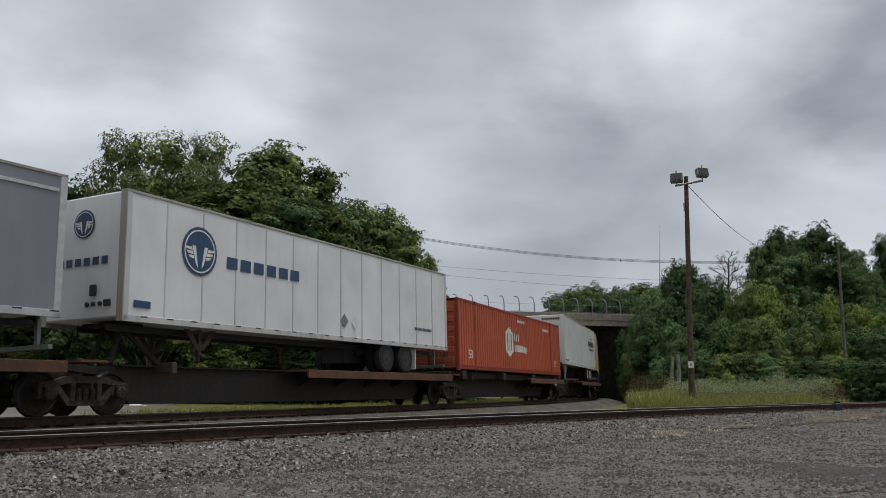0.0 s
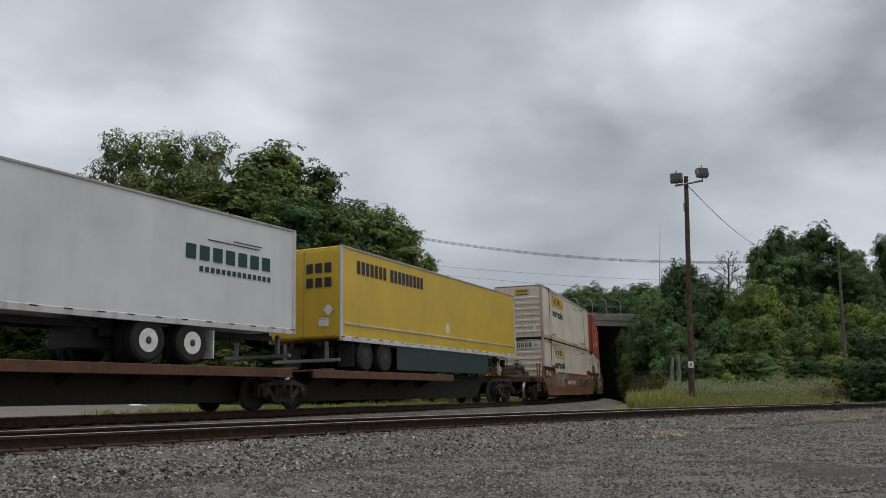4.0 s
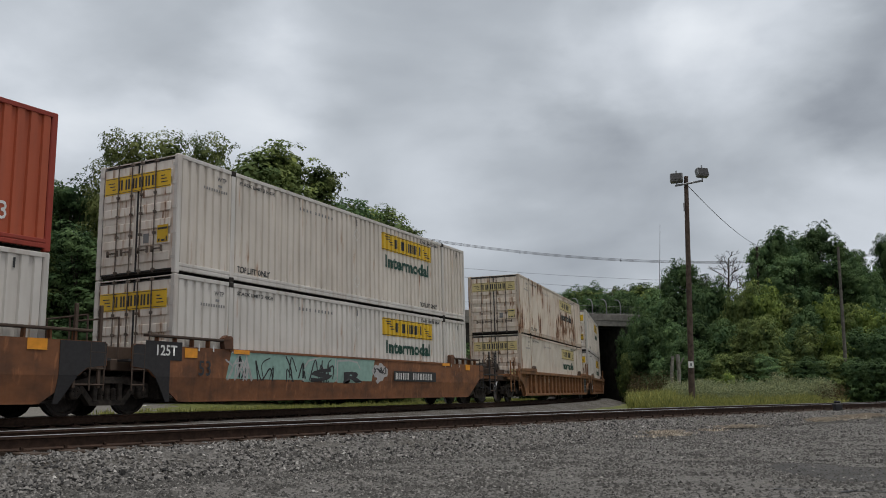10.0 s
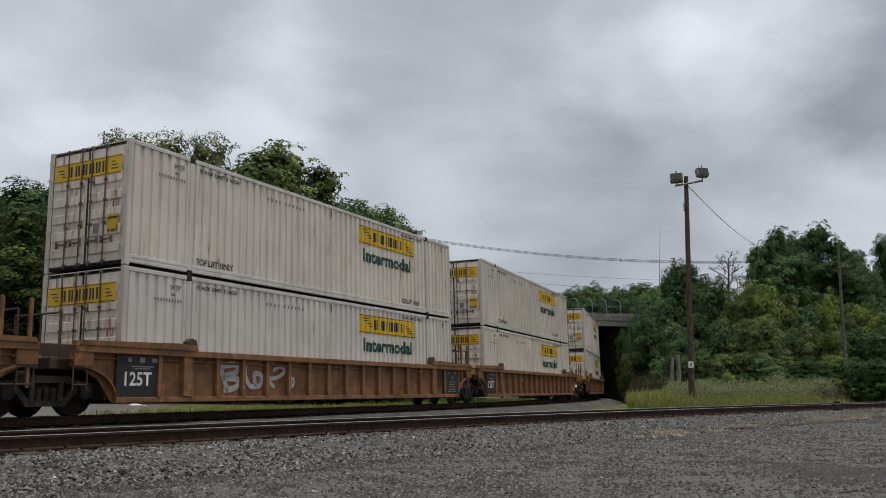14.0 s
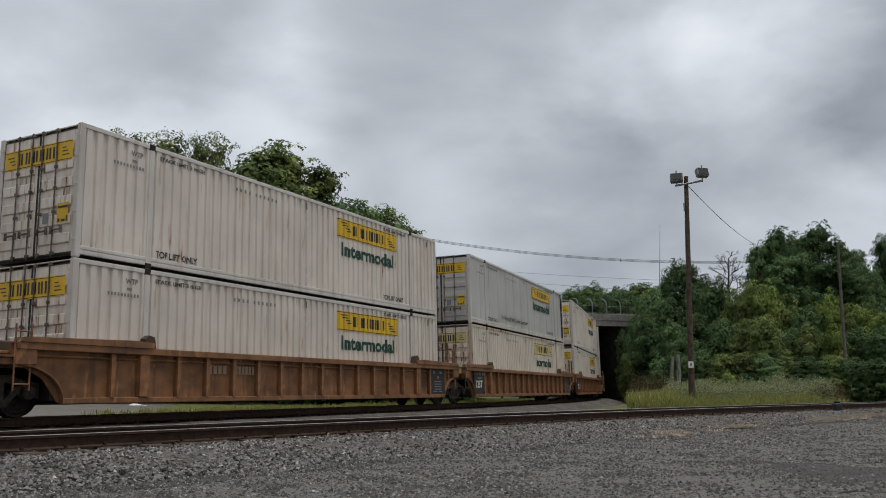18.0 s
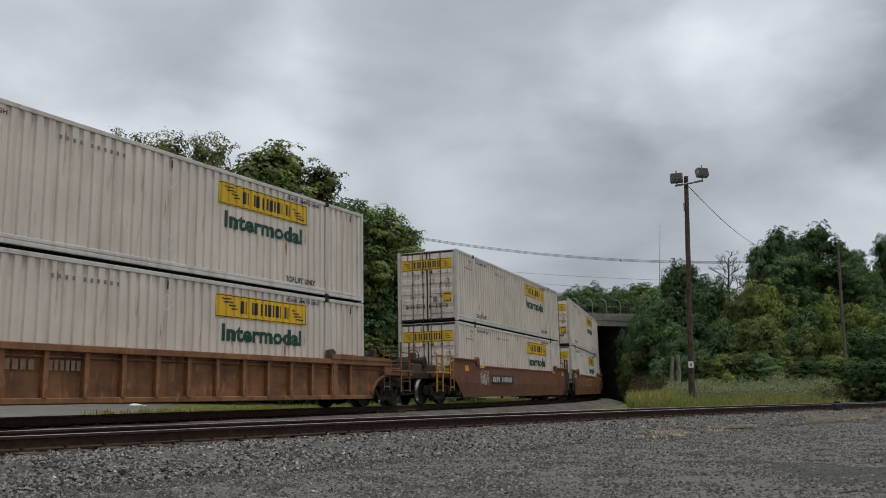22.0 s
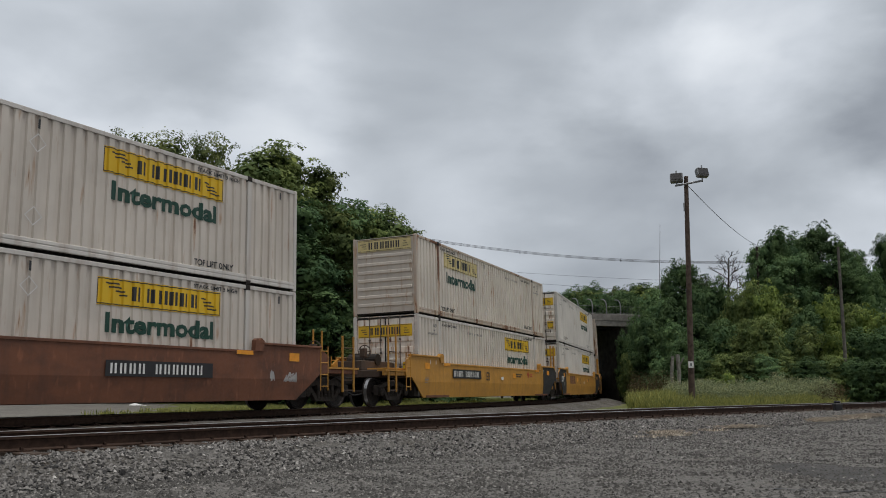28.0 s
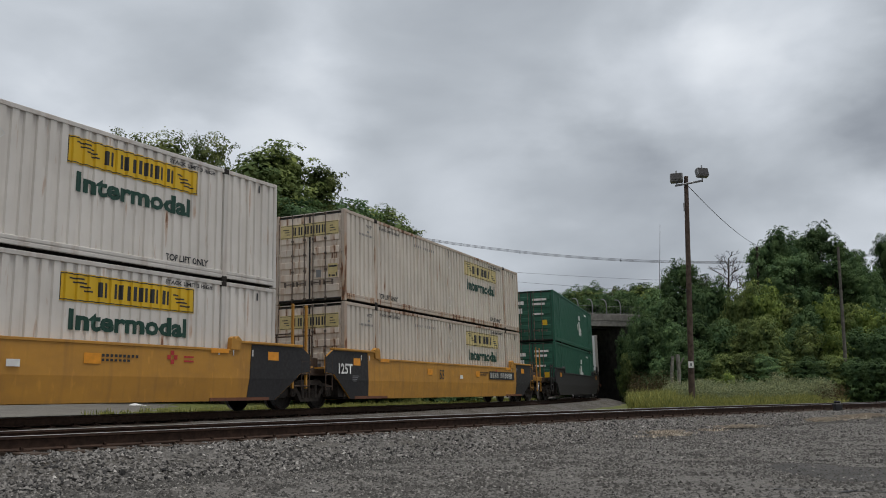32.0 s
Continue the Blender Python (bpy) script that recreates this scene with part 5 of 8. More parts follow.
def decal_set(panel_mat, word_mat, smooth=False, front_plate=True, front_mat=None):
    """Yellow maker's panel and lettering on both sides and the doors."""
    out = []
    for far, x in ((False, 1.68), (True, -5.32)):
        xx = x
        ribs = not smooth
        tag = ("panel", panel_mat.name, word_mat.name, far, smooth)
        if tag not in MESHES:
            MESHES[tag] = (plate_mesh(xx, [(-0.2, 0, 3.64, 0.595)], panel_mat, ribs, 0.004), plate_mesh(xx, BRAND, DARKTEXT, ribs, 0.007),
                           fold(WORD, xx + 0.03, word_mat, 0.004) if ribs else flat(WORD, word_mat), fold(LIFT, 4.2, DARKTEXT) if ribs else flat(LIFT, DARKTEXT), (fold(STACKED, xx + 0.3, DARKTEXT) if ribs else flat(STACKED, DARKTEXT)), diamond(-0.9 if not far else -1.1, ribs), plate_mesh(-0.8, [(0, 0, 0.05, 0.2)], DARKTEXT, False, 0.012))
        pn, br, wd, lf, sm, dm, sl = MESHES[tag]
        if not smooth:
            out += [("placard_holder", dm, on_side(-0.32 if not far else -1.1, 2.0, far), "pale diamond placard holder"), ("placard_holder", dm, on_side(-0.32 if not far else -1.1, 0.5, far), "")]
        out += [("marking", sl, on_side(-0.14 if not far else -1.0, 2.5, far), ""), ("marking", sl, on_side(7.3 if not far else 7.0, 2.5, far), ""), ("marking", sm, on_side(snap(4.1 if not far else -5.85, xx + 0.3), 2.62, far), ""), ("number_block", MESHES["small"], on_side(-3.2 if not far else 1.9, 2.42, far), ""), ("marking", MESHES["wtp"], on_side(-6.72 if not far else 6.3, 2.48, far), ""), ("number_block", MESHES["fineprint"], on_side(-7.2 if not far else 6.3, 2.2, far), "")]
        if smooth:
            out.append(("lettering", flat(REEFER, DARKTEXT), on_side(-3.9, 0.42, far), "dark lettering"))
        out += [("logo_panel", pn, on_side(xx, 1.99, far), "yellow panel with a dark border"), ("brand_block", br, on_side(xx, 1.99, far), "dark plain bars"), ("lettering", wd, on_side(xx + 0.03, 1.40, far), "dark green lettering")]
        out += [("marking", lf, on_side(snap(4.2 if not far else -5.9, 4.2), 0.28, far), ""), ("marking", sm, on_side(snap(-5.85 if not far else 4.2, xx + 0.3), 2.58, far), ""), ("marking", lf, on_side(snap(-5.9 if not far else 4.4, 4.2), 0.28, far), "")]
    tag = ("end", panel_mat.name)
    if tag not in MESHES:
        MESHES[tag] = (plate_mesh(0, [(0, 0, 2.16, 0.44)], panel_mat, False), plate_mesh(0, [(x + k * 0.09, 0.09, 0.06, 0.26) for x in (0.44, 0.68, 0.92, 1.13, 1.34, 1.55) for k in range(2)] + [(0.02, 0.02, 2.12, 0.015), (0.02, 0.405, 2.12, 0.015), (0.10, 0.28, 0.22, 0.025), (0.16, 0.20, 0.18, 0.025), (0.24, 0.12, 0.12, 0.025), (1.84, 0.28, 0.12, 0.025), (1.84, 0.20, 0.18, 0.025), (1.84, 0.12, 0.22, 0.025)], DARKTEXT, False, 0.006), plate_mesh(0, [(0, 0, 0.34, 0.42)], panel_mat, False),
                       plate_mesh(0, [(0.02, 0.31, 0.30, 0.05), (0.03, 0.02, 0.06, 0.07), (0.13, 0.02, 0.12, 0.05), (0.28, 0.02, 0.04, 0.12)], DARKTEXT, False, 0.006), plate_mesh(0, [(0, 0, 0.18, 0.23)], GALV, False, 0.012))
    a, b, c, d, e = MESHES[tag]
    out += [("door_panel", a, on_end(1.08, 2.1), "yellow panel across the doors"), ("brand_block", b, on_end(1.08, 2.1), ""), ("placard", c, on_end(-0.70, 0.76), ""), ("brand_block", d, on_end(-0.70, 0.76), ""), ("end_plate", e, on_end(-0.27, 0.78), "small grey steel plate")]
    if front_mat:
        a = plate_mesh(0, [(0, 0, 2.16, 0.44)], front_mat, False)
    if front_plate:
        out += [("end_panel", a, on_end(1.08, 2.36, True), ""), ("brand_block", b, on_end(1.08, 2.36, True), "")]
    return out


# ---- running gear ----
POSTSTAIN = paint("stained_aluminium_post", (0.36, 0.34, 0.31), (0.17, 0.11, 0.08), 0.8, 0.5)
RAILWHITE = paint("scuffed_white_rail", (0.55, 0.55, 0.55), (0.20, 0.15, 0.12), 0.6, 0.5)

def wheelset_mesh():
    if "wheelset" not in MESHES:
        bm = bmesh.new()
        rod(bm, (0, -1.0, 0), (0, 1.0, 0), 0.08, seg=10)
        for y in (-1, 1):
            disc_profile(bm, [(0.10, -0.09 * y), (0.10, 0.05 * y), (0.28, 0.02 * y), (0.38, 0.035 * y), (0.41, 0.07 * y), (0.46, 0.065 * y), (0.463, -0.045 * y), (0.49, -0.06 * y), (0.488, -0.085 * y), (0.38, -0.08 * y), (0.2, -0.05 * y)], (0, y * 0.7525, 0), seg=28)
            for k in range(6):
                a = k * math.pi / 3
                rod(bm, (math.cos(a) * 0.2, y * 0.775, math.sin(a) * 0.2), (math.cos(a) * 0.2, y * 0.79, math.sin(a) * 0.2), 0.03, seg=6)
        bmesh.ops.recalc_face_normals(bm, faces=bm.faces)
        me = bpy.data.meshes.new("wheelset")
        bm.to_mesh(me)
        bm.free()
        me.materials.append(WHEELSTEEL)
        me.materials.append(TREAD)
        for p in me.polygons:
            r = math.hypot(p.center.x, p.center.z)
            if r > 0.44 and abs(abs(p.center.y) - 0.76) < 0.05:
                p.material_index = 1
        MESHES["wheelset"] = me
    return MESHES["wheelset"]


def truck_piece(tag, build):
    if tag not in MESHES:
        bm = bmesh.new()
        build(bm)
        bmesh.ops.recalc_face_normals(bm, faces=bm.faces)
        MESHES[tag] = bpy.data.meshes.new(tag)
        bm.to_mesh(MESHES[tag])
        bm.free()
        MESHES[tag].materials.append(TRUCKSTEEL)
    return MESHES[tag]


def truck(car, u):
    """A two-axle truck under the car at u: bolster, side frames, springs, bearings and wheelsets."""
    def bolster(bm):
        box(bm, -0.22, 0.22, -0.95, 0.95, 0.42, 0.78, 0.03)
        box(bm, -0.5, 0.5, -0.4, 0.4, 0.70, 0.92, 0.03)

    def frame_side(bm):
        """The cast frame: top and bottom members round two openings, pedestals at the axles."""
        prism(bm, [(-1.12, 0.56), (-0.95, 0.56), (-0.42, 0.66), (0.42, 0.66), (0.95, 0.56), (1.12, 0.56), (1.12, 0.66), (0.72, 0.72), (0.5, 0.80), (-0.5, 0.80), (-0.72, 0.72), (-1.12, 0.66)], -0.08, 0.07)
        prism(bm, [(-0.78, 0.58), (-0.45, 0.20), (0.45, 0.20), (0.78, 0.58), (0.64, 0.60), (0.38, 0.31), (-0.38, 0.31), (-0.64, 0.60)], -0.075, 0.065)
        for x in (-0.33, 0.33):
            box(bm, x - 0.06, x + 0.06, -0.09, 0.06, 0.28, 0.70, 0.015)
        for x in (-1, 1):
            prism(bm, [(x * 1.14, 0.36), (x * 1.06, 0.36), (x * 1.06, 0.58), (x * 1.14, 0.64)], -0.07, 0.06)
            prism(bm, [(x * 0.72, 0.40), (x * 0.64, 0.46), (x * 0.66, 0.60), (x * 0.74, 0.60)], -0.07, 0.06)

    def spring(bm):
        for x in (-0.17, 0.0, 0.17):
            for k in range(5):
                rod(bm, (x, 0, 0.315 + k * 0.05), (x, 0, 0.345 + k * 0.05), 0.075, seg=9)
            rod(bm, (x, 0, 0.31), (x, 0, 0.56), 0.05, seg=8)

    def bearing(bm):
        disc_profile(bm, [(0.11, -0.10), (0.14, -0.07), (0.14, 0.05), (0.12, 0.09), (0.06, 0.10)], (0, 0, 0), seg=14)
        box(bm, -0.15, 0.15, -0.06, 0.06, 0.10, 0.17, 0.01)
        for k in range(3):
            a = 0.5 + k * 2.094
            rod(bm, (0.06 * math.cos(a), -0.12, 0.06 * math.sin(a)), (0.06 * math.cos(a), -0.09, 0.06 * math.sin(a)), 0.018, seg=6)

    t = share("truck_bolster", truck_piece("truck_bolster", bolster), car, "cast steel truck bolster", Matrix.Translation((u, 0, 0)))
    for y in (-1, 1):
        turn = Matrix.Rotation(0 if y < 0 else math.pi, 4, "Z")
        share("side_frame", truck_piece("side_frame", frame_side), t, "oily cast steel side frame", Matrix.Translation((0, y * 1.02, 0)) @ turn)
        share("spring_group", truck_piece("spring_group", spring), t, "coil springs", Matrix.Translation((0, y * 1.05, 0)) @ turn)
        for x in (-0.89, 0.89):
            share("bearing", truck_piece("bearing", bearing), t, "round axle bearing cap", Matrix.Translation((x, y * 1.08, 0.463)) @ turn)
    for x in (-0.89, 0.89):
        WHEELS.append(share("wheelset", wheelset_mesh(), t, "worn steel wheels", Matrix.Translation((x, 0, 0.463))))
    return t


WHEELS = []


def coupler(car, x, way):
    bm = boxes((min(x, x + way * 1.7), max(x, x + way * 1.7), -0.12, 0.12, 0.72, 0.96), bevel=0.03)
    box(bm, min(x + way * 1.55, x + way * 2.05), max(x + way * 1.55, x + way * 2.05), -0.2, 0.2, 0.66, 1.02, 0.05)
    part("coupler", bm, STEELDARK, car, "dark knuckle coupler")
    bm = bmesh.new()
    tube(bm, [(x + way * 0.4, -0.45, 0.8), (x + way * 0.9, -0.5, 0.42), (x + way * 1.5, -0.42, 0.36), (x + way * 2.0, -0.3, 0.55)], 0.03, 6)
    part("air_hose", bm, RUBBER, car)


def ladder(bm, x, y, z0, z1, w=0.4):
    for dx in (0, w):
        rod(bm, (x + dx, y, z0), (x + dx, y, z1), 0.017, seg=5)
    k = z0 + 0.12
    while k < z1:
        rod(bm, (x, y, k), (x + w, y, k), 0.016, seg=5)
        k += 0.33
    return bm


def brake_wheel(car, x, y, mat):
    bm = bmesh.new()
    ring = [(x, y + 0.22 * math.cos(a), 1.80 + 0.22 * math.sin(a)) for a in [i * math.pi / 8 for i in range(17)]]
    tube(bm, ring, 0.018, 5)
    for i in range(0, 16, 4):
        rod(bm, (x, y, 1.80), ring[i], 0.014, seg=5)
    box(bm, x - 0.16, x + 0.02, y - 0.1, y + 0.1, 1.62, 1.92, 0.02)
    rod(bm, (x - 0.08, y, 1.1), (x - 0.08, y, 1.7), 0.03, seg=6)
    part("brake_wheel", bm, mat, car, "hand brake wheel on its stand")


def end_gear(car, way, mat, detail, joint):
    """Bolster, platforms, rails and ladders over a truck. joint: an articulated joint, else a coupler end."""
    a, b = sorted((way * 8.25, way * (9.66 if joint else 10.7)))
    part("end_bolster", boxes((a, b, -1.1, 1.1, 0.93, 1.18), (a, b, -0.45, 0.45, 1.18, 1.5), bevel=0.02), GRIME, car, "grimy end bolster")
    if mat in (CARYELLOW, CARTAN) and not joint:
        part("end_deck", boxes((min(way * 8.5, way * 10.3), max(way * 8.5, way * 10.3), -1.28, 1.28, 1.19, 1.245), bevel=0.01), mat, car, "worn end deck plate")
    for y in (-1, 1):
        c, d = sorted((y * 1.12, y * 1.44))
        p0, p1 = sorted((way * 8.9, way * (9.5 if joint else 10.9)))
        part("step_platform", boxes((p0, p1, c, d, 1.12, 1.17)), detail, car)
        bm = ladder(bmesh.new(), min(way * 9.0, way * 9.4), y * 1.45, 0.5, 1.75 if not joint else 1.5, 0.34)
        part("ladder", bm, detail if not joint else GRIME, car, "steel end ladder")
        if not joint:
            top = 2.6 if mat == CARYELLOW else 2.1 if way > 0 else 1.85
            for x in (way * 10.1, way * 10.66):
                part("grab_post", boxes((x - 0.028, x + 0.028, min(y * 1.385, y * 1.44), max(y * 1.385, y * 1.44), 0.45, top), bevel=0.01), detail, car, "upright grab post")
            for z in (0.50, 0.80, 1.45, 1.75):
                part("rung", rod(bmesh.new(), (way * 10.1, y * 1.41, z), (way * 10.66, y * 1.41, z), 0.018, seg=6), GRIME, car)
            part("end_beam", boxes((min(way * 8.9, way * 10.9), max(way * 8.9, way * 10.9), min(y * 1.30, y * 1.40), max(y * 1.30, y * 1.40), 0.98, 1.115), bevel=0.015), mat, car, "end beam under the step platform")
    if not joint:
        coupler(car, way * 9.7, way)
        bm = bmesh.new()
        rod(bm, (way * 9.6, -0.5, 1.55), (way * 9.6, 0.6, 1.55), 0.2, seg=14)
        box(bm, min(way * 9.2, way * 9.5), max(way * 9.2, way * 9.5), 0.1, 0.7, 1.2, 1.8, 0.03)
        part("air_reservoir", bm, STEELDARK, car, "dark air brake reservoir")
        brake_wheel(car, way * 10.2, -0.3, GRIME)
    else:
        bm = bmesh.new()
        for y in (-0.9, -0.3, 0.5):
            rod(bm, (way * 9.3, y, 1.2), (way * 9.3, y, 2.1), 0.022, seg=5)
        rod(bm, (way * 9.3, -0.9, 2.1), (way * 9.3, 0.5, 2.1), 0.022, seg=5)
        part("end_rail", bm, GRIME, car, "end railing")
        if way > 0:
            top = 2.85 if detail == CARYELLOW and mat == CARYELLOW else 2.25
            for x in (8.66, 9.24):
                part("end_post", boxes((x - 0.035, x + 0.035, -1.44, -1.37, 0.55, top), bevel=0.01), mat if mat != CARBROWN else GRIME, car, "tall end post")
            for z in (0.62, 0.98, 1.34):
                part("rung", rod(bmesh.new(), (8.66, -1.42, z), (9.24, -1.42, z), 0.02, seg=6), GRIME, car)


def low_slab(y, t0, t1, b0, b1, off):
    """A plate from z 0.80 down to 0.25, leaning inward towards its foot."""
    bm = bmesh.new()
    ring = [bm.verts.new((x, y * (d + off - k), z)) for k in (0.0, 0.03) for x, d, z in ((t0, 1.452, 0.80), (t1, 1.452, 0.80), (b1, 1.40, 0.25), (b0, 1.40, 0.25))]
    for q in ((0, 1, 2, 3), (7, 6, 5, 4), (0, 4, 5, 1), (1, 5, 6, 2), (2, 6, 7, 3), (3, 7, 4, 0)):
        bm.faces.new([ring[i] for i in q])
    return bm


def well_car(style, mat, detail, first, last, label, end_mat=None, marks=(), ends=(-1, 1), open_ledge=False, end_from=6.92):
    """One unit of a stack car. style: smooth, ribbed. Trucks at its -x end, and at +x for the last unit of a set."""
    car = tagged(new("well_car"), label, "railcar", "railcars of the train")
    for y in (-1, 1):
        def yy(a, b):
            return sorted((y * a, y * b))
        a, b = yy(1.40, 1.45)
        if style == "smooth":
            bm = bmesh.new()
            prism(bm, [(-9.4, 1.0), (-8.95, 0.95), (-8.75, 0.80), (8.75, 0.80), (8.95, 0.95), (9.4, 1.0), (9.4, 1.46)] + ([(9.3, 1.50), (-9.3, 1.50)] if open_ledge else [(9.0, 1.67), (6.5, 1.67), (6.3, 1.50), (-6.3, 1.50), (-6.5, 1.67), (-9.0, 1.67)]) + [(-9.4, 1.46)], a, b)
            part("side_plate", bm, mat, car, "large flat side plate")
            part("lower_plate", low_slab(y, -8.75, 8.75, -7.95, 7.95, 0.0), mat, car, "lower plate sloping inward")
            if open_ledge:
                part("foot_flange", boxes((-7.9, 7.9, *yy(1.402, 1.42), 0.245, 0.285)), mat, car, "scuffed lip along the foot")
            c, d = yy(1.32, 1.50)
            part("top_chord", boxes((-6.3, 6.3, *yy(1.34, 1.47), 1.45, 1.515), bevel=0.008), mat, car)
            for w in (-1, 1):
                p, q = sorted((w * 6.35, w * 9.0))
                part("guide_ledge", boxes((p, q, c, d, 1.68 if open_ledge else 1.67, 1.735), bevel=0.012), GRIME if open_ledge else mat, car, "raised ledge over the truck")
                bm = bmesh.new()
                prism(bm, [(w * 6.2, 1.50), (w * 6.52, 1.50), (w * 6.56, 1.76), (w * 6.44, 1.84), (w * 6.36, 1.76), (w * 6.30, 1.83), (w * 6.22, 1.78)], *yy(1.36, 1.50))
                part("guide_casting", bm, DECK if open_ledge else mat, car, "worn container guide")
                for k in range(4 if open_ledge else 0):
                    x = w * (7.0 + k * 0.55)
                    bm = boxes((x - 0.02, x + 0.02, *yy(1.33, 1.44), 1.46, 1.68))
                    part("ledge_gusset", bm, mat, car)
                if mat in (CARBROWN, CARMAROON, CARYELLOW):
                    p, q = sorted((w * 5.55, w * 6.15))
                    part("edge_reflector", boxes((p, q, *yy(1.471, 1.476), 1.40, 1.50)), ORANGEMARK, car, "faded orange reflector strip")
        else:
            part("side_web", prism(bmesh.new(), [(-9.4, 0.97), (-9.1, 0.92), (-8.7, 0.72), (-8.35, 0.27), (8.35, 0.27), (8.7, 0.72), (9.1, 0.92), (9.4, 0.97), (9.4, 1.3), (-9.4, 1.3)], *yy(1.33, 1.36)), mat, car, "recessed side web")
            part("top_chord", boxes((-9.4, 9.4, *yy(1.33, 1.52), 1.265, 1.41), bevel=0.012), mat, car, "box section top chord")
            part("bottom_chord", boxes((-8.3, 8.3, *yy(1.34, 1.46), 0.242, 0.36), bevel=0.012), mat, car)
            for w in (-1, 1):
                p, q = sorted((w * 6.0, w * 9.2))
                part("guide_ledge", prism(bmesh.new(), [(w * 6.05, 1.41), (w * 9.35, 1.41), (w * 9.3, 1.50), (w * 6.6, 1.56), (w * 6.0, 1.53)], *yy(1.31, 1.54)), mat, car, "raised ledge over the truck")
                part("guide_casting", prism(bmesh.new(), [(w * 5.95, 1.41), (w * 6.25, 1.41), (w * 6.28, 1.62), (w * 6.16, 1.70), (w * 6.0, 1.66)], *yy(1.34, 1.50)), GRIME, car, "worn container guide casting")
                part("ledge_post", boxes((w * 6.28 - 0.1, w * 6.28 + 0.1, *yy(1.36, 1.5), 0.37, 1.265), bevel=0.01), mat, car)
                part("end_block", boxes((min(w * 8.95, w * 9.4), max(w * 8.95, w * 9.4), *yy(1.30, 1.50), 0.98, 1.41), bevel=0.015), mat, car, "boxed end of the side sill")
                bm = bmesh.new()
                arch = [(w * (8.3 + 1.1 * (1 - math.cos(k * math.pi / 16))), 0.28 + 0.70 * math.sin(k * math.pi / 16)) for k in range(9)]
                for (x0, z0), (x1, z1) in zip(arch[:-1], arch[1:]):
                    prism(bm, [(x0, z0), (x1, z1), (x1, z1 + 0.06), (x0, z0 + 0.06)], *yy(1.36, 1.48))
                bmesh.ops.remove_doubles(bm, verts=bm.verts[:], dist=0.0005)
                part("wheel_arch", bm, mat, car, "curved arch plate over the truck")
            x = -7.1
            while x < 7.2:
                tag = ("rib", y, mat.name)
                if tag not in MESHES:
                    ob = part("side_rib", prism(bmesh.new(), [(-0.055, 0.36), (0.055, 0.36), (0.055, 1.265), (-0.055, 1.265)], *yy(1.358, 1.485)), mat, car, "", Matrix.Translation((x, 0, 0)))
                    MESHES[tag] = ob.data
                else:
                    share("side_rib", MESHES[tag], car, "", Matrix.Translation((x, 0, 0)))
                x += 0.947
            bm = bmesh.new()
            tube(bm, [(-8.9, y * 1.40, 1.16), (8.9, y * 1.40, 1.16)], 0.022, 5)
            part("air_pipe", bm, mat, car)
        for w in (-1, 1):
            if end_mat and w in ends:
                if style == "ribbed":
                    part("dark_end_panel", boxes((min(w * 7.05, w * 8.30), max(w * 7.05, w * 8.30), *yy(1.385, 1.44), 0.37, 1.26)), end_mat, car, "black painted end panel")
                    continue
                part("dark_end_panel", prism(bmesh.new(), [(w * end_from, 0.80), (w * 8.73, 0.80), (w * 8.93, 0.96), (w * 9.38, 1.01), (w * 9.38, 1.45)] + ([(w * 9.3, 1.49), (w * end_from, 1.49)] if open_ledge else [(w * 9.0, 1.66), (w * (end_from + 0.06), 1.66)]), *yy(1.452, 1.462)), end_mat, car, "black painted end panel")
                part("dark_end_panel", low_slab(y, *sorted((w * end_from, w * 8.73)), *sorted((w * (end_from - 0.06), w * max(7.93, end_from + 0.05))), 0.008), end_mat, car)
    if mat == CARYELLOW:
        for w in (-1, 1):
            p, q = sorted((w * 5.6, w * 7.7))
            part("foot_strip", boxes((p, q, -1.421, -1.402, 0.252, 0.33)), CARMAROON, car, "dark red strip along the foot")
    part("well_floor", boxes((-8.2, 8.2, -1.32, 1.32, 0.262, 0.315), (-8.5, -8.2, -1.32, 1.32, 0.315, 0.95), (8.2, 8.5, -1.32, 1.32, 0.315, 0.95), bevel=0.0), STEELDARK, car)
    for w, joint in ((-1, not first), (1, not last)):
        end_gear(car, w, mat, detail, joint)
    truck(car, -9.7)
    if last:
        truck(car, 9.7)
    for name, me, x, z, lab in marks:
        share(name, me, car, lab, Matrix.Translation((x, -(1.455 if style == "smooth" else 1.39), z)))
    return car


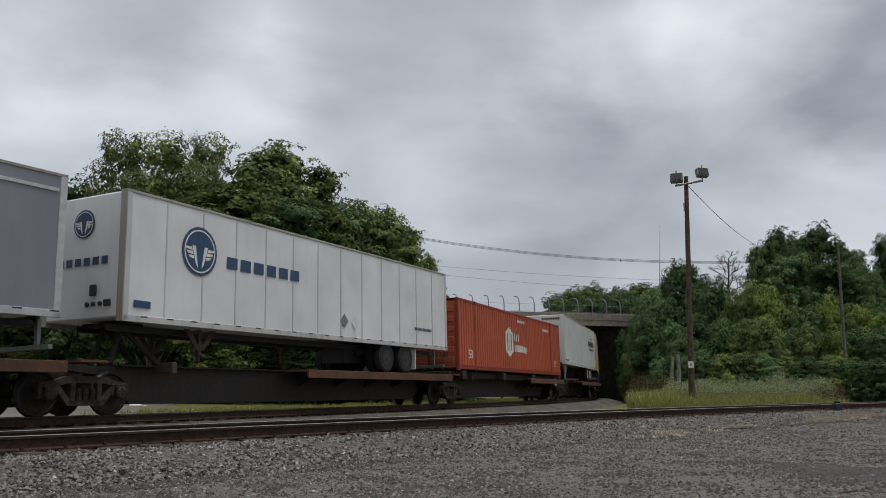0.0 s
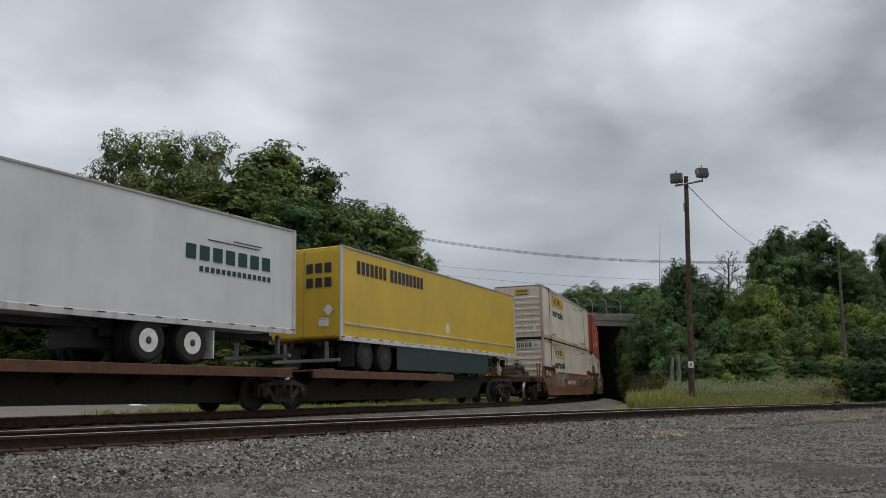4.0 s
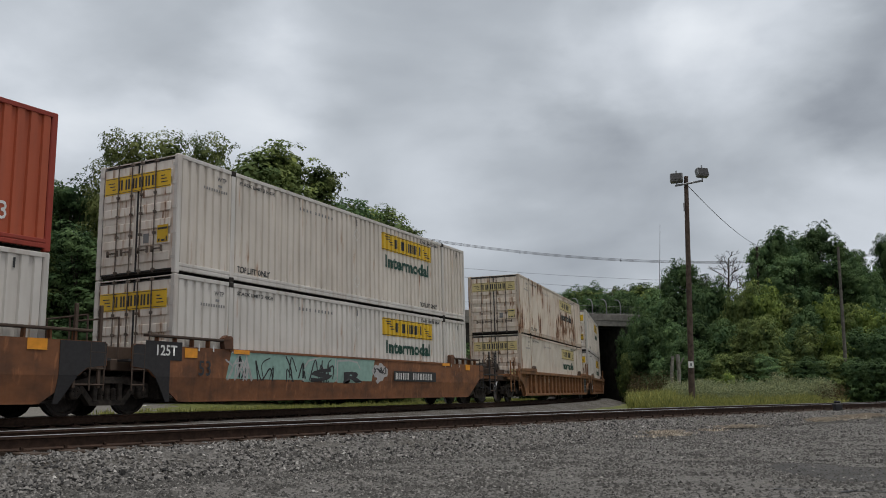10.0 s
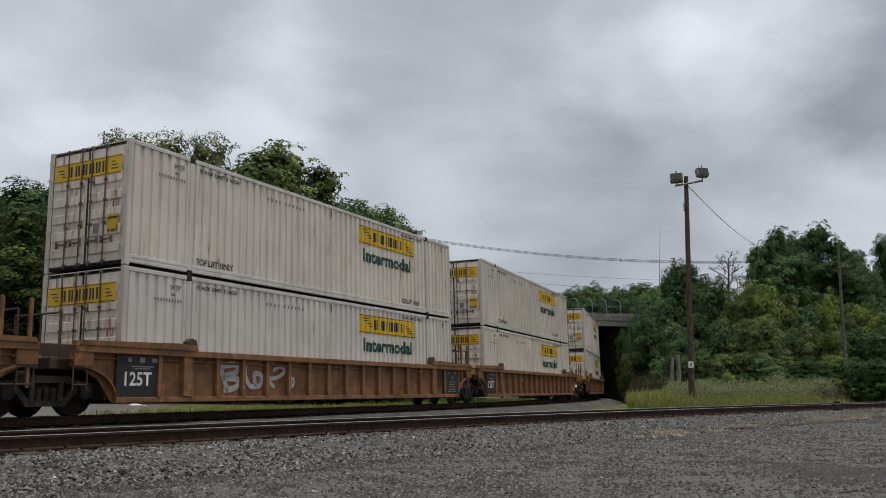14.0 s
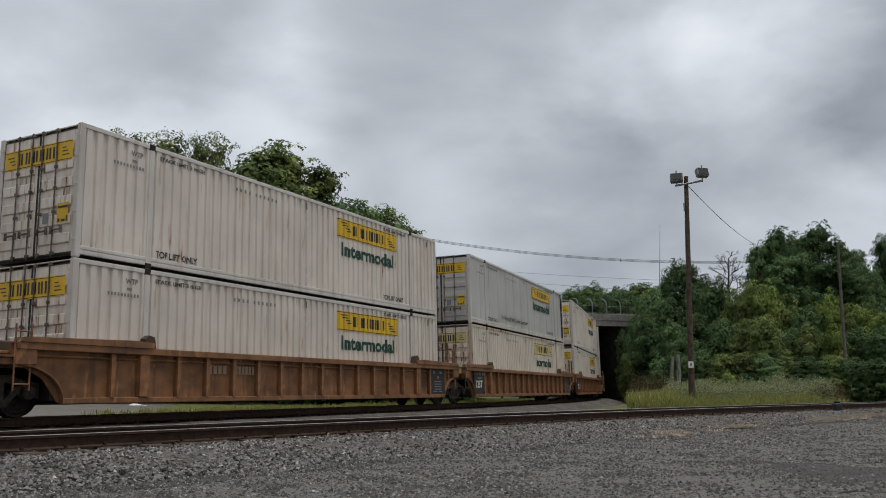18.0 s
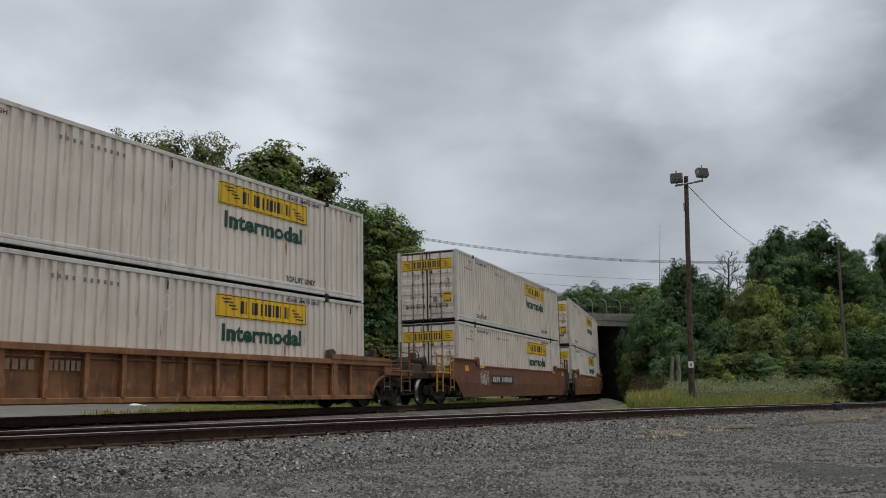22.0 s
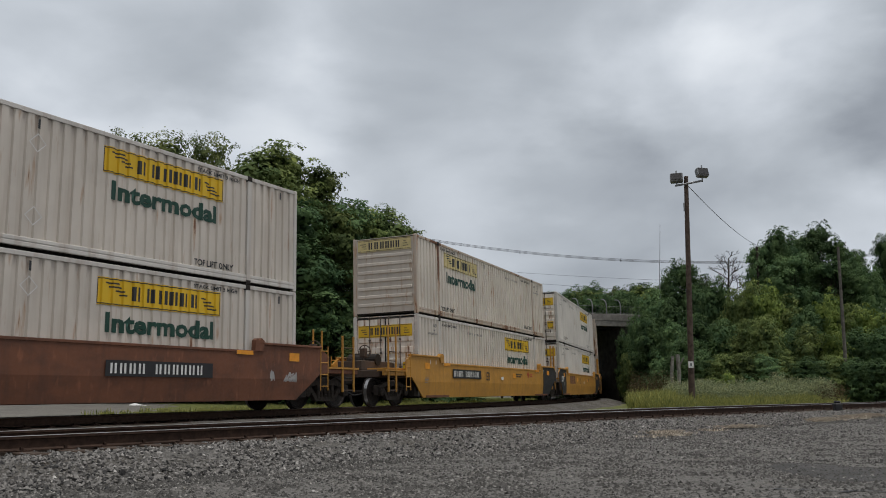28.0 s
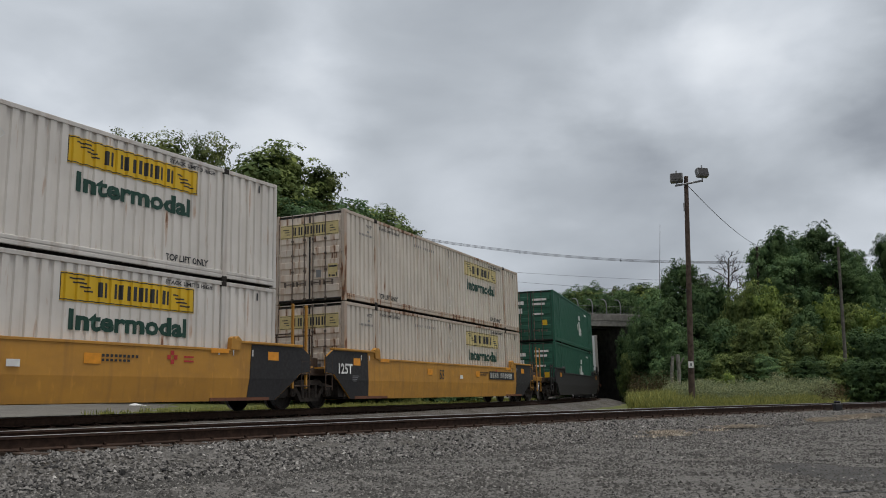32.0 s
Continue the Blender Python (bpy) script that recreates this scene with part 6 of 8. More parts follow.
def spine_car(label, last, decks, hitch, pads=()):
    """One unit of an articulated spine car: a centre sill with wheel decks and a hitch."""
    car = tagged(new("spine_car"), label, "railcar", "railcars of the train")
    bm = bmesh.new()
    prism(bm, [(-8.5, 0.95), (-7.4, 0.85), (-6.7, 0.22), (6.7, 0.22), (7.4, 0.85), (8.5, 0.95), (8.5, 1.06), (-8.5, 1.06)], -0.42, 0.42)
    part("centre_sill", bm, SPINE, car, "deep black centre sill")
    part("side_flange", boxes((-7.2, 7.2, -0.62, 0.62, 1.06, 1.095), bevel=0.0), SPINE, car)
    for x0, x1 in decks:
        part("wheel_deck", boxes((x0, x1, -1.42, 1.42, 1.03, 1.08), (x0, x1, -1.46, -1.38, 0.85, 1.085), (x0, x1, 1.38, 1.46, 0.85, 1.085), bevel=0.01), DECK, car, "rusty deck for trailer wheels")
        for k in range(5):
            x = x0 + (x1 - x0) * (k + 0.5) / 5
            part("deck_bracket", prism(bmesh.new(), [(-1.38, 1.03), (-0.42, 0.62), (-0.42, 1.03)], x - 0.04, x + 0.04, "x"), SPINE, car)
            part("deck_bracket", prism(bmesh.new(), [(1.38, 1.03), (0.42, 1.03), (0.42, 0.62)], x - 0.04, x + 0.04, "x"), SPINE, car)
    for x in hitch:
        bm = bmesh.new()
        for y in (-0.35, 0.35):
            rod(bm, (x + 1.1, y, 1.12), (x, y * 0.7, 1.98), 0.07, seg=8)
            rod(bm, (x - 0.35, y, 1.12), (x, y * 0.7, 1.98), 0.06, seg=8)
        box(bm, x - 0.45, x + 0.45, -0.5, 0.5, 1.95, 2.05, 0.02)
        part("hitch_stand", bm, SPINE, car, "folding hitch stand under the trailer nose")
    if pads:
        part("saddle_beam", boxes((-8.3, 8.3, -0.95, 0.95, 1.0, 1.262), bevel=0.01), SPINE, car, "black bearer under the container")
    for x in pads:
        for y in (-1, 1):
            a, b = sorted((y * 1.18, y * 1.34))
            part("container_pad", boxes((x - 0.2, x + 0.2, a, b, 0.95, 1.27), (x - 0.08, x + 0.08, min(0, a), max(0, b), 0.98, 1.08), bevel=0.01), SPINE, car, "black container pedestal")
    for y in (-1, 1):
        part("bracket", boxes((-6.12, -5.95, min(y * 0.6, y * 1.12), max(y * 0.6, y * 1.12), 0.90, 1.16), bevel=0.02), GRIME, car)
        part("end_platform", boxes((-8.9, -8.2, min(y * 0.5, y * 1.35), max(y * 0.5, y * 1.35), 1.08, 1.13)), DECK, car)
    truck(car, -8.5)
    if last:
        truck(car, 8.5)
        coupler(car, 8.6, 1)
        part("end_platform", boxes((8.3, 9.9, -1.4, 1.4, 1.10, 1.18), bevel=0.01), DECK, car)
        brake_wheel(car, 9.3, -0.7, SPINE)
    return car


def trailer(label, body_mat, trim_mat, rows, ribs, axles=(3.4, 4.7), stripe=None, rear="doors", rim=None, skirt=None, gear=None, post=None):
    """A 53-foot road trailer with its nose at -x; the origin is at its floor's underside centre."""
    top = tagged(new("semi_trailer"), label, "trailer", "trailers on the train")
    L, W, h = 7.88, 1.30, 2.94
    part("body", boxes((-L, L, -W + 0.012, W - 0.012, 0.10, h - 0.03), bevel=0.03), body_mat, top, "painted sheet body")
    if ribs:
        for y in (-1, 1):
            for i in range(1, 13):
                x = -L + i * 2 * L / 13
                part("panel_seam", boxes((x - 0.018, x + 0.018, min(y * (W - 0.02), y * (W + 0.004)), max(y * (W - 0.02), y * (W + 0.004)), 0.16, h - 0.13)), trim_mat, top)
    for y in (-1, 1):
        a, b = sorted((y * (W - 0.05), y * (W + 0.006)))
        part("bottom_rail", boxes((-L, L, a, b, 0.0, 0.15), bevel=0.008), trim_mat, top, "riveted lower rail")
        part("top_rail", boxes((-L, L, a, b, h - 0.07, h), bevel=0.01), POSTSTAIN, top, "dull top rail")
        for i in range(20):
            x = -L + 0.5 + i * 0.79
            if ("reflector", y) not in MESHES:
                MESHES["reflector", y] = part("reflector", boxes((0, 0.2, min(y * (W + 0.004), y * (W + 0.009)), max(y * (W + 0.004), y * (W + 0.009)), 0.112, 0.142)), BLACK, top, "dark slot reflector", Matrix.Translation((x, 0, 0))).data
            else:
                share("reflector", MESHES["reflector", y], top, "", Matrix.Translation((x, 0, 0)))
        for x in (-L, L):
            p, q = sorted((x, x - math.copysign(0.16, x)))
            part("corner_post", boxes((p, q, a, b, 0, h), bevel=0.015), trim_mat, top)
    for y in (-1, 1):
        part("nose_post", boxes((-L - 0.012, -L + 0.05, min(y * W, y * (W - 0.2)), max(y * W, y * (W - 0.2)), 0, h), bevel=0.01), post or POSTSTAIN, top, "bright nose corner post" if post else "stained nose corner post")
    part("socket_box", boxes((-L - 0.07, -L - 0.01, -0.95, -0.75, 0.35, 0.5), bevel=0.02), BLACK, top, "black air socket")
    part("socket_box", boxes((-L - 0.07, -L - 0.01, -0.5, -0.3, 0.6, 0.85), bevel=0.02), BLACK, top, "black light socket")
    for y in (-0.62, -0.42, -0.22):
        part("air_coupling", disc_profile(bmesh.new(), [(0.05, 0.0), (0.06, -0.03), (0.03, -0.06)], (-L - 0.01, y, 0.42), "x", 10), BLACK, top, "small round air coupling")
    if rear == "doors":
        for y in (-1, 1):
            a, b = sorted((y * 0.01, y * (W - 0.1)))
            part("rear_door", boxes((L - 0.01, L + 0.03, a, b, 0.15, h - 0.14), bevel=0.008), body_mat, top)
    # underside: rails, landing gear, axles
    part("chassis", boxes((-L + 0.3, L - 0.1, -0.55, -0.45, -0.14, 0.0), (-L + 0.3, L - 0.1, 0.45, 0.55, -0.14, 0.0), bevel=0), BLACK, top)
    for y in (-0.8, 0.8):
        bm = bmesh.new()
        box(bm, -5.06, -4.94, y - 0.06, y + 0.06, -0.62, 0.0, 0.01)
        box(bm, -5.02, -4.98, y - 0.04, y + 0.04, -0.78, -0.62)
        if gear:
            prism(bm, [(-5.55, 0.0), (-5.38, 0.0), (-5.08, -0.36), (-4.92, -0.36), (-4.62, 0.0), (-4.45, 0.0), (-4.86, -0.5), (-5.14, -0.5)], y - 0.07, y - 0.03)
            prism(bm, [(-5.4, -0.10), (-5.33, -0.03), (-4.67, -0.03), (-4.6, -0.10)], y - 0.065, y - 0.035)
        else:
            prism(bm, [(-5.45, 0.0), (-5.38, 0.0), (-5.0, -0.35), (-5.0, -0.45)], y - 0.03, y + 0.03)
            prism(bm, [(-4.2, 0.0), (-4.28, 0.0), (-5.0, -0.35), (-5.0, -0.45)], y - 0.03, y + 0.03)
        part("landing_leg", bm, gear or GRIME, top, "raised landing gear leg")
    part("bogie", boxes((axles[0] - 0.8, axles[1] + 0.8, -0.6, -0.45, -0.32, -0.14), (axles[0] - 0.8, axles[1] + 0.8, 0.45, 0.6, -0.32, -0.14), bevel=0.01), BLACK, top)
    # added black box: closes the view between the wheels, standing in for shade
    part("suspension", boxes((axles[0] - 1.3, axles[1] + 0.5, -0.44, 0.44, -0.60, -0.02), bevel=0.02), BLACK, top, "black filler box between the wheels, in place of shade")
    for x in axles:
        ax = part("axle", rod(bmesh.new(), (x, -1.1, -0.405), (x, 1.1, -0.405), 0.07, seg=8), BLACK, top)
        for y in (-1, 1):
            for k, off in enumerate((1.14, 0.80)):
                bm = disc_profile(bmesh.new(), [(0.26, -0.12), (0.42, -0.14), (0.49, -0.10), (0.5, 0), (0.49, 0.10), (0.42, 0.14), (0.26, 0.12)], (x, y * off, -0.405), seg=24)
                part("tyre", bm, RUBBER, ax, "black rubber tyre")
            bm = disc_profile(bmesh.new(), [(0.27, 0.13 * y), (0.24, 0.09 * y), (0.16, 0.02 * y), (0.1, 0.06 * y), (0.08, 0.12 * y)], (x, y * 1.14, -0.405), seg=20)
            part("wheel_rim", bm, rim or ALU, ax, "wheel rim")
            bm = disc_profile(bmesh.new(), [(0.085, 0.05 * y), (0.085, 0.135 * y), (0.06, 0.15 * y), (0.001, 0.15 * y)], (x, y * 1.14, -0.405), seg=12)
            part("hub", bm, GRIME, ax, "greasy wheel hub")
            for k in range(5):
                a = 0.4 + k * math.tau / 5
                bm = disc_profile(bmesh.new(), [(0.046, 0.045 * y), (0.046, 0.075 * y), (0.001, 0.075 * y)], (x + 0.175 * math.cos(a), y * 1.14, -0.405 + 0.175 * math.sin(a)), seg=8)
                part("hand_hole", bm, BLACK, ax, "dark opening in the wheel disc")
    if skirt:
        for y in (-1, 1):
            part("side_skirt", boxes((-4.3, axles[0] - 0.85, min(y * 1.24, y * 1.27), max(y * 1.24, y * 1.27), -0.80, -0.005), bevel=0.006), skirt, top, "dark teal aerodynamic side skirt")
    for y in (-1.25, 0.7):
        part("mud_flap", boxes((axles[1] + 0.7, axles[1] + 0.73, y, y + 0.55, -0.75, -0.05)), WHITEMARK if ribs or rim == WHITEMARK else BLACK, top)
    bm = bmesh.new()
    for y in (-0.75, 0.75):
        box(bm, L - 0.15, L - 0.07, y - 0.05, y + 0.05, -0.55, 0.0)
    box(bm, L - 0.16, L - 0.06, -1.2, 1.2, -0.62, -0.52, 0.01)
    part("rear_guard", bm, GALV, top, "steel underride guard")
    for y in (-1, 1):
        if stripe:
            z0, z1, m = stripe
            part("side_strip", boxes((-L + 0.1, L - 0.2, min(y * (W - 0.01), y * (W + 0.012)), max(y * (W - 0.01), y * (W + 0.012)), z0, z1)), m, top, "pale metal rub strip")
    for name, me, m, lab in rows:
        share(name, me, top, lab, m)
    return top


# ---- poles, wires and small fixtures ----
def light_pole():
    top = tagged(new("floodlight_pole"), "leaning wooden pole with two floodlights and a white sign", "light pole")
    base, tip = Vector((11.54, 40, -0.5)), Vector((11.84, 40, 10.75))
    part("pole", rod(bmesh.new(), base, tip, 0.15, 0.10, 12), POLEWOOD, top, "weathered brown wooden pole")
    bm = bmesh.new()
    rod(bm, (11.25, 39.85, 10.25), (12.6, 39.85, 10.5), 0.05, seg=6)
    part("cross_arm", bm, GALV, top, "short steel cross arm")
    for x, z, turn in ((11.33, 10.62, -18), (12.58, 10.88, 12)):
        bm = boxes((-0.30, 0.30, -0.16, 0.16, -0.22, 0.24), bevel=0.05)
        bmesh.ops.transform(bm, matrix=Matrix.Translation((x, 39.85, z)) @ Euler((radians(-20), 0, radians(turn))).to_matrix().to_4x4(), verts=bm.verts)
        lamp = part("floodlight", bm, GALV, top, "grey box floodlight")
        bm = boxes((-0.25, 0.25, -0.175, -0.155, -0.17, 0.19), bevel=0.005)
        bmesh.ops.transform(bm, matrix=Matrix.Translation((x, 39.85, z)) @ Euler((radians(-20), 0, radians(turn))).to_matrix().to_4x4(), verts=bm.verts)
        part("lens", bm, BLACK, lamp, "dark glass lens")
        part("bracket", rod(bmesh.new(), (x, 39.85, z - 0.35), (x, 39.85, z + 0.38), 0.03, seg=6), GALV, lamp)
    part("sign", boxes((11.42, 11.66, 39.80, 39.82, 1.52, 1.82), bevel=0.004), WHITEMARK, top, "small white square sign")
    part("sign_mark", boxes((11.50, 11.58, 39.792, 39.799, 1.60, 1.74)), GALV, top)
    bm = bmesh.new()
    rod(bm, (11.62, 39.83, 9.0), (11.62, 39.83, 9.4), 0.03, seg=6)
    part("conduit_clip", bm, GALV, top)


light_pole()


GREYWOOD = speckle("silver_grey_pole_wood", [(0.3, (0.085, 0.078, 0.068)), (0.7, (0.18, 0.168, 0.148))], 6, 0.9)


def utility_pole():
    top = tagged(new("utility_pole"), "grey wooden utility pole among the shrubs", "pole")
    part("pole", rod(bmesh.new(), (24.45, 52, -0.5), (24.63, 52, 9.27), 0.115, 0.075, 10), GREYWOOD, top, "weathered grey pole")
    part("marker", boxes((24.36, 24.52, 51.82, 51.84, 1.55, 1.82)), WHITEMARK, top, "small white marker")


utility_pole()


def whip_mast():
    top = tagged(new("antenna_mast"), "thin grey antenna mast above the bridge bank", "antenna")
    bm = bmesh.new()
    rod(bm, (21.5, 84, 6.0), (21.7, 84, 12.0), 0.055, 0.04, 6)
    part("lower_tube", bm, GALV, top)
    part("whip", rod(bmesh.new(), (21.7, 84, 12.0), (21.97, 84, 17.05), 0.035, 0.014, 6), GALV, top)


whip_mast()


def wire(name, points, r, label, spacers=0, sag=0.0):
    """A hanging wire through end points, with sag at mid-span."""
    top = tagged(new(name), label, "wire")
    p0, p1 = Vector(points[0]), Vector(points[1])
    pts = [p0.lerp(p1, i / 24) - Vector((0, 0, 4 * sag * (i / 24) * (1 - i / 24))) for i in range(25)]
    part("strand", tube(bmesh.new(), pts, r, 5), WIRE, top)
    if spacers:
        part("strand", tube(bmesh.new(), [p + Vector((0, 0, -0.22)) for p in pts], r, 5), WIRE, top)
        part("strand", tube(bmesh.new(), [p + Vector((0.1, 0.15, -0.10)) for p in pts], r, 5), WIRE, top)
        bm = bmesh.new()
        for i in range(2, 24, 3):
            box(bm, pts[i].x - 0.03, pts[i].x + 0.03, pts[i].y - 0.05, pts[i].y + 0.15, pts[i].z - 0.28, pts[i].z + 0.06)
        part("spacer", bm, BLACK, top, "cable spacers")
    return top


wire("power_cable", ((-22, 92, 21.6), (70, 98, 19.0)), 0.022, "bundled black power cables on spacers across the sky", 1, 5.2)
wire("telephone_wire", ((-24, 115, 20.34), (60, 115, 15.02)), 0.016, "thin sagging wire behind the bridge", 0, 1.6)
wire("telephone_wire", ((-24, 115, 19.42), (60, 115, 13.13)), 0.016, "thin sagging wire behind the bridge", 0, 1.6)
for x, y, z in ((-24, 115, 20.6), (60, 115, 15.3), (-22, 92, 21.9), (70, 98, 19.3)):
    end_pole = tagged(new("utility_pole"), "brown wooden utility pole behind the trees", "pole")
    part("pole", rod(bmesh.new(), (x, y, -0.5), (x, y, z), 0.16, 0.11, 10), POLEWOOD, end_pole)
wire("guy_wire", ((11.9, 40, 10.3), (31.5, 82, 14.3)), 0.018, "thin service wire from the floodlight pole", 0, 0.5)


def stub():
    top = tagged(new("switch_stand_box"), "small dark metal box beside the siding", "trackside box")
    part("case", boxes((12.66, 12.92, 27.85, 28.07, -0.45, 0.05), bevel=0.04), CARDARK, top)
    part("cap", boxes((12.69, 12.89, 27.88, 28.04, 0.05, 0.12), bevel=0.03), CARDARK, top)


stub()


# ---- the train ----
VK = ([0, 5, 10, 16, 22, 27, 32], [11.0375, 11.0407, 11.0641, 11.032, 10.9724, 10.9401, 10.8759])
TIMES = np.linspace(0, 32, 641)
_v = np.interp(TIMES, *VK)
TRAVEL = np.concatenate([[0], np.cumsum((_v[1:] + _v[:-1]) / 2 * 0.05)])
TRAVEL -= np.interp(16, TIMES, TRAVEL)


def travel(t):
    return float(np.interp(t, TIMES, TRAVEL))


def car_pose(s):
    xa, ya, _ = MAIN.at(s - 9.0)
    xb, yb, _ = MAIN.at(s + 9.0)
    m = Matrix.Translation(((xa + xb) / 2, (ya + yb) / 2, 0)) @ Matrix.Rotation(math.atan2(yb - ya, xb - xa), 4, "Z")
    return m @ Matrix.Rotation(BANK, 4, "X")


RIDERS = []


def ride(ob, c, z=0.0, turned=False):
    """Puts a thing on the train, at c along it and z above the rail."""
    off = Matrix.Translation((0, 0, z))
    if turned:
        off = off @ Matrix.Rotation(math.pi, 4, "Z")
    RIDERS.append((ob, c, off))
    return ob


Z_LOW, Z_HIGH = 0.325, 3.223
FADEDBROWN = paint("faded_tan_panel_paint", (0.36, 0.185, 0.080), (0.12, 0.06, 0.03), 0.5, 0.65)
FADEDBARS = plain("faded_lettering", (0.30, 0.21, 0.13), 0.6)
TEAL = plain("teal_spray_paint", (0.10, 0.245, 0.25), 0.6)
PALETEAL = plain("pale_teal_spray_paint", (0.24, 0.38, 0.33), 0.5)
CHALK = plain("white_spray_paint", (0.42, 0.41, 0.40), 0.6)


def blob(bm, x, z, w, h, y, rs, n=12, square=0.4):
    pts = []
    for i in range(n):
        a = 2 * math.pi * i / n
        r = 1 + rs.uniform(-0.18, 0.18)
        c, s = math.cos(a), math.sin(a)
        k = (1 - square) + square / max(abs(c), abs(s))
        pts.append(bm.verts.new((x + c * w * r * k * 0.5, y, z + s * h * r * k * 0.5)))
    bm.faces.new(pts)


def lean_in(y, z):
    """Depth of a painted mark on the side, following the lower plate."""
    return y + 0.025 + max(0.0, 0.80 - z) * 0.2127


def ribbon(bm, pts, w, y):
    """A rounded brush stroke through the points, in the plane of a car's side."""
    pts = [Vector(p) for p in pts]
    fine = []
    for i in range(len(pts) - 1):
        p0, p1, p2, p3 = pts[max(i - 1, 0)], pts[i], pts[i + 1], pts[min(i + 2, len(pts) - 1)]
        for k in range(6):
            t = k / 6
            fine.append(0.5 * ((2 * p1) + (p2 - p0) * t + (2 * p0 - 5 * p1 + 4 * p2 - p3) * t * t + (3 * p1 - p0 - 3 * p2 + p3) * t ** 3))
    fine.append(pts[-1])
    pair = []
    for i, p in enumerate(fine):
        d = fine[min(i + 1, len(fine) - 1)] - fine[max(i - 1, 0)]
        n = Vector((-d.y, d.x)).normalized() * w * 0.5
        pair.append((bm.verts.new((p.x + n.x, lean_in(y, p.y + n.y), p.y + n.y)), bm.verts.new((p.x - n.x, lean_in(y, p.y - n.y), p.y - n.y))))
    for a, b in zip(pair[:-1], pair[1:]):
        bm.faces.new((a[0], a[1], b[1], b[0]))
    for p in (fine[0], fine[-1]):
        bm.faces.new([bm.verts.new((p.x + math.cos(a) * w * 0.5, lean_in(y - 0.0003, p.y + math.sin(a) * w * 0.5), p.y + math.sin(a) * w * 0.5)) for a in [i * math.pi / 5 for i in range(10)]])


SHAPES = [[[(0.05, 0), (0.45, 0.5), (0.95, 1)], [(0.05, 1), (0.5, 0.5), (1, 0)]],
          [[(0.25, 0), (0.2, 0.5), (0.2, 1)], [(0.2, 0.95), (0.85, 0.95), (0.9, 0.55), (0.25, 0.45)]],
          [[(0.95, 0.8), (0.55, 1), (0.1, 0.75), (0.5, 0.5), (0.9, 0.28), (0.5, 0), (0.05, 0.15)]],
          [[(0.1, 1), (0.12, 0.25), (0.5, 0), (0.88, 0.25), (0.9, 1)]],
          [[(0.0, 0.05), (0.4, 0.25), (0.7, 0.6), (1, 1)]],
          [[(0.5, 0.95), (0.1, 0.7), (0.1, 0.3), (0.5, 0.05), (0.9, 0.3), (0.9, 0.7), (0.5, 0.95)]],
          [[(0.15, 0), (0.2, 1)], [(0.2, 0.95), (0.8, 0.85), (0.3, 0.55)], [(0.3, 0.55), (0.9, 0.35), (0.75, 0.05), (0.15, 0.03)]],
          [[(0.9, 0.95), (0.15, 0.9), (0.15, 0.1), (0.95, 0.05)], [(0.2, 0.5), (0.75, 0.52)]],
          [[(0.1, 0.1), (0.3, 0.9), (0.75, 0.95), (0.7, 0.55), (0.35, 0.5)], [(0.55, 0.5), (0.95, 0.05)], [(0.0, 0.45), (0.5, 0.3)]],
          [[(1.0, 0.9), (0.5, 0.85), (0.2, 0.6), (0.7, 0.45), (0.75, 0.15), (0.3, -0.02)], [(0.05, 0.95), (0.15, 0.4), (-0.05, 0.05)]]]


def graffiti(car, x0, x1, layers, kinds, back=None, z0=0.50, z1=1.32, lean=0.08):
    """Swelling spray-painted shapes in layers of (material, stroke width, shift)."""
    rs = random.Random(len(kinds) + int(x1 * 7))
    y = -1.479
    if back:
        bm = bmesh.new()
        zs = [rs.uniform(1.36, 1.5) for _ in range(25)]
        rows = [[(x0 - 0.3 + (x1 - x0 + 0.6) * i / 24, zs[i]) for i in range(25)], [(x0 - 0.4 + (x1 - x0 + 0.65) * i / 24, 0.80) for i in range(25)], [(x0 - 0.5 + (x1 - x0 + 0.7) * i / 24, 0.34 + rs.uniform(0, 0.08)) for i in range(25)]]
        rows = [[bm.verts.new((x, lean_in(y, z), z)) for x, z in row] for row in rows]
        for up, dn in zip(rows[:-1], rows[1:]):
            for i in range(24):
                bm.faces.new((dn[i], dn[i + 1], up[i + 1], up[i]))
        part("graffiti_ground", bm, back, car, "faded sprayed background")
    step = (x1 - x0) / len(kinds)
    jit = [(rs.uniform(-0.05, 0.05), rs.uniform(-0.06, 0.06), rs.uniform(0.9, 1.05)) for _ in kinds]
    for k, (mat, w, shift) in enumerate(layers):
        bm = bmesh.new()
        for i, kind in enumerate(kinds):
            dx, dz, g = jit[i]
            for j, line in enumerate(SHAPES[kind]):
                pts = [(x0 + step * (i + 0.1 + (1 - a if kind in (1, 3, 8, 9) else a) * 0.8) + dx + lean * b + shift, z0 + dz + (z1 - z0) * b * g + shift) for a, b in line]
                ribbon(bm, pts, w, y - 0.003 - 0.003 * k - 0.0007 * ((i * 2 + j) % 4))
        part("graffiti_piece", bm, mat, car, "sprayed graffiti shapes")
    return car


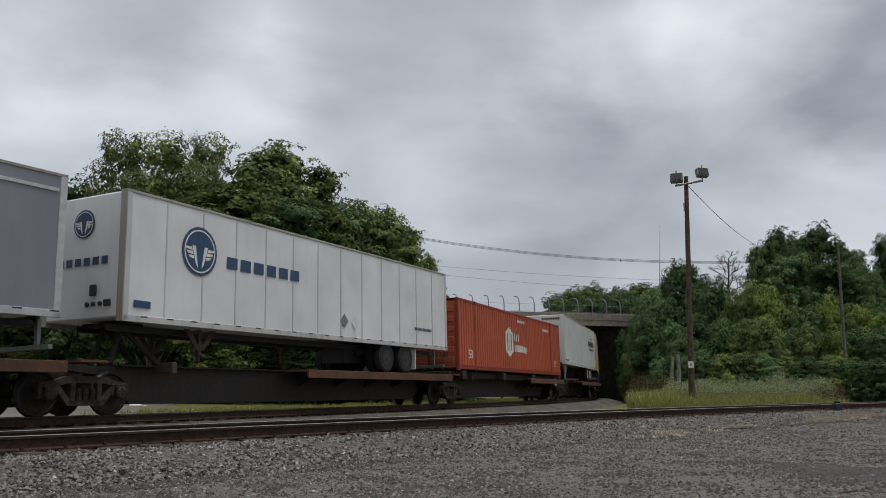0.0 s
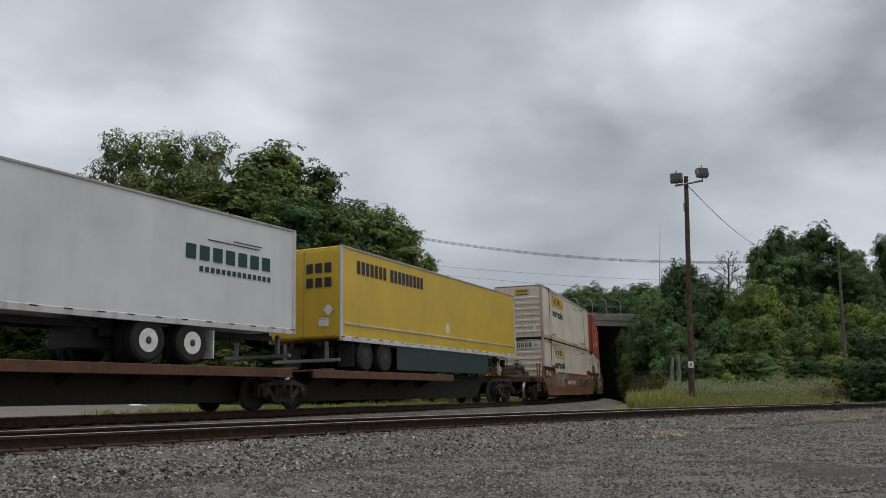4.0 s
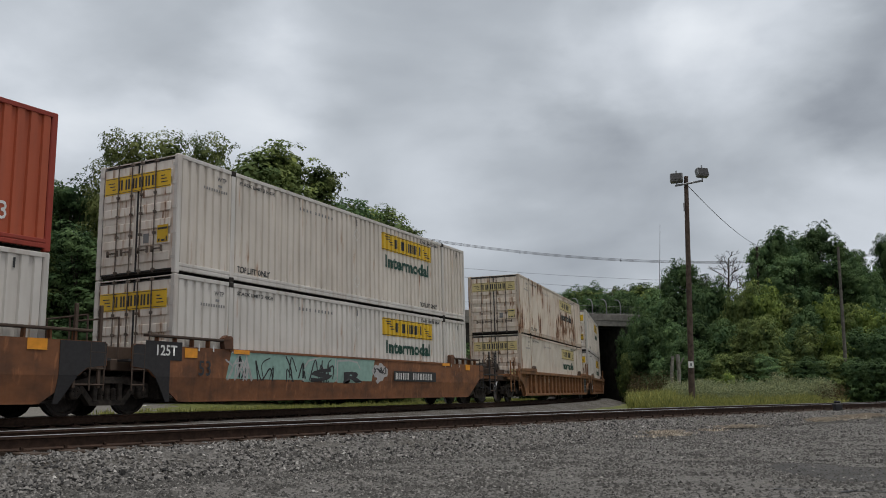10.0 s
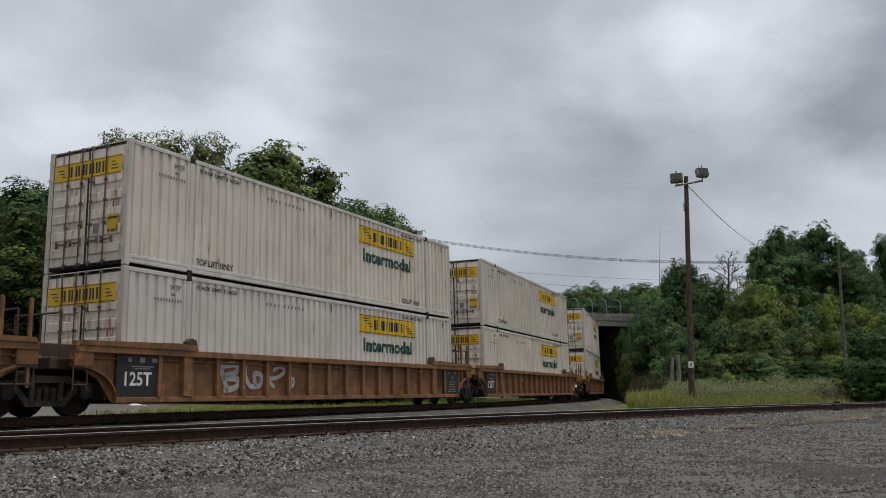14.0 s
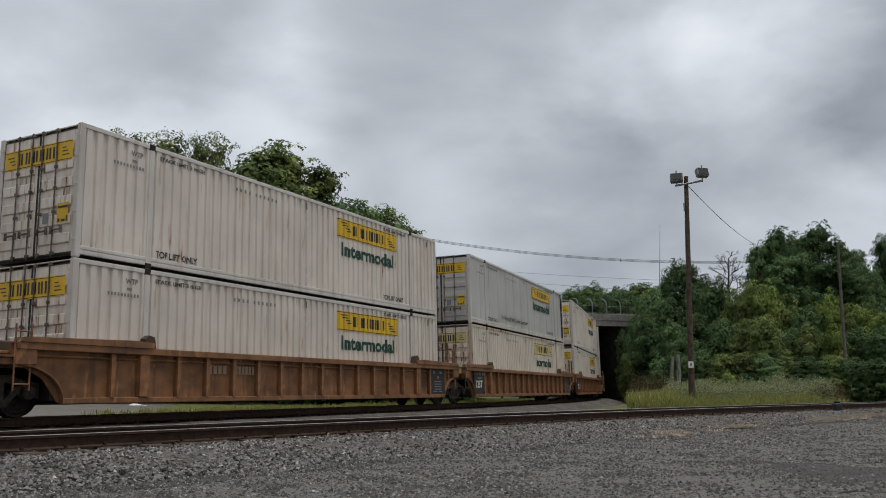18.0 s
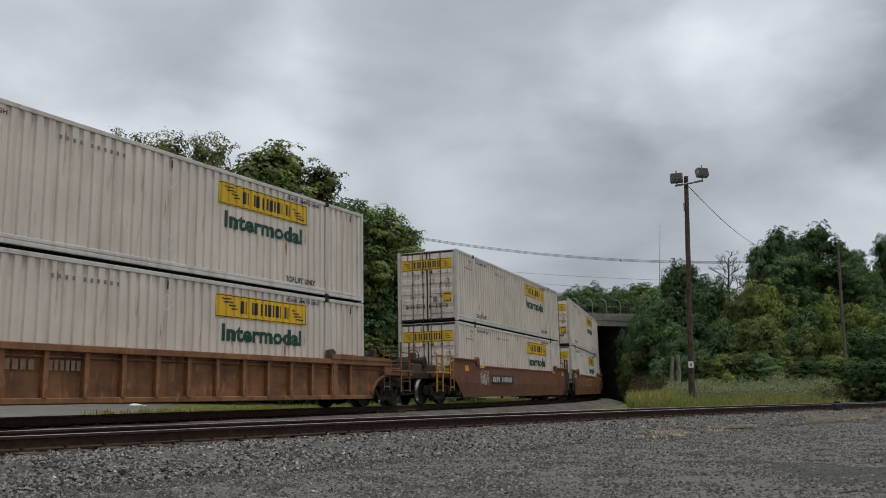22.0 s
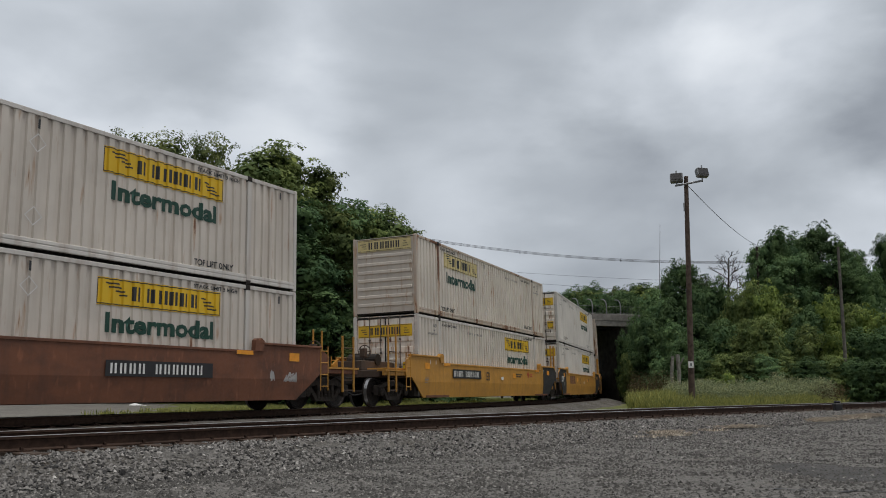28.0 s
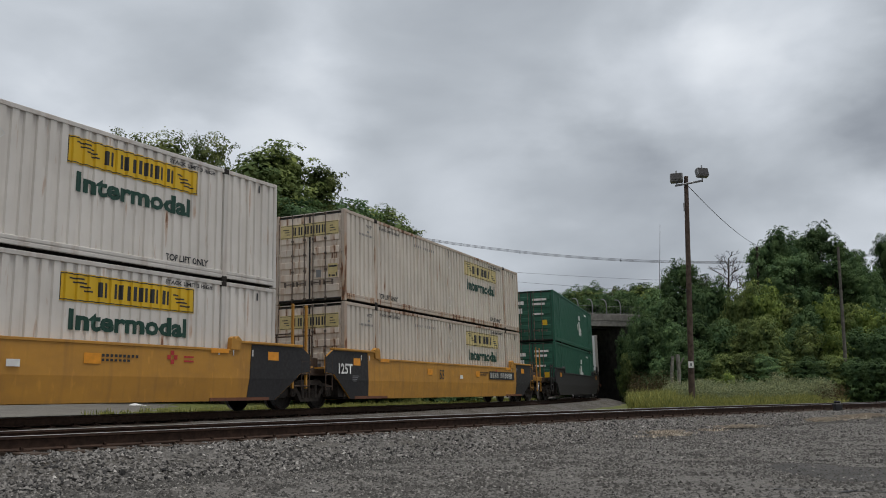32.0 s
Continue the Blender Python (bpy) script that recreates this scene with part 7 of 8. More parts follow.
def sprayed_word(car, body, x0, z0, width, height, layers, lean=0.12):
    """Fat sprayed capitals in layers of (material, swelling), each letter tilted and shifted a little."""
    rs = random.Random(len(body) + int(x0 * 10))
    step = width / len(body)
    jit = [(rs.uniform(-0.04, 0.04), rs.uniform(-0.05, 0.05), rs.uniform(-0.12, 0.12)) for _ in body]
    for k, (mat, swell) in enumerate(layers):
        bm = bmesh.new()
        for i, ch in enumerate(body):
            me = letters(ch, step * (0.55 if ch == "!" else 1.0) + swell * 2, height + swell * 2, thick=0.055)
            dx, dz, tilt = jit[i]
            me.transform(Matrix.Translation((x0 + i * step - swell + dx, -0.0005 * (i % 2), z0 - swell + dz)) @ Matrix.Rotation(tilt, 4, "Y"))
            bm.from_mesh(me)
        bmesh.ops.triangulate(bm, faces=bm.faces[:])
        bmesh.ops.bisect_plane(bm, geom=bm.verts[:] + bm.edges[:] + bm.faces[:], plane_co=(0, 0, 0.80), plane_no=(0, 0, 1))
        for v in bm.verts:
            v.co.x += lean * (v.co.z - z0)
            v.co.z = min(1.46, max(0.33, v.co.z))
            v.co.y = lean_in(-1.479, v.co.z) - 0.003 - 0.003 * k + v.co.y
        part("graffiti_piece", bm, mat, car, "fat sprayed graffiti letters")
    return car


def scribble(car, x0, x1, mat, seed, count, w=0.03, z0=0.40, z1=1.42, depth=1.479):
    """Looping sprayed lines."""
    rs = random.Random(seed)
    bm = bmesh.new()
    for i in range(count):
        x = x0 + (x1 - x0) * (i + 0.5) / count
        pts, p = [], [x + rs.uniform(-0.2, 0.2), rs.uniform(z0, z1)]
        for k in range(rs.randint(4, 7)):
            pts.append(tuple(p))
            p = [min(x1, max(x0, p[0] + rs.uniform(-0.35, 0.45))), z0 + (z1 - z0) * rs.uniform(0, 0.35) if k % 2 else z0 + (z1 - z0) * rs.uniform(0.6, 1)]
        ribbon(bm, pts, w * rs.uniform(0.6, 1.3), -depth - 0.004 - 0.0006 * i)
    part("graffiti_tag", bm, mat, car, "looping sprayed lines")
    return car


def chalked(car, x0, x1, mat, w=0.10, depth=1.372, z0=0.52, z1=1.14):
    """Broad faded loops sprayed on a flat side between its ribs."""
    forms = [[[(0.1, 0.95), (0.3, 0.55), (0.45, 0.0)], [(0.1, 0.9), (0.75, 1.0), (0.8, 0.7), (0.3, 0.5), (0.9, 0.4), (0.8, 0.1), (0.4, 0.0)]],
             [[(0.15, 1.0), (0.2, 0.5), (0.4, 0.15), (0.8, 0.2), (0.85, 0.6), (0.55, 0.65), (0.6, 0.2)]],
             [[(0.1, 0.8), (0.25, 0.3), (0.4, 0.15)], [(0.2, 0.45), (0.6, 0.55), (0.9, 0.8), (0.7, 1.0), (0.4, 0.85)]],
             [[(0.0, 0.9), (0.2, 0.4), (0.1, 0.1)], [(0.1, 0.4), (0.3, 0.5), (0.3, 0.2), (0.1, 0.15)]]]
    bm = bmesh.new()
    step = (x1 - x0) / len(forms)
    for i, lines in enumerate(forms):
        for j, line in enumerate(lines):
            ribbon(bm, [(x0 + step * (i + a), z0 + (z1 - z0) * b) for a, b in line], w * (1.0 - 0.15 * i), -depth - 0.0006 * (2 * i + j))
    for v in bm.verts:
        v.co.y = -depth - 0.0006 * int(max(0, (v.co.x - x0) / step))
    part("graffiti_tag", bm, mat, car, "faded sprayed loops")
    return car


def panel_ground(car, x0, x1, mat):
    bm = bmesh.new()
    n = 14
    rows = [[bm.verts.new((x0 - 0.35 * (1.5 - z) / 1.2 + (x1 - x0) * i / n, lean_in(-1.479, z), z)) for i in range(n + 1)] for z in (1.46, 0.80, 0.32)]
    for up, dn in zip(rows[:-1], rows[1:]):
        for i in range(n):
            bm.faces.new((dn[i], dn[i + 1], up[i + 1], up[i]))
    part("graffiti_ground", bm, mat, car, "pale teal sprayed panel")
    return car


def strokes(car, x0, x1, mat, seed, count, depth=1.479, z0=0.5, z1=1.4):
    """Thin sprayed lines."""
    return scribble(car, x0, x1, mat, seed, count, 0.045, z0, z1, depth)


def red_decals():
    hexa = bmesh.new()
    pts = [(0.59, 0.0), (1.18, 0.28), (1.18, 1.12), (0.59, 1.4), (0.0, 1.12), (0.0, 0.28)]
    f = hexa.faces.new([hexa.verts.new((x, 0, z)) for x, z in pts])
    me = bpy.data.meshes.new("hexagon")
    hexa.to_mesh(me)
    out = []
    for far, x in ((False, -1.98), (True, -1.98)):
        hx = fold(me, x, WHITEMARK, 0.004)
        inner = plate_mesh(x, [(0.24, 0.32, 0.12, 0.76), (0.44, 0.26, 0.10, 0.88), (0.64, 0.26, 0.10, 0.88), (0.82, 0.32, 0.12, 0.76)], ORANGE_DARK, True, 0.007)
        text = plate_mesh(x + 1.38, [(0, 0.62, 0.2, 0.36), (0.28, 0.62, 0.2, 0.28), (0.56, 0.62, 0.2, 0.36)] + [(k * 0.25, 0.12, 0.18, 0.32) for k in range(6)] + [(1.6 + k * 0.2, 0.1, 0.13, 0.3) for k in range(3)], WHITEMARK, True, 0.004)
        small = plate_mesh(0, [(k * 0.14, 0, 0.09, 0.13) for k in range(9)], WHITEMARK, True, 0.004)
        out += [("logo_shape", hx, on_side(x, 0.75, far), "white hexagon emblem"), ("logo_shape", inner, on_side(x, 0.75, far), ""), ("brand_block", text, on_side(x + 1.38, 0.92, far), "plain white bars"),
                ("marking", small, on_side(0, 2.45, far), ""), ("marking", small, on_side(4.48, 2.32, far), ""), ("marking", fold(NUM53, 6.7, WHITEMARK), on_side(6.7, 0.5, far), "white length figures"), ("marking", fold(NUM53, -6.9, WHITEMARK), on_side(-6.9, 0.5, far), "white length figures")]
    door = plate_mesh(0, [(0, 0.0, 0.62, 0.1), (0, -0.2, 0.7, 0.1), (0, -0.75, 0.5, 0.08), (0, -0.9, 0.5, 0.08), (-1.0, 0.0, 0.5, 0.12), (-1.05, -0.7, 0.3, 0.16)], WHITEMARK, False, 0.02)
    out.append(("marking", door, on_end(-0.1, 2.25), ""))
    return out


def green_decals():
    out = []
    for far in (False, True):
        out += [("brand_block", plate_mesh(1.4, [(0, 0, 0.5, 0.9), (0.62, 0.0, 0.5, 0.5), (0.2, 1.0, 0.5, 0.3), (-0.5, 0.3, 0.35, 0.4)], WHITEMARK), on_side(1.4, 0.9, far), "plain white shapes"), ("marking", plate_mesh(0, SMALL, WHITEMARK), on_side(4.2, 2.4, far), "")]
    out += [("marking", plate_mesh(0, [(0, 0, 0.8, 0.12), (0, -0.25, 0.7, 0.12), (0, -0.8, 0.6, 0.1), (-1.1, -0.2, 0.6, 0.2), (-1.1, -0.7, 0.5, 0.3)], WHITEMARK, False, 0.02), on_end(-0.1, 2.3), ""), ("placard", plate_mesh(0, [(0, 0, 0.3, 0.3)], YELLOW, False, 0.02), on_end(-0.6, 0.9), "")]
    return out


FADED = plain("faded_panel_paint", (0.60, 0.50, 0.24), 0.5)
PALEPANEL = plain("white_panel_paint", (0.62, 0.60, 0.57), 0.5)
# Stained door paint; base lifted over CREAM to stand in for light on the doors.
STAINED = paint("brightened_stained_door_paint", (0.73, 0.655, 0.57), (0.38, 0.20, 0.10), 0.66, 0.6, rust=-0.1)
FRAMEW = paint("white_frame_paint", (0.60, 0.575, 0.54), (0.26, 0.16, 0.10), 0.5, 0.5)
FRAMER = paint("rusty_frame_paint", (0.50, 0.43, 0.36), (0.28, 0.13, 0.07), 0.6, 0.6, rust=0.35)


def box_white(label="white corrugated 53-foot container with a yellow panel"):
    return container("white", WHITE, FRAMEW, DOORW, label, decal_set(YELLOW, DARKGREEN))


def box_bright(label="clean bright white corrugated container with a yellow panel"):
    return container("bright", BRIGHT, FRAMEW, DOORW, label, decal_set(YELLOW, DARKGREEN))


def box_worn(label="off-white corrugated container with rust-streaked doors"):
    return container("worn", CREAM, FRAMER, STAINED, label, decal_set(FADED, DARKGREEN))


def box_stained(label="cream corrugated container with a brown-stained ribbed end"):
    extra = [("end_panel", plate_mesh(0, [(0, 0, 0.8, 0.22)], YELLOW, False, 0.012), on_end(0.2, 2.45, True), "small yellow panel"), ("brand_block", plate_mesh(0, [(0.12 + k * 0.1, 0.06, 0.07, 0.1) for k in range(6)] + [(0.05 + k * 0.075, -0.12, 0.05, 0.07) for k in range(10)], DARKTEXT, False, 0.015), on_end(0.2, 2.45, True), ""),
             ("placard_holder", diamond(0, False), on_end(0.95, 1.5, True), ""), ("placard_holder", diamond(0, False), on_end(0.95, 0.32, True), ""), ("end_plate", plate_mesh(0, [(0, 0, 0.22, 0.34)], WHITEMARK, False, 0.012), on_end(-0.72, 0.36, True), "white document plate")]
    return container("stained", CREAM, FRAMER, STAINED, label, decal_set(YELLOW, DARKGREEN, False, False) + extra)


def box_paleend(label="off-white corrugated container with a white end panel"):
    return container("paleend", CREAM, FRAMER, STAINED, label, decal_set(FADED, DARKGREEN, False, True, PALEPANEL))


def box_rusty(label="heavily rusted white corrugated container"):
    return container("rusty", RUSTY, FRAMER, STAINED, label, decal_set(FADED, DARKTEXT))


def box_smooth(label="smooth-sided grey-white container with a yellow panel"):
    return container("smooth", GREYW, FRAMEW, GREYW, label, decal_set(YELLOW, DARKGREEN, True), smooth=True)


def box_red(label="red-orange corrugated container with a white hexagon emblem"):
    return container("red", ORANGE, ORANGE_DARK, ORANGE, label, red_decals())


def box_green(label="dark green corrugated container with white markings"):
    return container("green", GREEN, GREEN, GREEN, label, green_decals())


def car_marks(style):
    r = "smooth" if style != "ribbed" else "ribbed"
    code = [(x + j * 0.11, 0, 0.055, 0.22) for x in [k * 0.25 for k in range(4)] + [1.22 + k * 0.25 for k in range(6)] for j in range(2)]
    plate = plate_mesh(0, [(-0.12, -0.06, 3.1, 0.34)], BLACK, False, 0.024)
    bars = plate_mesh(0, code, WHITEMARK, False, 0.028)
    ora = plate_mesh(0, [(0, 0, 0.42, 0.22)], ORANGEMARK, False, 0.01)
    ticks = plate_mesh(0, [(0, 0, 0.04, 0.16), (0.5, 0, 0.04, 0.16), (1.2, 0, 0.04, 0.16)], WHITEMARK, False, 0.01)
    return plate, bars, ora, ticks


PLATE, BARS, ORA, TICKS = car_marks("smooth")
FINE = plate_mesh(0, [(k * 0.11, 0, 0.07, 0.06) for k in range(12)] + [(k * 0.11, -0.09, 0.07, 0.05) for k in range(10)], DARKTEXT, False, 0.008)
CROSS = plate_mesh(0, [(0, 0.1, 0.1, 0.1), (0.1, 0.0, 0.1, 0.1), (0.2, 0.1, 0.1, 0.1), (0.1, 0.2, 0.1, 0.1), (0.5, 0.05, 0.3, 0.04), (0.5, 0.15, 0.3, 0.04)], REDMARK, False, 0.008)
PALE_TAG = plate_mesh(0, [(0, 0, 0.28, 0.14)], WHITEMARK, False, 0.028)
T125Y = flat(letters("125T", 0.80, 0.31, thick=0.03), WHITEMARK, 0.034)
YFINE = plate_mesh(0, [(0.05, 0.14 - k * 0.05, 0.38 - 0.05 * k, 0.022) for k in range(4)], GALV, False, 0.034)
T125S = flat(letters("125T", 0.62, 0.24, thick=0.02), WHITEMARK, 0.016)
ENDPLATE = plate_mesh(0, [(0, 0, 1.12, 0.42)], CARDARK, False, 0.006)
T125R = flat(letters("125T", 0.76, 0.30, thick=0.02), WHITEMARK, 0.054)
PANELTEXT = plate_mesh(0, [(0.1, 0.6, 0.12, 0.08), (0.6, 0.6, 0.16, 0.08)] + [(0.18, 0.3 - k * 0.09, 0.55, 0.03) for k in range(4)] + [(0.1, -0.05, 0.3, 0.03), (0.5, -0.05, 0.25, 0.03), (0.42, 0.42, 0.1, 0.1)], GALV, False, 0.054)
PANELTOP = plate_mesh(0, [(0.12, 0.56, 0.10, 0.09), (0.80, 0.56, 0.16, 0.09), (0.45, 0.55, 0.14, 0.11), (0.2, 0.45, 0.65, 0.025), (0.3, 0.405, 0.45, 0.025)], GALV, False, 0.054)
D53 = flat(NUM53, DARKTEXT, 0.03)


def marks_for(kind, where):
    common = [("reflector", ORA, -7.85, 1.25, "orange reflector panel"), ("reflector", ORA, 7.6, 1.28, "orange reflector panel"), ("marking", TICKS, -7.4, 1.42, ""), ("marking", TICKS, 5.8, 1.36, "")]
    if kind == "yellow":
        return common + [("lettering", T125Y, -8.75, 0.98, "white figures"), ("marking", YFINE, -8.0, 0.78, ""), ("lettering", D53, -1.62, 0.9, "dark figures"), ("marking", FINE, 2.1, 1.2, ""), ("marking", CROSS, 4.2, 1.1, "faint red cross mark"), ("marking", PALE_TAG, 0.3, 0.95, "small white label"), ("reflector", ORA, 2.0, 1.05, ""), ("reflector", ORA, -2.6, 1.05, "")] + ([("number_plate", PLATE, where, 1.02, "black plate"), ("number_block", BARS, where, 1.02, "plain white bars")])
    if kind == "maroon":
        return common[:2] + [("number_plate", PLATE, where, 0.86, "dark plate"), ("number_block", BARS, where, 0.86, "plain white bars")]
    if kind == "ribbed":
        bars = ("number_block", plate_mesh(0, [(k * 0.17, 0, 0.12, 0.2) for k in range(4)] + [(0.95 + k * 0.13, 0, 0.09, 0.2) for k in range(6)], FADEDBARS, False, 0.0), -4.15, 0.9, "faded bars")
        out = [bars] if where in (1, 3) else []
        if where in (1, 2):
            out += [("lettering", D53, 6.45, 0.62, "dark figures"), ("marking", PANELTEXT, 7.3, 0.5, "")]
        if where in (2, 3):
            out.append(("lettering", T125R, -8.08, 0.60, "white figures"))
            out.append(("marking", PANELTOP, -8.12, 0.55, ""))
        return out
    return common + [("end_plate", ENDPLATE, -9.05, 1.17, "black painted end plate"), ("lettering", T125S, -8.72, 1.27, "white figures"), ("lettering", D53, -7.4, 0.84, "dark figures"), ("number_plate", PLATE, where, 0.86, "dark plate"), ("number_block", BARS, where, 0.86, "plain white bars")]


def stack(c, car, low, high, low_turned=False, high_turned=False):
    ride(car, c)
    if low:
        ride(low, c, Z_LOW, low_turned)
    if high:
        ride(high, c, Z_HIGH, high_turned)


# trailers on spine cars
def vit_rows():
    rows = []
    ring = bmesh.new()
    disc_profile(ring, [(0.6, 0.0), (0.6, -0.003)], (0.66, 0, 0.66), "y", 32)
    me = bpy.data.meshes.new("emblem")
    ring.to_mesh(me)
    me.materials.append(NAVY)
    bm = bmesh.new()
    ringv = [[bm.verts.new((0.66 + r * math.cos(k * math.pi / 16), -0.008, 0.66 + r * math.sin(k * math.pi / 16))) for k in range(32)] for r in (0.53, 0.495)]
    for k in range(32):
        bm.faces.new((ringv[0][k], ringv[0][(k + 1) % 32], ringv[1][(k + 1) % 32], ringv[1][k]))
    for side in (-1, 1):
        for q in ([(0.06, 0.24), (0.14, 0.34), (0.27, 0.78), (0.15, 0.78)], [(0.22, 0.56), (0.42, 0.58), (0.46, 0.64), (0.25, 0.64)], [(0.25, 0.66), (0.47, 0.68), (0.50, 0.74), (0.28, 0.74)], [(0.20, 0.46), (0.34, 0.48), (0.40, 0.54), (0.22, 0.54)]):
            bm.faces.new([bm.verts.new((0.66 + side * x, -0.008, z)) for x, z in q])
    inner = bpy.data.meshes.new("emblem")
    bm.to_mesh(inner)
    bm.free()
    inner.materials.append(WHITEMARK)
    word = plate_mesh(0, [(k * 0.53, 0, 0.40, 0.30) for k in range(6)], NAVY, False)
    site = plate_mesh(0, [(k * 0.1, 0, 0.07, 0.1) for k in range(13)], NAVY, False)
    small = plate_mesh(0, [(0, 0, 0.5, 0.16)], NAVY, False)
    o = Matrix.Translation((0, -0.005 - 1.30, 0))
    rows += [("emblem", me, o @ Matrix.Translation((-6.24, 0.0, 1.19)), "round navy emblem"), ("emblem", inner, o @ Matrix.Translation((-6.24, 0, 1.19)), ""), ("brand_block", word, o @ Matrix.Translation((-4.6, 0, 1.56)), "plain navy bars"), ("marking", site, o @ Matrix.Translation((5.3, 0, 0.62)), ""), ("marking", small, o @ Matrix.Translation((-7.6, 0, 0.32)), "")]
    for x, m in ((0.78, GALV), (1.38, WHITEMARK)):
        rows.append(("placard_holder", plate_mesh(0, [(-0.16, -0.16, 0.32, 0.32)], m, False), o @ Matrix.Translation((x, 0, 0.62)) @ Matrix.Rotation(radians(45), 4, "Y"), "diamond placard holder"))
    e = Matrix.Translation((-7.9, 0.0, 0)) @ Matrix.Rotation(-math.pi / 2, 4, "Z")
    rows += [("emblem", me, e @ Matrix.Translation((-0.36, -0.004, 1.9)) @ Matrix.Diagonal((0.55, 1, 0.55, 1)), ""), ("emblem", inner, e @ Matrix.Translation((-0.36, -0.004, 1.9)) @ Matrix.Diagonal((0.55, 1, 0.55, 1)), ""), ("brand_block", plate_mesh(0, [(k * 0.28, 0, 0.2, 0.18) for k in range(6)], NAVY, False), e @ Matrix.Translation((-0.8, 0, 1.3)), "")]
    return rows


def premier_rows():
    o = Matrix.Translation((0, 0.003 - 1.30, 0))
    word = plate_mesh(0, [(k * 0.45, 0, 0.33, 0.36) for k in range(7)] + [(0.7, 0.52, 1.9, 0.03), (1.6, 0.60, 1.1, 0.03)], DARKGREEN, False)
    sub = plate_mesh(0, [(k * 0.19, 0, 0.13, 0.13) for k in range(14)], DARKGREEN, False)
    e = Matrix.Translation((-7.9, 0.0, 0)) @ Matrix.Rotation(-math.pi / 2, 4, "Z")
    nose = plate_mesh(0, [(k * 0.11, 0, 0.075, 0.13) for k in range(10)] + [(-0.62, -2.02, 0.4, 0.16)], DARKTEXT, False, 0.016)
    return [("number_block", nose, e @ Matrix.Translation((0.0, 0, 2.62)), ""), ("brand_block", word, o @ Matrix.Translation((3.75, 0, 1.62)), "plain dark green bars"), ("brand_block", sub, o @ Matrix.Translation((4.2, 0, 1.34)), ""), ("brand_block", plate_mesh(0, [(k * 0.2, 0, 0.15, 0.26) for k in range(7)], DARKGREEN, False), e @ Matrix.Translation((-0.9, 0, 2.0)), ""),
            ("brand_block", plate_mesh(0, [(0, 0, 0.5, 0.16), (0.9, -0.5, 0.3, 0.3)], BLACK, False), e @ Matrix.Translation((-0.9, 0, 1.0)), ""), ("marking", plate_mesh(0, [(0, 0, 0.4, 0.1), (0.5, 0, 0.7, 0.08)], DARKTEXT, False), o @ Matrix.Translation((-7.7, 0, 0.22)), "")]


def yellow_rows():
    r = Matrix.Rotation(math.pi, 4, "Z")
    word = plate_mesh(0, [(k * 0.29, 0, 0.21, 0.42) for k in range(7)] + [(2.25 + k * 0.29, 0, 0.21, 0.42) for k in range(9)], BLACK, False)
    e = Matrix.Translation((7.93, 0.0, 0)) @ Matrix.Rotation(math.pi / 2, 4, "Z")
    tag = plate_mesh(0, [(0, 0, 0.34, 0.34)], WHITEMARK, False, 0.006)
    return [("placard", tag, r @ Matrix.Translation((-0.2, 0.003 - 1.30, 0.85)) @ Matrix.Rotation(radians(45), 4, "Y"), "white diamond placard"), ("brand_block", word, r @ Matrix.Translation((-6.87, 0.003 - 1.30, 2.15)), "plain black bars"), ("brand_block", plate_mesh(0, [(k * 0.33, 0, 0.24, 0.3) for k in range(3)] + [(k * 0.33, -0.45, 0.24, 0.3) for k in range(3)], BLACK, False), e @ Matrix.Translation((0.1, -0.004, 2.1)), ""),
            ("placard", plate_mesh(0, [(0, 0, 0.26, 0.26)], WHITEMARK, False), e @ Matrix.Translation((0.72, -0.004, 0.95)) @ Matrix.Rotation(radians(45), 4, "Y"), "white diamond placard"),
            ("marking", plate_mesh(0, [(0, 0, 0.36, 0.2), (0.0, 0.22, 0.36, 0.03)], WHITEMARK, False), e @ Matrix.Translation((0.56, -0.004, 0.45)), "")]


ZT = 1.99
SPINE_LABEL = "black spine car with rusty wheel decks"
ride(spine_car(SPINE_LABEL, False, [(-1.2, 8.0)], [-6.9]), -175.6)
ride(trailer("grey road trailer riding a spine car", GREYT, ALU, [], False, stripe=(2.55, 2.62, ALU)), -175.6, ZT - 0.05)
ride(spine_car(SPINE_LABEL, False, [(-1.2, 8.0)], [-6.9]), -158.45)
ride(trailer("white panelled road trailer with a round navy emblem", TRAILER, RAILWHITE, vit_rows(), True, rim=BLACK, gear=GRIME), -158.4, ZT)
ride(spine_car("black spine car carrying a red container", False, [(1.5, 8.0)], [], (-7.6, -2.4, 2.4, 7.6)), -141.45)
ride(box_red(), -141.45, 1.275)
ride(spine_car(SPINE_LABEL, False, [(-1.2, 8.0)], [-6.9]), -124.4)
ride(trailer("plain white road trailer with dark green marks", TRAILER, RAILWHITE, premier_rows(), False, axles=(2.75, 4.08), rim=WHITEMARK, gear=RAILWHITE, post=TRAILER), -123.95, ZT + 0.04)
ride(spine_car(SPINE_LABEL, True, [(-7.6, 2.0)], [6.0]), -107.9)
ride(trailer("yellow road trailer with black marks on its side", YELLOWT, RAILWHITE, yellow_rows(), False, axles=(5.0, 6.3), rim=BLACK, stripe=(0.52, 0.56, RAILWHITE), skirt=plain("dark_teal_skirt", (0.022, 0.040, 0.045), 0.5), gear=GALV), -106.05, ZT, True)

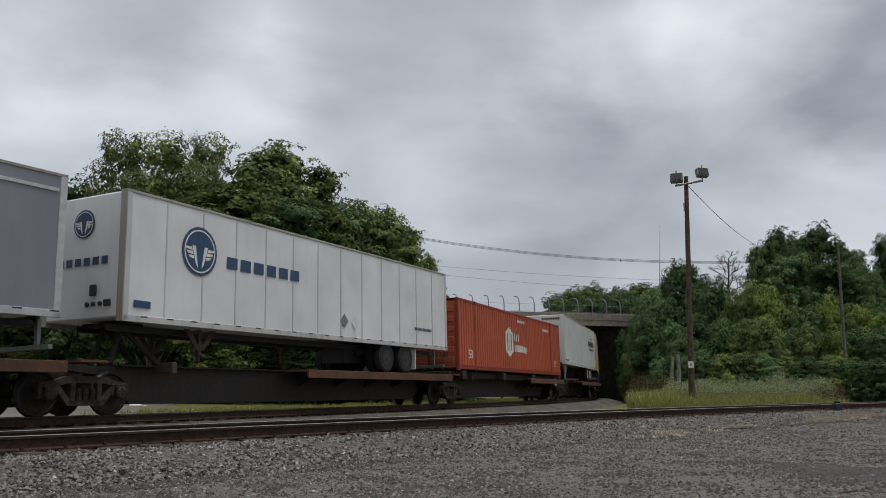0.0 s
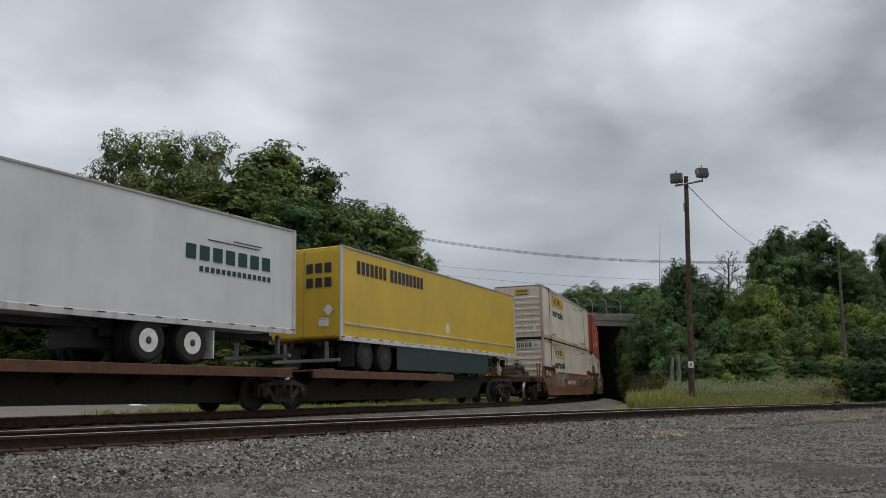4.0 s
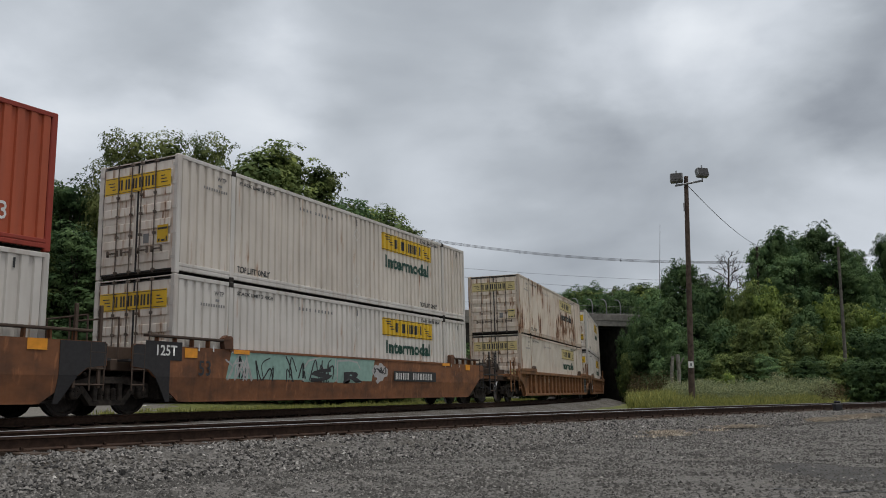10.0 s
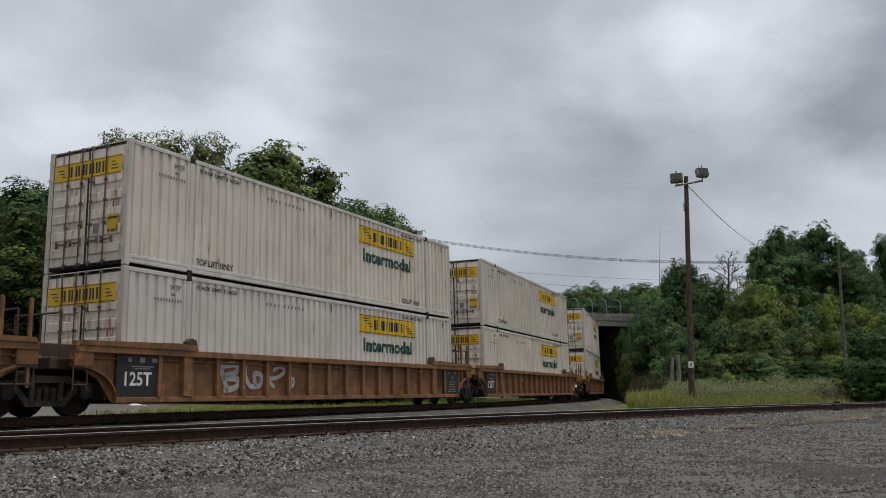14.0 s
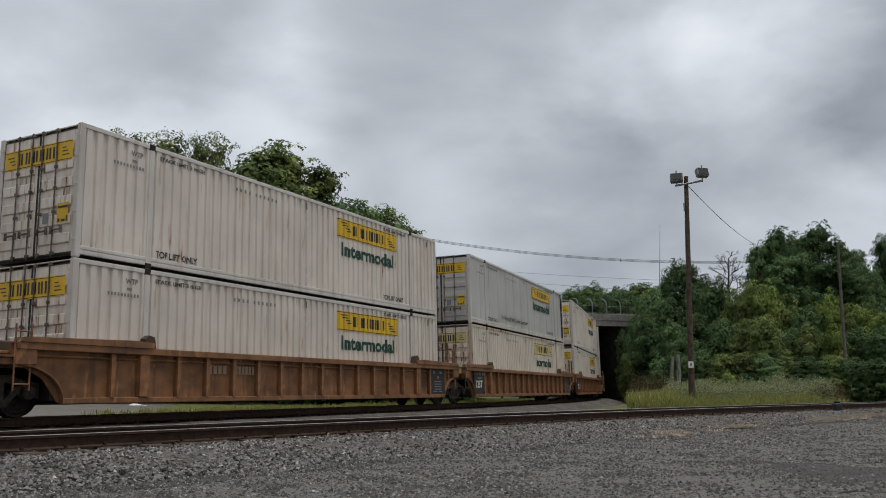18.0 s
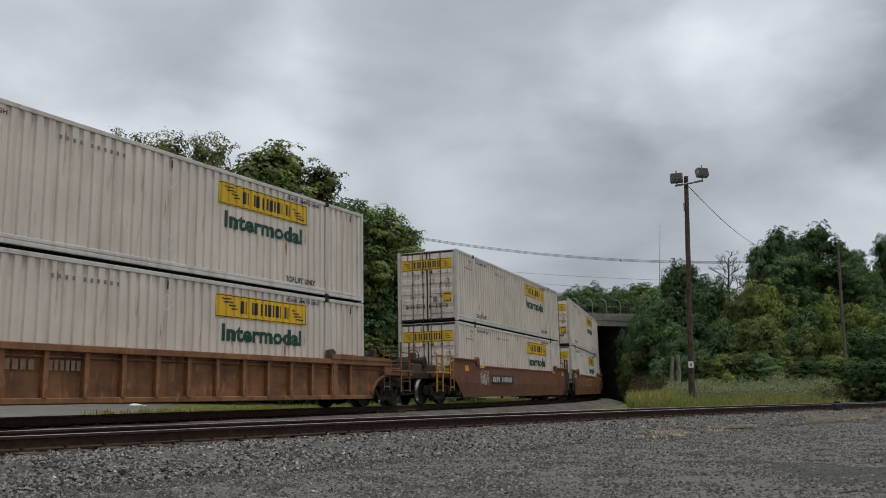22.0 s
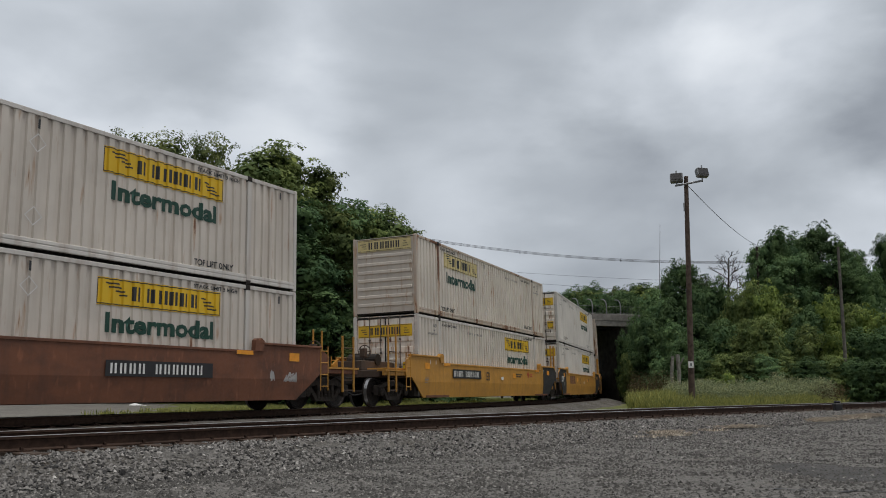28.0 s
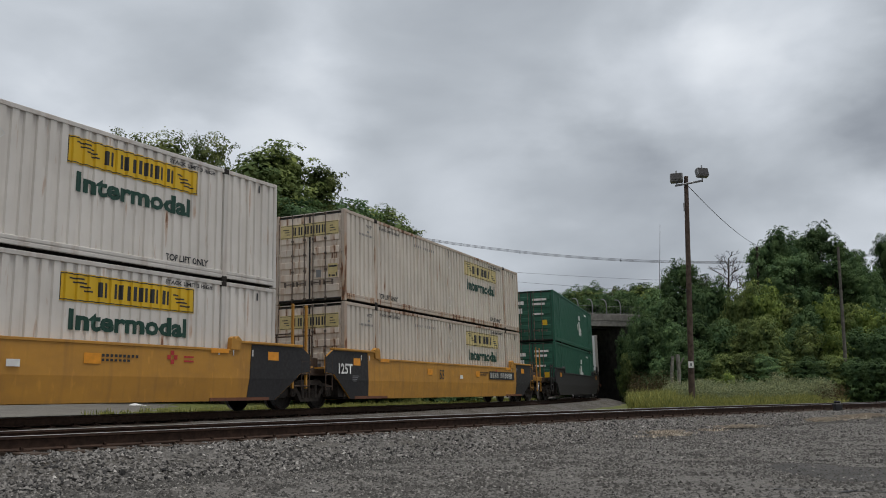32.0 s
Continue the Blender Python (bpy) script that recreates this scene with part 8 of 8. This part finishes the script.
PINKISH = plain("pinkish_white_spray_paint", (0.46, 0.36, 0.35), 0.6)
LIME = plain("yellow_green_spray_paint", (0.42, 0.46, 0.20), 0.5)
HAZE = plain("grey_brown_spray_paint", (0.20, 0.165, 0.145), 0.6)
SOOT = plain("black_spray_paint", (0.035, 0.034, 0.036), 0.7)
CAR_F = well_car("smooth", CARBROWN, CARBROWN, True, False, "brown stack car with spray-painted graffiti on its side", CARDARK, marks_for("brown", -2.3)[:-2] + marks_for("brown", -2.3)[-1:], (1,), open_ledge=True, end_from=8.3)
scribble(CAR_F, -7.6, -6.6, PALETEAL, 31, 4, 0.04, 0.8, 1.4)
sprayed_word(CAR_F, "WKST", -6.1, 0.40, 3.5, 1.0, [(CHALK, 0.04), (HAZE, 0.0)], 0.2)
scribble(CAR_F, -6.1, -2.6, CHALK, 5, 4, 0.025, depth=1.489)
sprayed_word(CAR_F, "BANS!", 2.1, 0.48, 4.0, 0.82, [(CHALK, 0.07), (SOOT, 0.035)])
stack(-85.0, CAR_F, box_paleend(), box_stained(), True, True)
CAR_G = well_car("smooth", CARBROWN, CARDARK, False, False, "brown stack car with teal graffiti", CARDARK, marks_for("brown", 9.9)[:-2], open_ledge=True, end_from=8.3)
graffiti(CAR_G, -6.3, -1.2, [(PINKISH, 0.30, 0.03)], [0, 8, 9, 3, 4], PINKISH)
sprayed_word(CAR_G, "XPSU", -6.2, 0.44, 4.7, 0.92, [(SOOT, 0.10), (TEAL, 0.02), (PALETEAL, -0.15)])
scribble(CAR_G, -6.1, -1.5, LIME, 21, 9, 0.05, 0.45, 1.0, 1.493)
scribble(CAR_G, -6.9, -6.2, CHALK, 12, 3, 0.03)
scribble(CAR_G, -1.3, -0.8, CHALK, 13, 3, 0.025, 1.0, 1.4)
part("brand_plate", boxes((-0.75, 1.55, -1.459, -1.452, 0.83, 1.30)), SOOT, CAR_G, "black plate")
for x in (-0.6, 0.05, 0.7):
    part("brand_shape", boxes((x, x + 0.5, -1.4635, -1.4595, 0.93, 1.19)), WHITEMARK, CAR_G, "plain white shape")
stack(-65.65, CAR_G, box_bright(), box_red())
CAR_H = strokes(strokes(panel_ground(well_car("smooth", CARBROWN, CARDARK, False, True, "brown stack car with a pale teal graffiti panel", CARDARK, marks_for("brown", 2.0), (-1,), open_ledge=True, end_from=8.3), -6.2, 0.7, PALETEAL), -5.9, -1.5, BLACK, 4, 8), -6.7, -5.4, CHALK, 6, 4)
sprayed_word(CAR_H, "SR", -3.2, 0.42, 3.4, 0.95, [(CHALK, 0.05), (PALETEAL, 0.0), (SOOT, -0.30)])
bubble = bmesh.new()
for x, z, w in ((0.75, 1.12, 0.5), (1.05, 1.18, 0.5), (1.3, 1.1, 0.45), (1.0, 1.0, 0.55), (0.85, 0.8, 0.2)):
    blob(bubble, x, z, w, w * 0.75, -1.4595 - 0.0004 * x, random.Random(3), 14, 0.0)
part("graffiti_piece", bubble, CHALK, CAR_H, "white sprayed bubble")
scribble(CAR_H, 0.65, 1.35, SOOT, 9, 4, 0.03, 1.0, 1.25, 1.482)
stack(-46.31, CAR_H, box_bright(), box_white())
stack(-23.03, well_car("ribbed", CARTAN, CARTAN, True, False, "rust-brown stack car with ribbed sides and a black end panel", CARDARK, marks_for("ribbed", 1), (1,)), box_worn("cream corrugated container under the rusty one"), box_rusty())
stack(-3.54, chalked(well_car("ribbed", CARTAN, CARTAN, False, False, "rust-brown stack car with ribbed sides and black end panels", CARDARK, marks_for("ribbed", 2), (-1, 1)), -5.2, -1.4, CHALK, 0.15), box_bright(), box_white())
stack(15.95, well_car("ribbed", CARTAN, CARTAN, False, True, "rust-brown stack car with ribbed sides and a black end panel", CARDARK, marks_for("ribbed", 3), (-1,)), box_white(), box_white())
stack(39.31, well_car("ribbed", CARTAN, CARTAN, True, False, "rust-brown stack car with ribbed sides and a black end panel", CARDARK, marks_for("ribbed", 1), (1,)), box_white(), box_white())
stack(58.70, well_car("ribbed", CARTAN, CARTAN, False, False, "rust-brown stack car with ribbed sides and black end panels", CARDARK, marks_for("ribbed", 2), (-1, 1)), box_worn(), box_smooth())
stack(78.0, well_car("ribbed", CARTAN, CARTAN, False, True, "rust-brown stack car with ribbed sides and a black end panel", CARDARK, marks_for("ribbed", 3), (-1,)), box_white(), box_white())
stack(101.29, strokes(well_car("smooth", CARMAROON, CARYELLOW, True, False, "maroon stack car with smooth sides and white bars", CARDARK, marks_for("maroon", -4.5), (1,), end_from=8.3), -6.0, -5.0, CHALK, 16, 7), box_white(), box_white())
CAR_R = well_car("smooth", CARBROWN, CARMAROON, False, False, "brown stack car with smooth sides, black ends and a faded panel", CARDARK, marks_for("maroon", 2.0)[:2] + [("lettering", T125S, -8.62, 1.27, "white figures"), ("lettering", D53, -7.5, 0.84, "dark figures")], end_from=8.0)
part("brand_plate", boxes((-1.55, 1.2, -1.456, -1.452, 0.81, 1.30)), FADEDBROWN, CAR_R, "faded tan panel")
for x in (-1.3, -0.5, 0.3):
    part("brand_shape", boxes((x, x + 0.6, -1.4605, -1.4565, 0.88, 1.2)), CARMAROON, CAR_R, "plain maroon shape")
stack(121.05, CAR_R, box_bright(), box_white())
stack(140.19, strokes(well_car("smooth", CARMAROON, CARYELLOW, False, True, "maroon stack car with smooth sides and white bars", None, marks_for("maroon", 1.75)), 6.9, 7.9, CHALK, 18, 6, 1.479, 0.5, 1.0), box_white(), box_white())
stack(163.45, well_car("smooth", CARYELLOW, CARYELLOW, True, False, "yellow stack car with a black end and a black number plate", CARDARK, marks_for("yellow", -5.2)[:4] + marks_for("yellow", -5.2)[5:], (1,)), box_white(), box_worn("cream corrugated container with a stained ribbed end"), False, True)
CAR_V = well_car("smooth", CARYELLOW, CARYELLOW, False, False, "yellow stack car with black end panels and maroon shapes", CARDARK, marks_for("yellow", 9.0)[:-2])
for x in (-5.4, -4.65, -3.9):
    part("brand_shape", boxes((x, x + 0.6, -1.455, -1.4515, 0.90, 1.36)), CARMAROON, CAR_V, "plain maroon shape")
stack(182.9, CAR_V, box_bright(), box_bright())
stack(202.3, well_car("smooth", CARYELLOW, CARYELLOW, False, True, "yellow stack car with black end panels", CARDARK, marks_for("yellow", 3.6)), box_worn(), box_worn())
stack(225.6, well_car("smooth", CARDARK, CARDARK, True, False, "dark grey stack car carrying green containers", None, marks_for("maroon", 9)[:2]), box_green(), box_green())
ride(spine_car(SPINE_LABEL, False, [(-1.2, 8.0)], [-6.9]), 247.5)
ride(trailer("white road trailer at the tail of the visible train", TRAILER, ALU, [], False), 247.5, ZT)


def motions():
    """The train rolls past at a steady pace; the clouds drift."""
    times = [i * 0.5 for i in range(65)]
    for ob, c, off in RIDERS:
        walk(ob, [(t, car_pose(c - travel(t)) @ off) for t in times])
    for wheelset in WHEELS:
        u = wheelset.parent.matrix_basis.translation.x
        c = next(c for ob, c, off in RIDERS if ob == wheelset.parent.parent)
        x = wheelset.matrix_basis.translation.x
        rest = Matrix.Translation((x, 0, 0.463))
        seen = [k / 30 for k in range(961) if 2 < c + u - travel(k / 30) < 62]
        rows = [(t, rest @ Matrix.Rotation(travel(t) / -0.463, 4, "Y")) for t in seen]
        if not rows:
            continue
        if rows[0][0] > 0:
            rows.insert(0, (0.0, rows[0][1]))
        if rows[-1][0] < 32:
            rows.append((32.0, rows[-1][1]))
        walk(wheelset, rows)
    walk(CLOUDS, [(0.0, pose(0, 0, 0, 0, 0, 0)), (32.0, pose(0, 0, 0, -2.0, 0, -3.0))])


motions()
